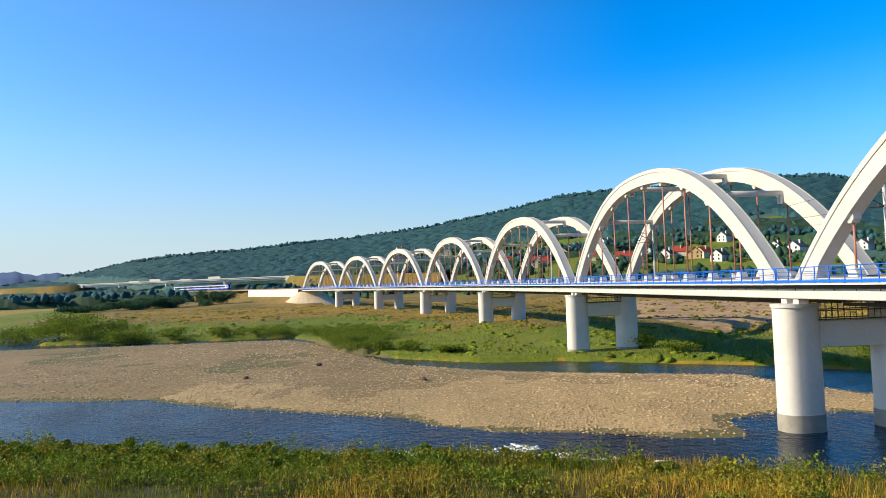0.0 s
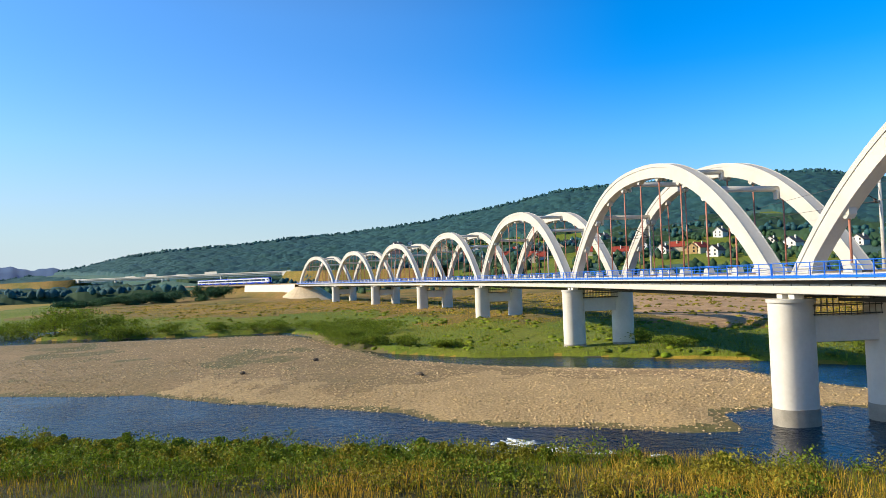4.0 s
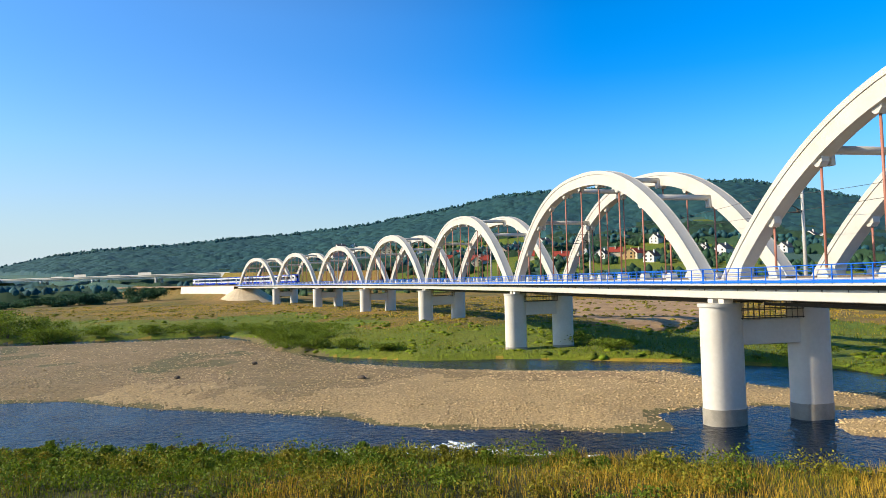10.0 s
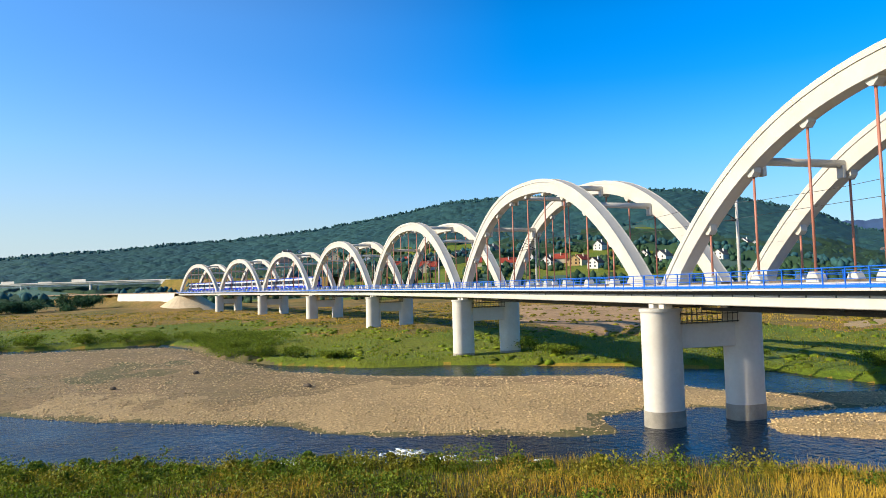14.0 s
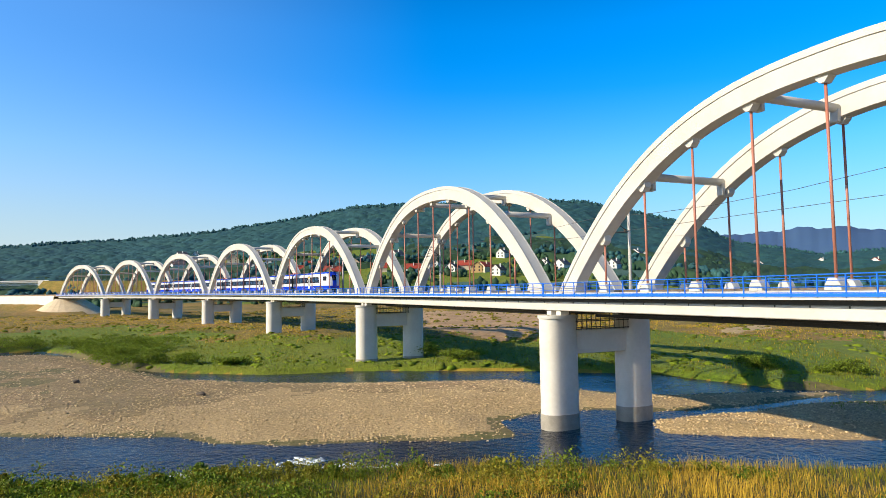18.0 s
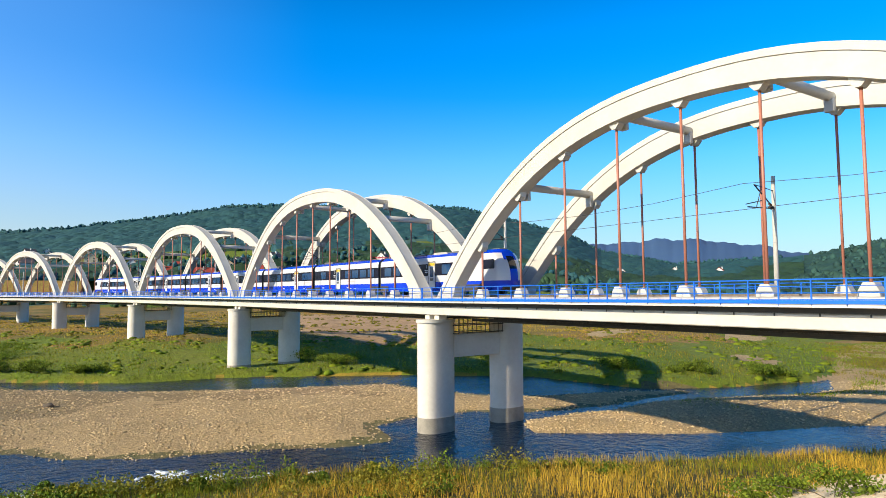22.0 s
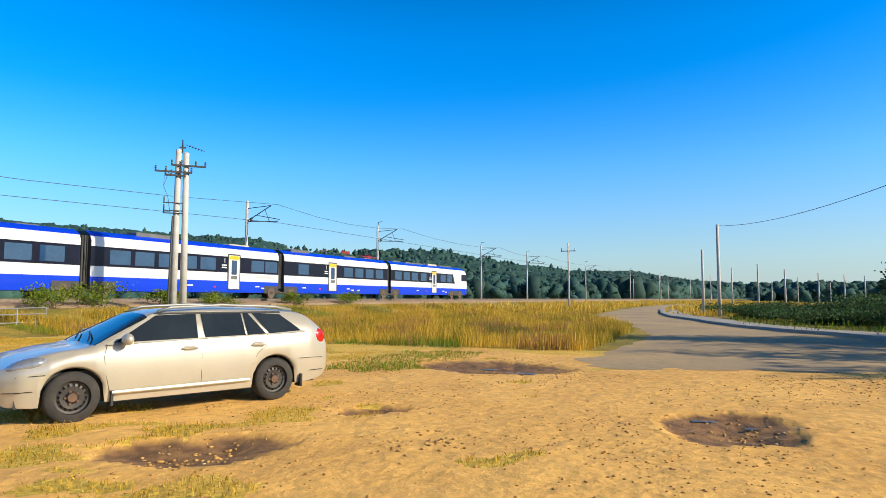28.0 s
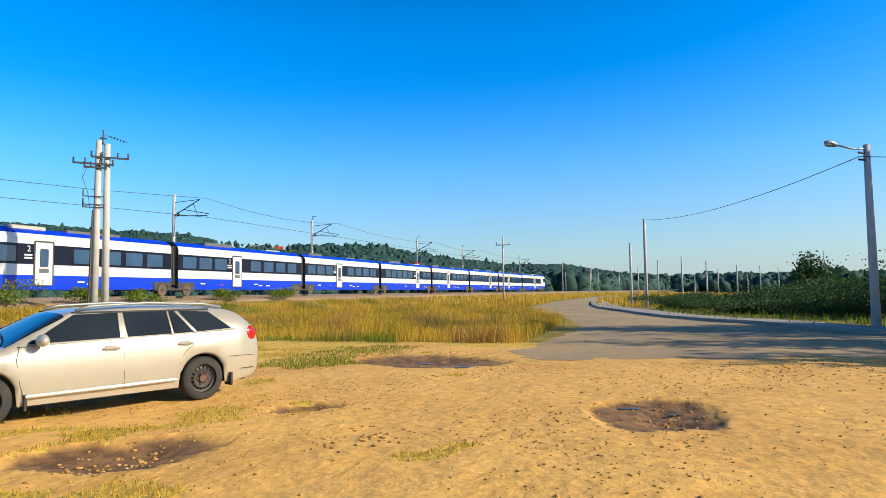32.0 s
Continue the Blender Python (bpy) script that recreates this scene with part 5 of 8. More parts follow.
def steps():
    st = thing("slope_steps", "narrow concrete maintenance steps with a steel handrail", "steps")
    for i in range(14):
        x = 5.9 - i * 0.42
        z = -0.08 - i * 0.165
        bm = bmesh.new()
        box(bm, x - 0.44, x, 30.1, 31.2, z - 0.6, z, 0.015)
        part("step", bm, M_CONC, st)
    for dz, r in ((0.95, 0.025), (0.5, 0.018)):
        bm = bmesh.new()
        pipe(bm, [(5.9, 29.5, dz), (5.8, 30.0, dz - 0.05), (0.5, 30.0, dz - 2.15), (0.45, 30.0, dz - 2.2), (0.4, 31.3, dz - 2.2)], r, 10)
        part("rail_pipe", bm, M_GALV, st, "galvanised handrail", True)
    for i in range(5):
        x = 5.6 - i * 1.25
        bm = bmesh.new()
        rod(bm, (x, 30.0, 0.9 - (5.8 - x) * 0.396 - 1.3), (x, 30.0, 0.9 - (5.8 - x) * 0.396), 0.022, n=8)
        part("rail_post", bm, M_GALV, st)


steps()


def fence():
    f = thing("tube_fence", "low galvanised tube fence at the meadow edge", "fence")
    a, b = Vector((9.75, 25.4, 0)), Vector((20.9, 28.0, 0))
    for z in (1.05, 0.78, 0.42, 0.12):
        bm = bmesh.new()
        rod(bm, (a.x, a.y, z), (b.x, b.y, z), 0.026, n=8)
        part("fence_tube", bm, M_GALV, f)
    for i in range(8):
        p = a.lerp(b, i / 7)
        bm = bmesh.new()
        rod(bm, (p.x, p.y, -0.3), (p.x, p.y, 1.05), 0.028, n=8)
        part("fence_post", bm, M_GALV, f)
    w = thing("wing_wall", "pale concrete wing wall beside the bridge end", "wall")
    bm = bmesh.new()
    prism(bm, [(0, -0.6), (0, 0.25), (1.2, 0.55), (6.2, 1.05), (6.2, -0.6)], -0.22, 0.22)
    part("wall_body", bm, M_TANCONC, w, "", False, pose(9.35, 25.6, 0, 0, 0, 72))
    g = thing("steel_gate", "blue steel gate at the end of the walkway", "gate")
    for k in range(2):
        bm = bmesh.new()
        rod(bm, (11.2 + k * 0.9, 31.3, 0.5), (11.2 + k * 0.9, 31.3, 2.1), 0.035, n=8)
        part("gate_post", bm, M_BLUE, g)
    for z in (1.0, 1.5, 2.05):
        bm = bmesh.new()
        rod(bm, (11.2, 31.3, z), (12.1, 31.3, z), 0.025, n=6)
        part("gate_bar", bm, M_BLUE, g)


fence()


def end_block():
    """Concrete block that closes the bank at the end of the bridge railing."""
    bm = bmesh.new()
    lo = [bm.verts.new(c) for c in ((10.15, 27.6, -0.6), (11.75, 27.6, -0.6), (11.75, 28.6, -0.6), (10.15, 28.6, -0.6))]
    hi = [bm.verts.new(c) for c in ((10.15, 27.75, 1.63), (11.0, 27.75, 1.63), (11.0, 28.55, 1.63), (10.15, 28.55, 1.63))]
    bm.faces.new(lo[::-1])
    bm.faces.new(hi)
    for k in range(4):
        bm.faces.new((lo[k], lo[(k + 1) % 4], hi[(k + 1) % 4], hi[k]))
    bmesh.ops.bevel(bm, geom=bm.edges[:], offset=0.03, segments=2, affect="EDGES")
    tagged(part("concrete_block", bm, M_TANCONC), "weathered pale concrete block at the end of the bank", "block")


end_block()


def scrawl(text, x, y, z, size, label):
    cu = bpy.data.curves.new("graffiti", "FONT")
    cu.body, cu.size, cu.extrude, cu.bevel_depth = text, size, 0.003, 0.0
    cu.fill_mode = "NONE"
    cu.bevel_depth = 0.016
    cu.materials.append(M_SCRAWL)
    ob = new("graffiti", cu)
    ob.parent = first_span
    ob.matrix_world = pose(x, y, z, 90, 0, 0)
    ob["label"] = label


M_SCRAWL = material("faded_spray_paint", (0.17, 0.165, 0.16), 0.8, (0.30, 0.28, 0.26), 6)
bpy.context.view_layer.update()
scrawl("T", 0.12, 32.03, 2.95, 0.85, "faded grey sprayed letter")
scrawl("S", 0.58, 32.02, 2.30, 1.0, "faded grey sprayed letter")
scrawl("225", 1.85, 31.995, 0.0, 0.62, "faint grey sprayed number")

# ---- the line to the east, and the bank at its far west end ----
def rail_line(s0, s1):
    n = int((s1 - s0) / 4)
    ss = [s0 + (s1 - s0) * i / n for i in range(n + 1)]
    bm = bmesh.new()
    shape = [(-4.2, -0.55), (-3.4, 0.05), (-1.9, 0.22), (1.9, 0.22), (3.4, 0.05), (4.2, -0.55)]
    prev = None
    for s in ss:
        row = [bm.verts.new((*line(s, o)[:2], deck_z(s) + z)) for o, z in shape]
        if prev:
            for k in range(len(shape) - 1):
                bm.faces.new((prev[k], prev[k + 1], row[k + 1], row[k]))
        prev = row
    bmesh.ops.recalc_face_normals(bm, faces=bm.faces)
    bed = tagged(part("track_bed", bm, M_BALLAST), "brown ballast bed of the railway line", "track bed", kind="structure")
    for o in (-0.75, 0.75):
        bm = bmesh.new()
        prev = None
        for s in ss:
            row = [bm.verts.new((*line(s, o + dx)[:2], deck_z(s) + z)) for dx, z in ((-0.035, 0.2), (-0.035, RAIL_UP), (0.035, RAIL_UP), (0.035, 0.2))]
            if prev:
                for k in range(3):
                    bm.faces.new((prev[k], prev[k + 1], row[k + 1], row[k]))
            prev = row
        bmesh.ops.recalc_face_normals(bm, faces=bm.faces)
        part("rail", bm, M_RAIL, bed, "rusty steel rail")


rail_line(FIRST, 480)
rail_line(-640, FIRST - 7 * SPAN)


# ---- overhead line ----
def mast(s, tall, arm=True):
    x, y, a = line(s, 3.6)
    base = deck_z(s)
    m = thing("catenary_mast", "pale concrete catenary mast with a dark bracket arm", "catenary mast", pose(x, y, base, 0, 0, math.degrees(a)), "catenary masts")
    bm = bmesh.new()
    rod(bm, (0, 0, -1.2), (0, 0, tall), 0.17, 0.12, 10)
    part("column", bm, M_POLE, m, "pale spun concrete column", True)
    k = -0.55 if s < 20 else 0.9      # the wires hang lower over the bridge
    bm = bmesh.new()
    rod(bm, (0, 0, 6.45 + k), (0.2, -2.6, 7.75 + k), 0.045, n=6)
    rod(bm, (0, 0, 7.6 + k), (0.2, -2.6, 7.75 + k), 0.03, n=6)
    rod(bm, (0.1, -1.0, 6.95 + k), (0.2, -3.6, 6.45 + k), 0.03, n=6)
    rod(bm, (0, 0, 6.45 + k), (0.2, -3.4, 6.3 + k), 0.04, n=6)
    rod(bm, (0.2, -1.9, 7.4 + k), (0.2, -2.4, 6.4 + k), 0.025, n=6)
    part("bracket_arm", bm, M_DARK, m, "dark bracket arm")
    for y0, z0 in ((-0.35, 6.63 + k), (-0.35, 6.43 + k)):
        bm = bmesh.new()
        for j in range(4):
            rod(bm, (0.02, y0 - j * 0.07, z0 + j * 0.03), (0.02, y0 - j * 0.07 - 0.03, z0 + j * 0.03), 0.08, n=8)
        part("insulator", bm, M_HUB, m, "brown insulator")
    if arm:
        bm = bmesh.new()
        rod(bm, (0, 0, tall - 0.3), (0.5, 0.2, tall + 0.5), 0.04, n=6)
        rod(bm, (0.5, 0.2, tall + 0.5), (0.2, -0.5, tall + 0.5), 0.03, n=6)
        part("top_horn", bm, M_DARK, m)
    return m


MASTS = [-342, -300, -258, -216, -174, -132, -90, -48, -21.5, 3.5, 46.6, 68.6, 100.2, 122, 162, 206, 245, 290]
for s in MASTS:
    mast(s, 8.0 if s < 40 else 9.2, s > 50)


def wires():
    for name, off, z, sag, lab in (("contact_wire", -0.2, 6.1, 0.0, "thin dark contact wire"), ("carrier_wire", 0.1, 7.75, 0.6, "thin dark carrier wire")):
        bm = bmesh.new()
        pts = []
        for a, b in zip(MASTS, MASTS[1:]):
            for k in range(4):
                u = k / 4
                s = a + (b - a) * u
                x, y, _ = line(s, off)
                pts.append((x, y, deck_z(s) + z + float(np.interp(s, [10, 46], [-0.55, 0.9])) - sag * 4 * u * (1 - u)))
        pipe(bm, pts, 0.018, 5)
        tagged(part(name, bm, M_DARK), lab + " over the railway", "wire")


wires()


# ---- poles and lamps ----
def utility_pole():
    p = thing("utility_pole", "tall double concrete utility pole with dark cross arms", "utility pole", pose(28.7, 27.8, 0.6, 0, 0, -45))
    for x, top in ((-0.20, 9.5), (0.21, 9.35)):
        bm = bmesh.new()
        rod(bm, (x * 1.35, 0, -0.8), (x, 0, top), 0.205, 0.155, 14)
        part("pole", bm, M_POLE, p, "pale round concrete pole", True)
    for z, w, dx in ((8.55, 0.95, 0.35), (8.15, 1.0, -0.45), (7.95, 0.55, -0.35)):
        bm = bmesh.new()
        box(bm, dx - w, dx + w, -0.25, -0.17, z - 0.05, z + 0.05)
        part("cross_arm", bm, M_DARK, p, "dark steel cross arm")
        for k in (-0.95, -0.4, 0.4, 0.95):
            bm = bmesh.new()
            for j in range(3):
                rod(bm, (dx + k * w, -0.21, z + 0.06 + j * 0.09), (dx + k * w, -0.21, z + 0.11 + j * 0.09), 0.055, n=8)
            rod(bm, (dx + k * w, -0.21, z), (dx + k * w, -0.21, z + 0.32), 0.02, n=6)
            part("insulator", bm, M_DARK, p, "dark insulator")
    for z in (6.35, 5.9, 5.75):
        bm = bmesh.new()
        rod(bm, (-0.95, -0.2, z), (0.1, -0.2, z), 0.03, n=6)
        rod(bm, (-0.9, -0.2, z), (-0.9, -0.2, z + 0.35), 0.04, n=6)
        part("side_arm", bm, M_DARK, p)
    for k in range(2):
        bm = bmesh.new()
        pipe(bm, [(-0.7 - 0.2 * k, -0.3, 8.1), (-0.95, -0.32, 7.3), (-0.7, -0.3, 6.6), (-0.55, -0.28, 5.6)], 0.014, 5)
        part("jumper_cable", bm, M_DARK, p)
    bm = bmesh.new()
    rod(bm, (0.0, -0.05, 9.3), (0.0, -0.05, 10.1), 0.05, n=6)
    box(bm, -0.18, 0.18, -0.1, 0.0, 9.6, 9.68)
    part("top_pin", bm, M_DARK, p)
    bm = bmesh.new()
    for k in range(5):
        rod(bm, (0.35 + k * 0.16, -0.15, 9.75 - k * 0.05), (0.40 + k * 0.16, -0.15, 9.73 - k * 0.05), 0.06, n=8)
    rod(bm, (0.1, -0.15, 9.8), (1.2, -0.15, 9.5), 0.015, n=5)
    part("strain_insulator", bm, M_DARK, p)
    bm = bmesh.new()
    rod(bm, (-0.55, -0.15, -0.3), (-0.42, -0.15, 5.6), 0.05, n=8)
    part("cable_duct", bm, M_DARK, p)


utility_pole()


def plain_pole(x, y, tall, r=0.13, arm=0.0, label="slim pale concrete pole", name="power_pole", mat=None):
    z = zat(x, y)
    p = thing(name, label, "pole", pose(x, y, z), "poles along the road")
    bm = bmesh.new()
    rod(bm, (0, 0, -0.6), (0, 0, tall), r, r * 0.7, 10)
    part("shaft", bm, mat or M_POLE, p, "", True)
    if arm:
        bm = bmesh.new()
        box(bm, -0.05, 0.05, -arm, arm, tall - 1.25, tall - 1.12)
        part("cross_arm", bm, M_POLE, p)
        for k in (-1, 1):
            bm = bmesh.new()
            rod(bm, (0, k * arm * 0.9, tall - 1.12), (0, k * arm * 0.9, tall - 0.75), 0.07, n=8)
            part("insulator", bm, M_POLE, p)
    return p


def on_bearing(bearing, dist):
    a = radians(bearing)
    return -math.sin(a) * dist, math.cos(a) * dist


plain_pole(58.4, -1.5, 7.7, 0.16)
plain_pole(65.0, -0.3, 6.1, 0.14)
plain_pole(95.0, 17.9, 9.7, 0.15, 1.1, "pale pole with a short cross arm")
for bearing, dist, tall in ((-86.9, 190, 8), (-84.8, 240, 8.5), (-87.6, 260, 8), (-92.5, 120, 6.8), (-94.4, 105, 6.6), (-96.3, 100, 5.6), (-98.6, 130, 6), (-100.3, 140, 6), (-101.6, 150, 6), (-103.4, 170, 6),
                            (-99.4, 210, 6), (-97.2, 170, 6.5), (-95.4, 190, 6), (-105.2, 190, 6), (-90.9, 160, 7)):
    x, y = on_bearing(bearing, dist)
    plain_pole(x, y, tall, 0.14, 0.9 if bearing > -88 else 0.0)


def street_lamp():
    x, y = 26.2, -8.3
    p = thing("street_lamp", "concrete street lamp post with a single cobra head", "street lamp", pose(x, y, zat(x, y)))
    bm = bmesh.new()
    rod(bm, (0, 0, -0.6), (0, 0, 6.6), 0.165, 0.105, 12)
    part("post", bm, M_POLE, p, "grey concrete post", True)
    bm = bmesh.new()
    pipe(bm, [(0, 0, 5.9), (0, 0, 6.45), (-0.35, 0.55, 6.42), (-0.75, 1.15, 6.5)], 0.035, 8)
    part("arm", bm, M_GALV, p, "bent steel arm", True)
    bm = bmesh.new()
    bmesh.ops.create_uvsphere(bm, u_segments=16, v_segments=10, radius=1.0, matrix=Matrix.Translation((-0.90, 1.37, 6.54)) @ pose(0, 0, 0, 0, 0, 123) @ pose(0, 0, 0, 0, -10, 0) @ Matrix.Diagonal((0.30, 0.13, 0.10, 1)))
    head = part("lamp_head", bm, M_GALV, p, "silver lamp head", True)
    bm = bmesh.new()
    bmesh.ops.create_uvsphere(bm, u_segments=12, v_segments=8, radius=1.0, matrix=Matrix.Translation((-0.95, 1.45, 6.50)) @ pose(0, 0, 0, 0, 0, 123) @ Matrix.Diagonal((0.19, 0.10, 0.08, 1)))
    part("lamp_glass", bm, M_LAMP, head, "clear lamp bowl", True)
    for z in (6.3, 6.05):
        bm = bmesh.new()
        rod(bm, (-0.05, 0.1, z), (-0.2, 0.32, z), 0.04, n=8)
        part("cable_clamp", bm, M_DARK, p)
    bm = bmesh.new()
    a, b = Vector((x - 0.2, y + 0.3, 6.15 + zat(x, y))), Vector((58.4, -1.5, 7.6 + zat(58.4, -1.5)))
    pts = [a.lerp(b, k / 16) - Vector((0, 0, 0.6 * 4 * (k / 16) * (1 - k / 16))) for k in range(17)]
    pipe(bm, pts, 0.015, 5)
    tagged(part("power_cable", bm, M_DARK), "black sagging power cable between the poles", "cable")
    bm = bmesh.new()
    b = Vector((27.5, -25.0, 6.4))
    pts = [a.lerp(b, k / 10) - Vector((0, 0, 0.4 * 4 * (k / 10) * (1 - k / 10))) for k in range(11)]
    pipe(bm, pts, 0.015, 5)
    tagged(part("power_cable", bm, M_DARK), "black sagging power cable between the poles", "cable")


street_lamp()

# ---- the access road with its kerb and path ----
M_ASPHALT = material("worn_asphalt", (0.31, 0.235, 0.145), 0.9, (0.52, 0.36, 0.165), 0.3, 0.4, 40, grain=0.12, grain_scale=8)
M_PATH = material("pale_paving", (0.40, 0.37, 0.33), 0.9, (0.32, 0.30, 0.27), 1.2, 0.3, 12)
ROAD_L = [(17.3, -44), (16.9, -18), (16.4, -9), (16.2, -5), (15.3, -1.5), (14.2, 2.2), (16.5, 2.9), (21, 2.35), (27.3, 1.95), (34, 2.9), (40, 4.2), (47, 6.1), (54.5, 8.0), (63, 8.9), (72.6, 9.3), (90, 9.9), (110, 10), (150, 8.5), (190, 5)]
ROAD_R = [(25, -44), (24.4, -18), (24.0, -9.5), (23.6, -8.3), (23.4, -7.8), (23.6, -7.4), (24.6, -7.0), (27, -5.9), (32.5, -3.4), (37, -1.9), (41, -0.8), (45, 0.2), (49, 1.2), (56, 2.5), (66, 3.6), (85, 4.6), (110, 4.8), (150, 3.2), (190, 0)]


def road_surface():
    def fine(pts):
        out = []
        for a, b in zip(pts, pts[1:]):
            for k in range(6):
                out.append((a[0] + (b[0] - a[0]) * k / 6, a[1] + (b[1] - a[1]) * k / 6))
        return out + [pts[-1]]
    lo, hi = fine(ROAD_L), fine(ROAD_R)
    lo = [(x + 0.35 * float(wave(np.array(x), np.array(y), 0.8, 2)), y + 0.3 * float(wave(np.array(y), np.array(x), 0.7, 3))) for x, y in lo]
    rows = 7
    v, f = [], []
    for a, b in zip(lo, hi):
        for k in range(rows):
            x, y = a[0] + (b[0] - a[0]) * k / (rows - 1), a[1] + (b[1] - a[1]) * k / (rows - 1)
            v.append((x, y, zat(x, y) + (0.03 if k else 0.004)))
    for i in range(len(lo) - 1):
        for k in range(rows - 1):
            q = i * rows + k
            f.append((q, q + 1, q + rows + 1, q + rows))
    tagged(new("road", raw("road", v, f, M_ASPHALT, True)), "worn grey asphalt access road", "road", kind="structure")
    for name, d0, d1, up, mat, label in (("kerb", 0.0, 0.16, 0.17, M_PATH, "pale concrete kerb"), ("pavement", 0.17, 1.9, 0.15, M_PATH, "pale paved footpath beside the road")):
        bm = bmesh.new()
        prev = None
        pts = hi[:]
        for i, p in enumerate(pts):
            a, b = Vector(pts[max(i - 1, 0)]), Vector(pts[min(i + 1, len(pts) - 1)])
            d = (b - a).normalized()
            nrm = Vector((d.y, -d.x))
            z = zat(*p)
            row = []
            for off, dz in ((d0, -0.1), (d0, up), (d1, up), (d1, -0.1)):
                q = Vector(p) + nrm * off
                row.append(bm.verts.new((q.x, q.y, z + dz)))
            if prev:
                for k in range(3):
                    bm.faces.new((prev[k], prev[k + 1], row[k + 1], row[k]))
            prev = row
        bmesh.ops.recalc_face_normals(bm, faces=bm.faces)
        tagged(part(name, bm, mat), label, name, kind="structure")


road_surface()

# ---- the road bridge in the west and the retaining wall at the bridge's far end ----
def road_bridge():
    rb = thing("road_bridge", "long pale concrete road bridge on slim piers", "road bridge")
    a, b = Vector((*on_bearing(113.2, 760), 0)), Vector((*on_bearing(97.6, 560), 0))
    d = (b - a).normalized()
    nrm = Vector((-d.y, d.x, 0))
    za, zb = EYE + 760 * math.tan(radians(0.72)), EYE + 560 * math.tan(radians(1.0))
    bm = bmesh.new()
    def slab(w, z0, z1, s0=0.0, s1=1.0):
        p = []
        for s in (s0, s1):
            m = a.lerp(b, s)
            z = za + (zb - za) * s
            for o, q in ((-w, z0), (w, z0), (w, z1), (-w, z1)):
                p.append(bm.verts.new((m.x + nrm.x * o, m.y + nrm.y * o, z + q)))
        for k in range(4):
            bm.faces.new((p[k], p[(k + 1) % 4], p[4 + (k + 1) % 4], p[4 + k]))
        bm.faces.new(p[:4][::-1])
        bm.faces.new(p[4:])
    slab(5.5, -1.2, -0.2)
    slab(6.2, -0.2, 0.45)
    bmesh.ops.recalc_face_normals(bm, faces=bm.faces)
    part("deck", bm, M_WHITE, rb, "pale concrete deck")
    bm = bmesh.new()
    slab(3.6, -3.0, -1.0)
    bmesh.ops.recalc_face_normals(bm, faces=bm.faces)
    part("girder", bm, M_CONC, rb, "grey girder")
    for s in (0.20, 0.45, 0.73):
        m = a.lerp(b, s)
        for o in (-3.2, 3.2):
            bm = bmesh.new()
            q = m + nrm * o
            rod(bm, (q.x, q.y, zat(q.x, q.y) - 2), (q.x, q.y, za + (zb - za) * s - 1.0), 1.15, n=12)
            part("pier", bm, M_WHITE, rb, "pale round pier", True)
    for s, w, h in ((0.265, 0.055, 0.9), (0.375, 0.055, 2.1), (0.53, 0.055, 0.9), (0.665, 0.055, 2.1)):
        bm = bmesh.new()
        m0, m1 = a.lerp(b, s), a.lerp(b, s + w)
        z = za + (zb - za) * s
        vs = []
        for m in (m0, m1):
            for o, q in ((-6.1, 0.35), (-5.9, 0.35), (-5.9, 0.35 + h), (-6.1, 0.35 + h)):
                vs.append(bm.verts.new((m.x + nrm.x * o, m.y + nrm.y * o, z + q)))
        for k in range(4):
            bm.faces.new((vs[k], vs[(k + 1) % 4], vs[4 + (k + 1) % 4], vs[4 + k]))
        bm.faces.new(vs[:4][::-1])
        bm.faces.new(vs[4:])
        bmesh.ops.recalc_face_normals(bm, faces=bm.faces)
        part("parapet_panel", bm, M_WHITE, rb, "white noise panel")
    for end, z, s in ((a, za, -1), (b, zb, 1)):
        bm = bmesh.new()
        q = [end + d * s * t + nrm * o for t, o in ((0, -6.2), (9, -6.2), (9, 6.2), (0, 6.2))]
        lo = [bm.verts.new((p.x, p.y, z - 3.5)) for p in q]
        hi = [bm.verts.new((p.x, p.y, z + 0.5)) for p in q]
        bm.faces.new(lo[::-1])
        bm.faces.new(hi)
        for k in range(4):
            bm.faces.new((lo[k], lo[(k + 1) % 4], hi[(k + 1) % 4], hi[k]))
        bmesh.ops.recalc_face_normals(bm, faces=bm.faces)
        part("abutment", bm, M_WHITE, rb, "white abutment")
    # earth ramps that carry the road to the deck
    for name, end, z, s, far in (("road_embankment", a, za, -1, 190), ("road_embankment", b, zb, 1, 150)):
        bm = bmesh.new()
        prev = None
        for t in (5, far * 0.35, far):
            m = end + d * s * t
            g = zat(m.x, m.y) - 1.0
            up = z * (1 - 0.15 * t / far)
            row = [bm.verts.new((m.x + nrm.x * o, m.y + nrm.y * o, q)) for o, q in ((-26, g - 3), (-7, up), (7, up), (26, g - 3))]
            if prev:
                for k in range(3):
                    bm.faces.new((prev[k], prev[k + 1], row[k + 1], row[k]))
            else:
                bm.faces.new(row)
            prev = row
        bmesh.ops.recalc_face_normals(bm, faces=bm.faces)
        tagged(part(name, bm, M_TAN, None, "", True), "grassy road embankment", "embankment", kind="structure")


road_bridge()


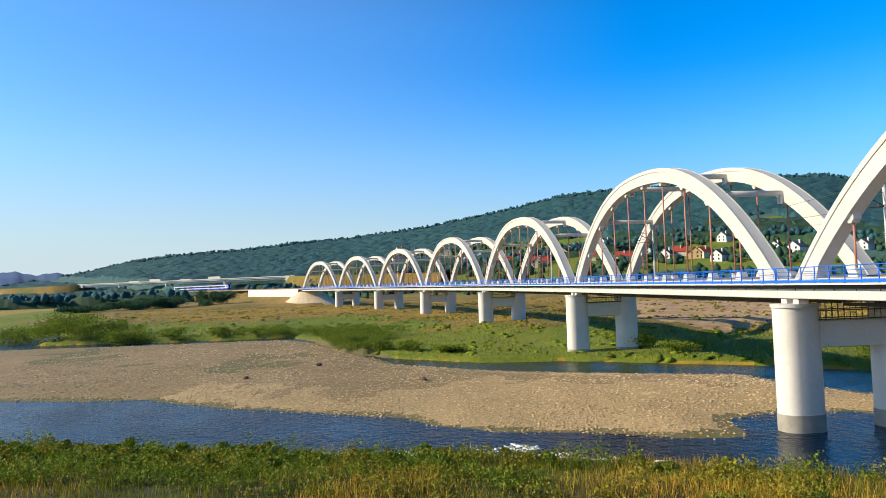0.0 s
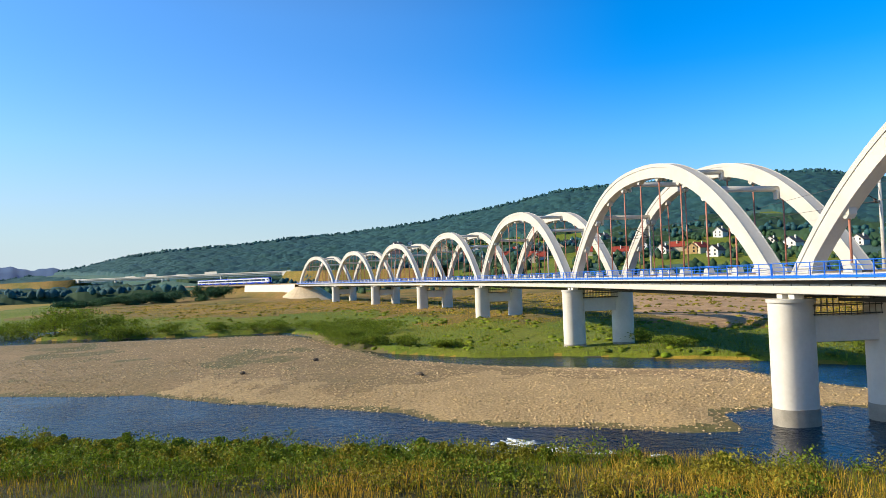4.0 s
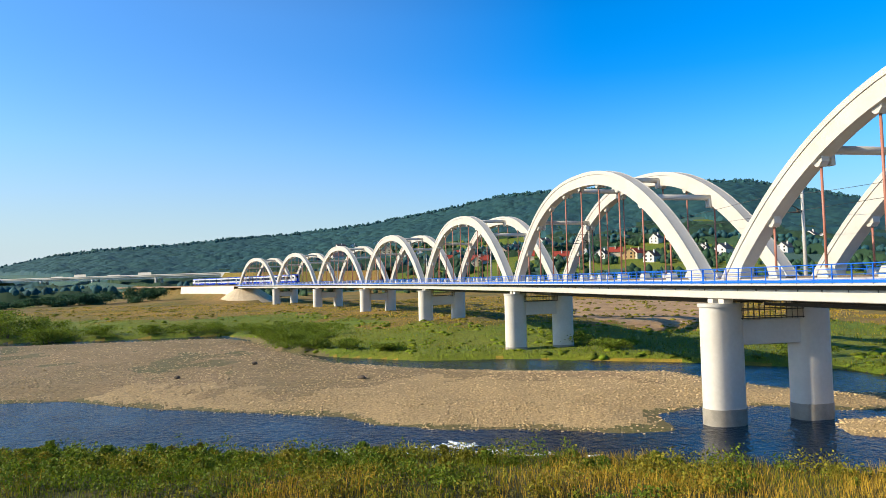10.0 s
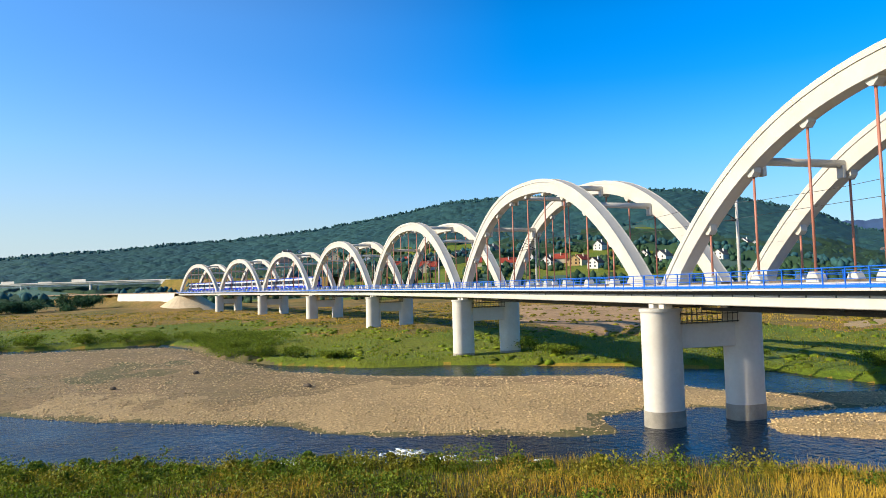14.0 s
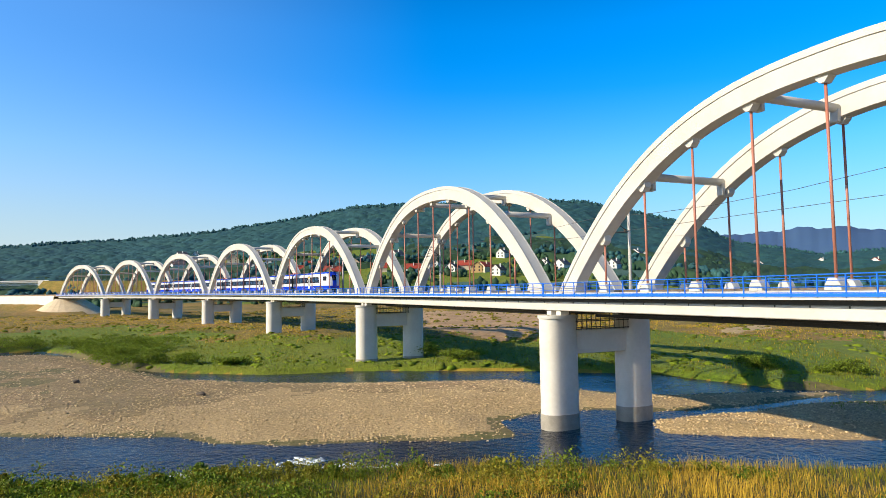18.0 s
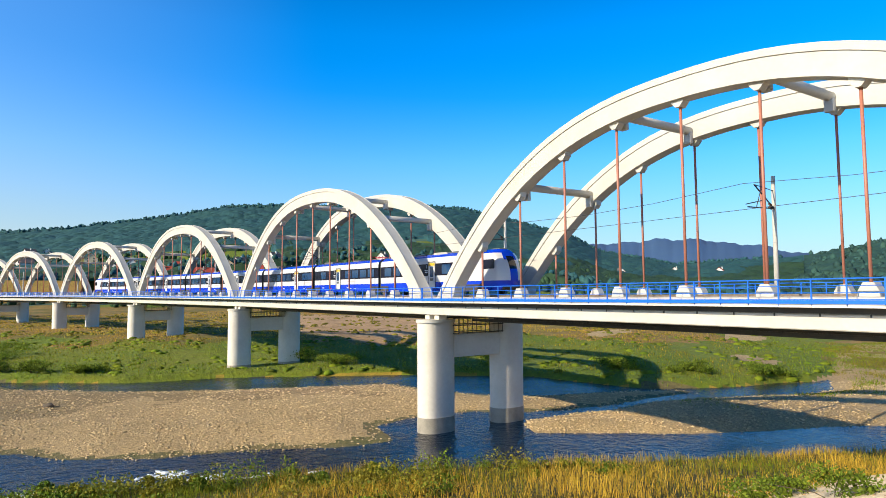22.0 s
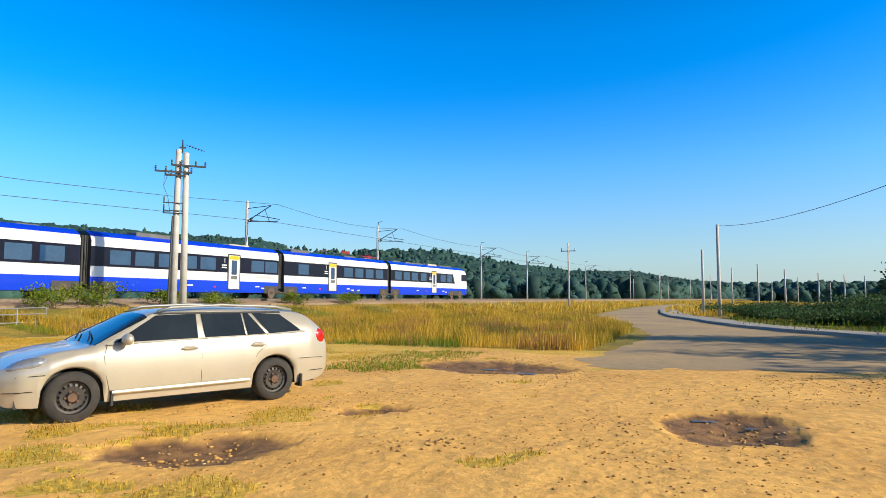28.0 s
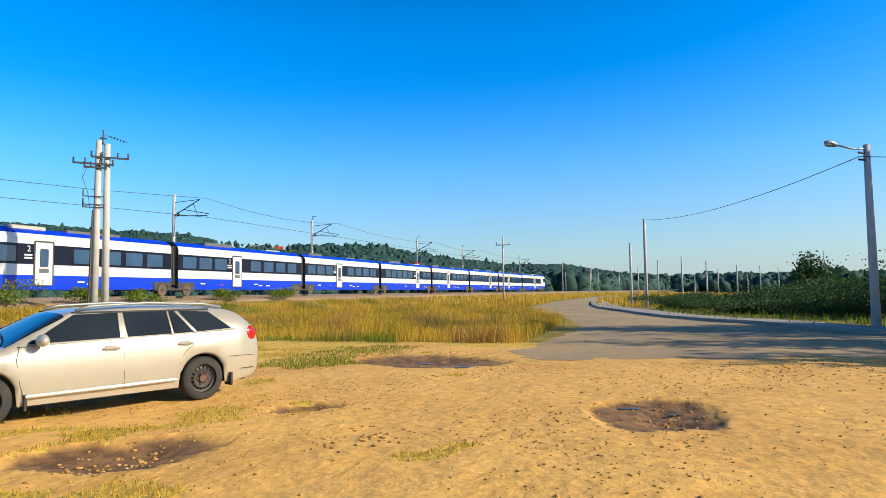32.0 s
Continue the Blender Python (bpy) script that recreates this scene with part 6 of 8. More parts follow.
def west_wall():
    w = thing("retaining_wall", "long pale concrete retaining wall at the bridge end", "retaining wall")
    bm = bmesh.new()
    prev = None
    s_end = FIRST - 7 * SPAN
    for k in range(15):
        s = s_end - 2 - k * 6.0
        p, q = line(s, -6.2), line(s, -6.9)
        top = deck_z(s) - 0.2
        row = [bm.verts.new((p[0], p[1], top)), bm.verts.new((p[0], p[1], top - 0.2)), bm.verts.new((q[0], q[1], -9.5 + 0.12 * k))]
        if prev:
            for j in range(2):
                bm.faces.new((prev[j], prev[j + 1], row[j + 1], row[j]))
        prev = row
    bmesh.ops.recalc_face_normals(bm, faces=bm.faces)
    part("wall_face", bm, M_CONC, w)
    # the conical slope round the bridge's end
    bm = bmesh.new()
    x, y, a = line(s_end, 0)
    tip = []
    n = 16
    for k in range(n + 1):
        t = math.pi * (k / n) - math.pi / 2
        c, s = math.cos(t), math.sin(t)
        tx, ty = x + math.cos(a) * c * 2 - math.sin(a) * s * 6.2, y + math.sin(a) * c * 2 + math.cos(a) * s * 6.2
        bx, by = x + math.cos(a) * c * 17 - math.sin(a) * s * 19, y + math.sin(a) * c * 17 + math.cos(a) * s * 19
        tip.append((bm.verts.new((tx, ty, deck_z(s_end) - 1.6)), bm.verts.new((bx, by, -9.0))))
    for (p, q), (r, t) in zip(tip, tip[1:]):
        bm.faces.new((p, q, t, r))
    bm.faces.new([p for p, _ in tip])
    bmesh.ops.recalc_face_normals(bm, faces=bm.faces)
    part("cone_slope", bm, M_STONE, w, "paved cone slope")


west_wall()


# ---- vegetation ----
RNG = np.random.default_rng(7)


def foliage(name, base, second, spread=0.35, rough=0.8, scale=0.4):
    m = material(name, base, rough, second, scale, spread=spread)
    n, l = m.node_tree.nodes, m.node_tree.links
    b = n["Principled BSDF"]
    glow, mix = n.new("ShaderNodeBsdfTranslucent"), n.new("ShaderNodeMixShader")
    mix.inputs[0].default_value = 0.35
    l.new(b.inputs["Base Color"].links[0].from_socket, glow.inputs["Color"])
    l.new(b.outputs[0], mix.inputs[1])
    l.new(glow.outputs[0], mix.inputs[2])
    l.new(mix.outputs[0], n["Material Output"].inputs["Surface"])
    return m


M_FOREST = foliage("forest_leaves", (0.032, 0.098, 0.052), (0.055, 0.130, 0.052), 0.35, scale=0.03)
M_BUSH = foliage("bush_leaves", (0.125, 0.205, 0.008), (0.19, 0.24, 0.012), 0.5)
M_DARKBUSH = foliage("dark_bush_leaves", (0.034, 0.088, 0.026), (0.055, 0.11, 0.026), 0.4)
M_GGRASS = foliage("green_grass", (0.145, 0.235, 0.003), (0.23, 0.27, 0.005), 0.45)
M_OGRASS = foliage("yellow_green_grass", (0.32, 0.26, 0.012), (0.19, 0.185, 0.010), 0.4)
M_YGRASS = foliage("golden_grass", (0.74, 0.46, 0.045), (0.52, 0.34, 0.03), 0.35)
M_RGRASS = foliage("rusty_dry_stalks", (0.30, 0.13, 0.06), (0.38, 0.20, 0.09), 0.35)
M_WEED = foliage("pale_green_weed_leaves", (0.21, 0.225, 0.012), (0.32, 0.27, 0.018), 0.45)
# both hill woods: leaf green shifted to blue to paint in the aerial haze
M_EAST_HAZE = foliage("east_woods_haze_tint", (0.030, 0.105, 0.105), (0.052, 0.135, 0.100), 0.3, scale=0.03)
M_FAR_HAZE = foliage("blue_green_woods", (0.026, 0.125, 0.160), (0.046, 0.160, 0.150), 0.25, scale=0.02)
M_FLOWER = material("yellow_flowers", (0.80, 0.55, 0.01), 0.7, (0.72, 0.48, 0.01), 8, spread=0.2)
M_BARK = material("bark", (0.10, 0.075, 0.05), 0.9, (0.14, 0.11, 0.08), 3, 0.5, 20)


def ico(level):
    bm = bmesh.new()
    bmesh.ops.create_icosphere(bm, subdivisions=level, radius=1.0)
    v = np.array([x.co[:] for x in bm.verts])
    f = np.array([[x.index for x in q.verts] for q in bm.faces])
    bm.free()
    return v, f


def lumps(places, sizes, level, rough, squash=(0.8, 1.2)):
    """Many uneven rounded lumps in one mesh: crowns, stones, foam."""
    v0, f0 = ico(level)
    n = len(places)
    kinds = 12
    shapes = []
    for k in range(kinds):
        d = np.ones(len(v0))
        for q in range(4):
            w = RNG.normal(size=3) * (1.6 + q * 1.3)
            d += rough * np.sin(v0 @ w + RNG.uniform(0, 6.3)) / (1 + 0.5 * q)
        d += rough * 0.8 * RNG.normal(size=len(v0))
        shapes.append(v0 * d[:, None])
    shapes = np.array(shapes)
    pick = RNG.integers(0, kinds, n)
    turn = RNG.uniform(0, 2 * math.pi, n)
    c, s = np.cos(turn)[:, None], np.sin(turn)[:, None]
    v = shapes[pick] * np.asarray(sizes)[:, None, :]
    x, y = v[..., 0] * c - v[..., 1] * s, v[..., 0] * s + v[..., 1] * c
    v = np.stack([x, y, v[..., 2]], -1) + np.asarray(places)[:, None, :]
    f = f0[None] + (np.arange(n) * len(v0))[:, None, None]
    return v.reshape(-1, 3), f.reshape(-1, 3)


def blades(px, py, pz, tall, wide, lean=0.35, up=2):
    """Grass: each blade a bent strip of a quad and a tip."""
    n = len(px)
    turn, dirn = RNG.uniform(0, 2 * math.pi, n), RNG.uniform(0, 2 * math.pi, n)
    bend = RNG.uniform(0.1, 1.0, n) * lean * tall
    wx, wy = np.cos(turn) * wide / 2, np.sin(turn) * wide / 2
    bx, by = np.cos(dirn) * bend, np.sin(dirn) * bend
    v = np.empty((n, 5, 3))
    v[:, 0] = np.stack([px - wx, py - wy, pz - 0.04], 1)
    v[:, 1] = np.stack([px + wx, py + wy, pz - 0.04], 1)
    v[:, 2] = np.stack([px + wx * 0.8 + bx * 0.35, py + wy * 0.8 + by * 0.35, pz + tall * 0.6], 1)
    v[:, 3] = np.stack([px - wx * 0.8 + bx * 0.35, py - wy * 0.8 + by * 0.35, pz + tall * 0.6], 1)
    v[:, 4] = np.stack([px + bx, py + by, pz + tall], 1)
    i = (np.arange(n) * 5)[:, None]
    f = np.concatenate([i + [0, 1, 2], i + [0, 2, 3], i + [3, 2, 4]])
    return v.reshape(-1, 3), f


def leaves(places, size, stretch=1.7):
    """Loose leaves, each a bent diamond, turned every way."""
    n = len(places)
    a = RNG.normal(size=(n, 3))
    a /= np.linalg.norm(a, axis=1)[:, None]
    b = np.cross(a, RNG.normal(size=(n, 3)))
    b /= np.linalg.norm(b, axis=1)[:, None]
    q = np.asarray(size)[:, None] if np.ndim(size) else size
    places = np.asarray(places)
    v = np.stack([places - a * q * stretch / 2, places + b * q / 2, places + a * q * stretch / 2, places - b * q / 2], 1)
    i = (np.arange(n) * 4)[:, None]
    return v.reshape(-1, 3), i + [0, 1, 2, 3]


def stuff(name, vf, mat, label, category, smooth_=False):
    return tagged(new(name, raw(name, vf[0], vf[1], mat, smooth_)), label, category, kind="stuff")


def bearings(az, r):
    a = np.radians(az)
    return -np.sin(a) * r, np.cos(a) * r


def forest():
    n = 11000
    az = RNG.uniform(-112, 26, n)
    start = np.interp(az, [-180, -100, -80, -40, 0, 30, 50, 60, 90, 100, 120, 180], [300, 330, 265, 225, 235, 320, 560, 620, 560, 470, 520, 300])
    rr = np.interp(az, [q[0] for q in RIDGE], [q[2] for q in RIDGE])
    r = start + np.minimum(190, rr * 1.02 - start) * RNG.uniform(0, 1, n) ** 0.9
    x, y = bearings(az, r)
    off, s = near_line(x, y)
    z = land(x, y)
    keep = ~((np.abs(off) < 16) & (s < 500)) & ~((az > 50) & (az < 92) & (wave(x, y, 90, 5.0) > 0.35) & (r < 900)) & ~((az > 14) & (az < 17) & (r < 600))
    x, y, z, r, az = x[keep], y[keep], z[keep], r[keep], az[keep]
    m = len(x)
    h = RNG.uniform(2.2, 5.6, m) ** 1.05 * np.interp(r, [200, 700, 900, 1600], [0.85, 0.95, 0.75, 0.75])
    w = h * RNG.uniform(0.75, 1.1, m)
    v, f = lumps(np.stack([x, y, z + h * 0.75], 1), np.stack([w, w, h], 1), 2, 0.2)
    stuff("forest", (v, f), M_EAST_HAZE, "dense broadleaf forest on the hillsides, its leaves tinted haze blue", "forest")
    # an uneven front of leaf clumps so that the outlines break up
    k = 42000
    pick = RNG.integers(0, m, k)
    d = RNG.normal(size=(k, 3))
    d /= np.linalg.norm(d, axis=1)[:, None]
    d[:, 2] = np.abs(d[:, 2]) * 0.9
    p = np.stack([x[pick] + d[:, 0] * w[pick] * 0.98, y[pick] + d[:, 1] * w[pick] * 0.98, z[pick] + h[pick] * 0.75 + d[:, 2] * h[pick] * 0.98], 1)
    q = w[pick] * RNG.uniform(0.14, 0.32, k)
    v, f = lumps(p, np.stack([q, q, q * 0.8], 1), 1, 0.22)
    stuff("forest_canopy", (v, f), M_EAST_HAZE, "uneven leafy crowns of the forest", "forest")
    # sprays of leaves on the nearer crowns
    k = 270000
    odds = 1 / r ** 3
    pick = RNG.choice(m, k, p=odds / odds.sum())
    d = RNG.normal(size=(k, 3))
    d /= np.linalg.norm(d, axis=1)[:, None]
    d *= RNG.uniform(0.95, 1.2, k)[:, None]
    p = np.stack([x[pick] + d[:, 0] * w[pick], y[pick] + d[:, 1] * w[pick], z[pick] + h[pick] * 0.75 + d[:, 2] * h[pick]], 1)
    stuff("forest_sprays", leaves(p, RNG.uniform(0.35, 0.9, k) * (0.5 + r[pick] / 500)), M_EAST_HAZE, "leafy sprays of the nearer forest edge", "forest")


forest()


def crown_tops(x, y, cell):
    """Height of a closed canopy of domed crowns on a jittered lattice."""
    best = np.full(x.shape, -9.0)
    i0, j0 = np.floor(x / cell), np.floor(y / cell)
    for di in (-1, 0, 1):
        for dj in (-1, 0, 1):
            i, j = i0 + di, j0 + dj
            a = np.mod(np.sin(i * 127.1 + j * 311.7) * 43758.5453, 1.0)
            b = np.mod(np.sin(i * 269.5 + j * 183.3) * 24634.6345, 1.0)
            c = np.mod(np.sin(i * 419.2 + j * 371.9) * 31415.9265, 1.0)
            d2 = (x - (i + a) * cell) ** 2 + (y - (j + b) * cell) ** 2
            best = np.maximum(best, 2.5 * c + 1.6 * (c > 0.92) - d2 * 1.9 / cell ** 2)
    return best


def canopy(name, az, start, rows, cell, mats, label):
    """A closed canopy over a hillside from a front line up to its ridge."""
    u = np.linspace(0, 1, rows)
    rr = np.interp(az, [q[0] for q in RIDGE], [q[2] for q in RIDGE]) * 1.02
    r = start[None, :] + (rr - start)[None, :] * u[:, None]
    turn = np.broadcast_to(az, r.shape)
    x, y = bearings(turn, r)
    z = land(x, y)
    off = near_line(x.ravel(), y.ravel())[0].reshape(x.shape)
    village = ((turn > 50) & (turn < 92) & (wave(x, y, 90, 5.0) > 0.35) & (r < 900)) | ((turn > -64.5) & (turn < -54.5) & (r > 670) & (wave(x, y, 55, 3.0) > -0.25))
    bare = (np.abs(off) < 22) | village | (u[:, None] < 0.004)
    top = z + 3.6 + crown_tops(x, y, cell) + 0.45 * wave(x, y, 1.9, 3.0)
    z = np.where(bare, z - 2.0, top)
    n = len(az)
    i, j = np.meshgrid(np.arange(rows - 1), np.arange(n - 1), indexing="ij")
    a = (i * n + j).ravel()
    v = np.stack([x.ravel(), y.ravel(), z.ravel()], 1)
    f = np.stack([a, a + 1, a + n + 1, a + n], 1)
    # farther faces take the first material, on the far hill the haze tinted one
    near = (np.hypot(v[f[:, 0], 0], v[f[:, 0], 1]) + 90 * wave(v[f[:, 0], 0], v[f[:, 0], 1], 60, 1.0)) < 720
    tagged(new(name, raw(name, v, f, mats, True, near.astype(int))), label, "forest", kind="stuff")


def hill_canopy():
    """The woods on the hills, and single trees round the village."""
    az = np.arange(25.5, 124, 0.085)
    canopy("far_forest", az, np.interp(az, [25, 30, 50, 60, 90, 100, 120, 124], [300, 320, 560, 620, 560, 470, 520, 500]), 165, 8.5, [M_FAR_HAZE, M_FOREST], "closed woods on the far hillside, green tinted with haze blue")
    az = np.arange(-112, 25.6, 0.14)
    canopy("east_forest", az, np.interp(az, [-112, -100, -80, -40, 0, 26], [450, 450, 390, 350, 360, 420]), 150, 6.0, [M_EAST_HAZE, M_EAST_HAZE], "dense closed woods on the eastern hillside, green tinted with haze blue")
    # crowns that rise over the rest, and trees and hedges between the village houses
    k = 1600
    az = RNG.uniform(27, 122, k)
    start = np.interp(az, [25, 30, 50, 60, 90, 100, 120, 124], [300, 320, 560, 620, 560, 470, 520, 500])
    rr = np.interp(az, [q[0] for q in RIDGE], [q[2] for q in RIDGE])
    r = start + (rr * 1.005 - start) * np.where(RNG.uniform(0, 1, k) < 0.75, RNG.uniform(0.93, 1.0, k), RNG.uniform(0, 0.06, k))
    x, y = bearings(az, r)
    keep = np.abs(near_line(x, y)[0]) > 24
    x, y = x[keep], y[keep]
    w = RNG.uniform(1.8, 3.4, len(x))
    stuff("tall_crowns", lumps(np.stack([x, y, land(x, y) + 5.5 + crown_tops(x, y, 8.5) * 0.6], 1), np.stack([w, w, w * 1.1], 1), 1, 0.18), M_FAR_HAZE, "single taller crowns of the far woods", "forest", True)
    k = 1500
    az = RNG.uniform(-112, 25, k)
    start = np.interp(az, [-112, -100, -80, -40, 0, 26], [450, 450, 390, 350, 360, 420])
    rr = np.interp(az, [q[0] for q in RIDGE], [q[2] for q in RIDGE])
    r = start + (rr * 1.01 - start) * RNG.uniform(0, 1, k) ** 0.6
    x, y = bearings(az, r)
    keep = np.abs(near_line(x, y)[0]) > 26
    x, y = x[keep], y[keep]
    w = RNG.uniform(1.5, 3.0, len(x))
    stuff("tall_crowns", lumps(np.stack([x, y, land(x, y) + 4.6 + crown_tops(x, y, 6.0) * 0.7], 1), np.stack([w, w, w * RNG.uniform(0.9, 1.7, len(x))], 1), 1, 0.2), M_EAST_HAZE, "single taller crowns of the eastern woods", "forest", True)
    k = 5200
    az = RNG.uniform(40, 96, k)
    start = np.interp(az, [40, 60, 90, 96], [330, 345, 430, 430])
    r = start + RNG.uniform(0, 1, k) ** 0.8 * 420
    x, y = bearings(az, r)
    keep = (np.abs(near_line(x, y)[0]) > 20) & (wave(x, y, 34, 7.0) + 0.6 * wave(x, y, 11, 2.0) > 0.05)
    x, y = x[keep], y[keep]
    w = RNG.uniform(1.1, 3.0, len(x))
    stuff("village_trees", lumps(np.stack([x, y, land(x, y) + w * 0.8], 1), np.stack([w, w, w * 1.25], 1), 1, 0.2), M_FOREST, "garden trees and hedges between the village houses", "trees", True)


hill_canopy()


def shrub(name, x, y, wide, tall, mat, label, category="bush", count=700, leaf=0.12, trunk=True):
    """A bush or small tree: stems, and a crown of many loose leaves in uneven clumps."""
    z = zat(x, y)
    t = thing(name, label, category, pose(x, y, z))
    knots = RNG.normal(size=(9, 3)) * np.array([wide * 0.30, wide * 0.30, tall * 0.2]) + np.array([0, 0, tall * 0.55])
    bm = bmesh.new()
    for k in knots[:5]:
        pipe(bm, [(0, 0, -0.2), (k[0] * 0.3, k[1] * 0.3, k[2] * 0.4), tuple(k)], 0.015 * tall, 5)
    part("stem", bm, M_BARK, t, "brown branching stems")
    pick = RNG.integers(0, len(knots), count)
    p = knots[pick] + RNG.normal(size=(count, 3)) * np.array([wide * 0.15, wide * 0.15, tall * 0.15])
    p[:, 2] = np.clip(np.abs(p[:, 2]), 0.02, tall * 1.05)
    v, f = leaves(p, RNG.uniform(0.7, 1.4, count) * leaf)
    ob = new("crown", raw("crown", v, f, mat))
    ob.parent = t
    return t


# dark bushes and young trees beyond the access road, and single bushes in the meadow
def roadside():
    for bearing, dist, wide, tall in ((-93.2, 66, 5, 1.0), (-94.6, 64, 6, 1.1), (-95.8, 60, 6, 1.1), (-97.6, 58, 6, 1.15), (-99.5, 56, 6, 1.3), (-101.3, 57, 6, 1.5), (-103.2, 54, 6, 2.0), (-105.2, 50, 6, 2.0),
                                      (-107.2, 44, 6, 1.9), (-109.5, 40, 6, 2.2), (-112, 40, 6, 3.2), (-115, 40, 6, 3.5), (-99.8, 44, 4, 0.9), (-102.3, 43, 4, 1.0), (-105.5, 41, 4, 1.1), (-97.0, 47, 4, 0.9), (-95.2, 52, 4, 0.8), (-108, 38, 4, 1.2)):
        x, y = on_bearing(bearing, dist)
        shrub("roadside_bush", x, y, wide, tall, M_DARKBUSH, "dense dark green bush beside the road", count=3600, leaf=0.085)
    # tall trees by the road behind the viewer's shoulder, which shade the road
    for x, y, w, h in ((19.5, -17.5, 4.0, 8.5), (23.5, -20.0, 4.5, 9.5), (16.5, -19.5, 4.0, 8.0), (27.0, -24.0, 4.5, 10.5), (26.4, -15.6, 3.4, 9.0)):
        shrub("roadside_tree", x, y, w, h, M_DARKBUSH, "tall leafy tree beside the road", "tree", 2600, 0.22)
    x, y = on_bearing(-103.6, 62)
    shrub("young_tree", x, y, 2.6, 4.4, M_DARKBUSH, "slender young tree above the dark bushes", "tree", 4200, 0.13)
    for x, y, w, h in ((24, 31.5, 2.2, 1.3), (26.5, 32.2, 2.6, 1.4), (31, 31, 1.6, 1.0), (36, 31.5, 1.8, 1.0), (44, 30.5, 1.5, 1.0), (52, 30, 2.0, 1.1), (16.5, 32, 1.5, 0.9), (10.2, 29.3, 1.2, 0.8), (9.6, 28.2, 1.4, 0.9)):
        shrub("meadow_bush", x, y, w, h, M_BUSH, "green bush in dry meadow grass", count=1300, leaf=0.075)
    for x, y, w, h in ((-1.6, 31.6, 1.7, 1.0), (-2.7, 32.0, 1.5, 0.85), (-4.4, 26.5, 1.2, 0.9), (-12.5, 27.5, 2.2, 1.2), (-14.5, 25.5, 2.0, 1.0), (-9.2, 29.5, 1.2, 0.7), (-16, 30, 1.6, 0.9)):
        shrub("slope_bush", x, y, w, h, M_BUSH, "bright green bush on the paved slope", count=1300, leaf=0.085)
    # grown-over banks of the river
    spots = [(-164, -62, 9, 4.5), (-170, -72, 12, 6), (-175, -82, 13, 6.5), (-182, -92, 13, 6), (-190, -100, 12, 5), (-178, -70, 8, 4), (-166, -50, 6, 2.2), (-167, -40, 6, 2.0), (-167, -31, 6, 2.2), (-166, -24, 6, 2.5),
             (-158, -16, 6, 2.2), (-150, -11, 6, 2.8), (-141, -9, 6, 2.6), (-131, -6, 6, 2.4), (-125, -3.5, 6, 2.6), (-118, 0, 5, 2.2), (-112, 5, 4, 1.6), (-108, 12, 4, 1.2), (-135, 2, 7, 2.5), (-146, -2, 6, 2.2), (-154, -5, 6, 2.0),
             (-103, 42, 6, 1.8), (-96, 46, 5, 1.5), (-78, 66, 4, 1.2), (-64, 76, 5, 1.6), (-55, 82, 4, 1.4), (-48, 90, 4, 1.6)]
    for x, y, w, h in spots:
        shrub("river_bush", x, y, w, h, M_BUSH, "leafy green bush on the river bank", count=3200, leaf=0.15 if h < 4 else 0.24)
    # trees below the road bridge in the west
    for bearing, dist, w, h in ((110.6, 380, 12, 4.5), (109.3, 390, 13, 5), (108.3, 395, 12, 5.5), (106.9, 400, 13, 7), (104.4, 395, 12, 8), (103.3, 400, 10, 7), (112, 380, 10, 4), (114, 360, 10, 4)):
        x, y = on_bearing(bearing, dist)
        shrub("riverside_tree", x, y, w, h, M_FOREST, "dark green round tree below the road bridge", "tree", 3000, 0.5)


roadside()


def grass_field(name, cx, cy, keep, tall, wide, mat, label, lean=0.35):
    m = keep(cx, cy)
    x, y = cx[m], cy[m]
    z = land(x, y)
    t = RNG.uniform(tall[0], tall[1], len(x)) * (0.78 + 0.4 * wave(x, y, 1.9, 6.0))
    stuff(name, blades(x, y, z, t, RNG.uniform(0.7, 1.3, len(x)) * wide, lean), mat, label, "grass")


def scatter(n, x0, x1, y0, y1):
    return RNG.uniform(x0, x1, n), RNG.uniform(y0, y1, n)


def crest_at(y):
    return np.interp(y, [c[0] for c in CREST], [c[1] for c in CREST])


def on_road(x, y):
    return inside_by(x, y, ROAD_L + ROAD_R[::-1]) > -0.5


def meadow(x, y):
    off, s = near_line(x, y)
    edge = 9.5 + 1.2 * wave(x, y, 3, 2) - 0.2 * np.maximum(x - 8, 0)
    return (x > crest_at(y) + 0.4) & ((y > edge) | (x > 17.5)) & ~on_road(x, y) & (np.abs(off) > 6.2) & (y < 90) & (hole(x, y) < 0.05)


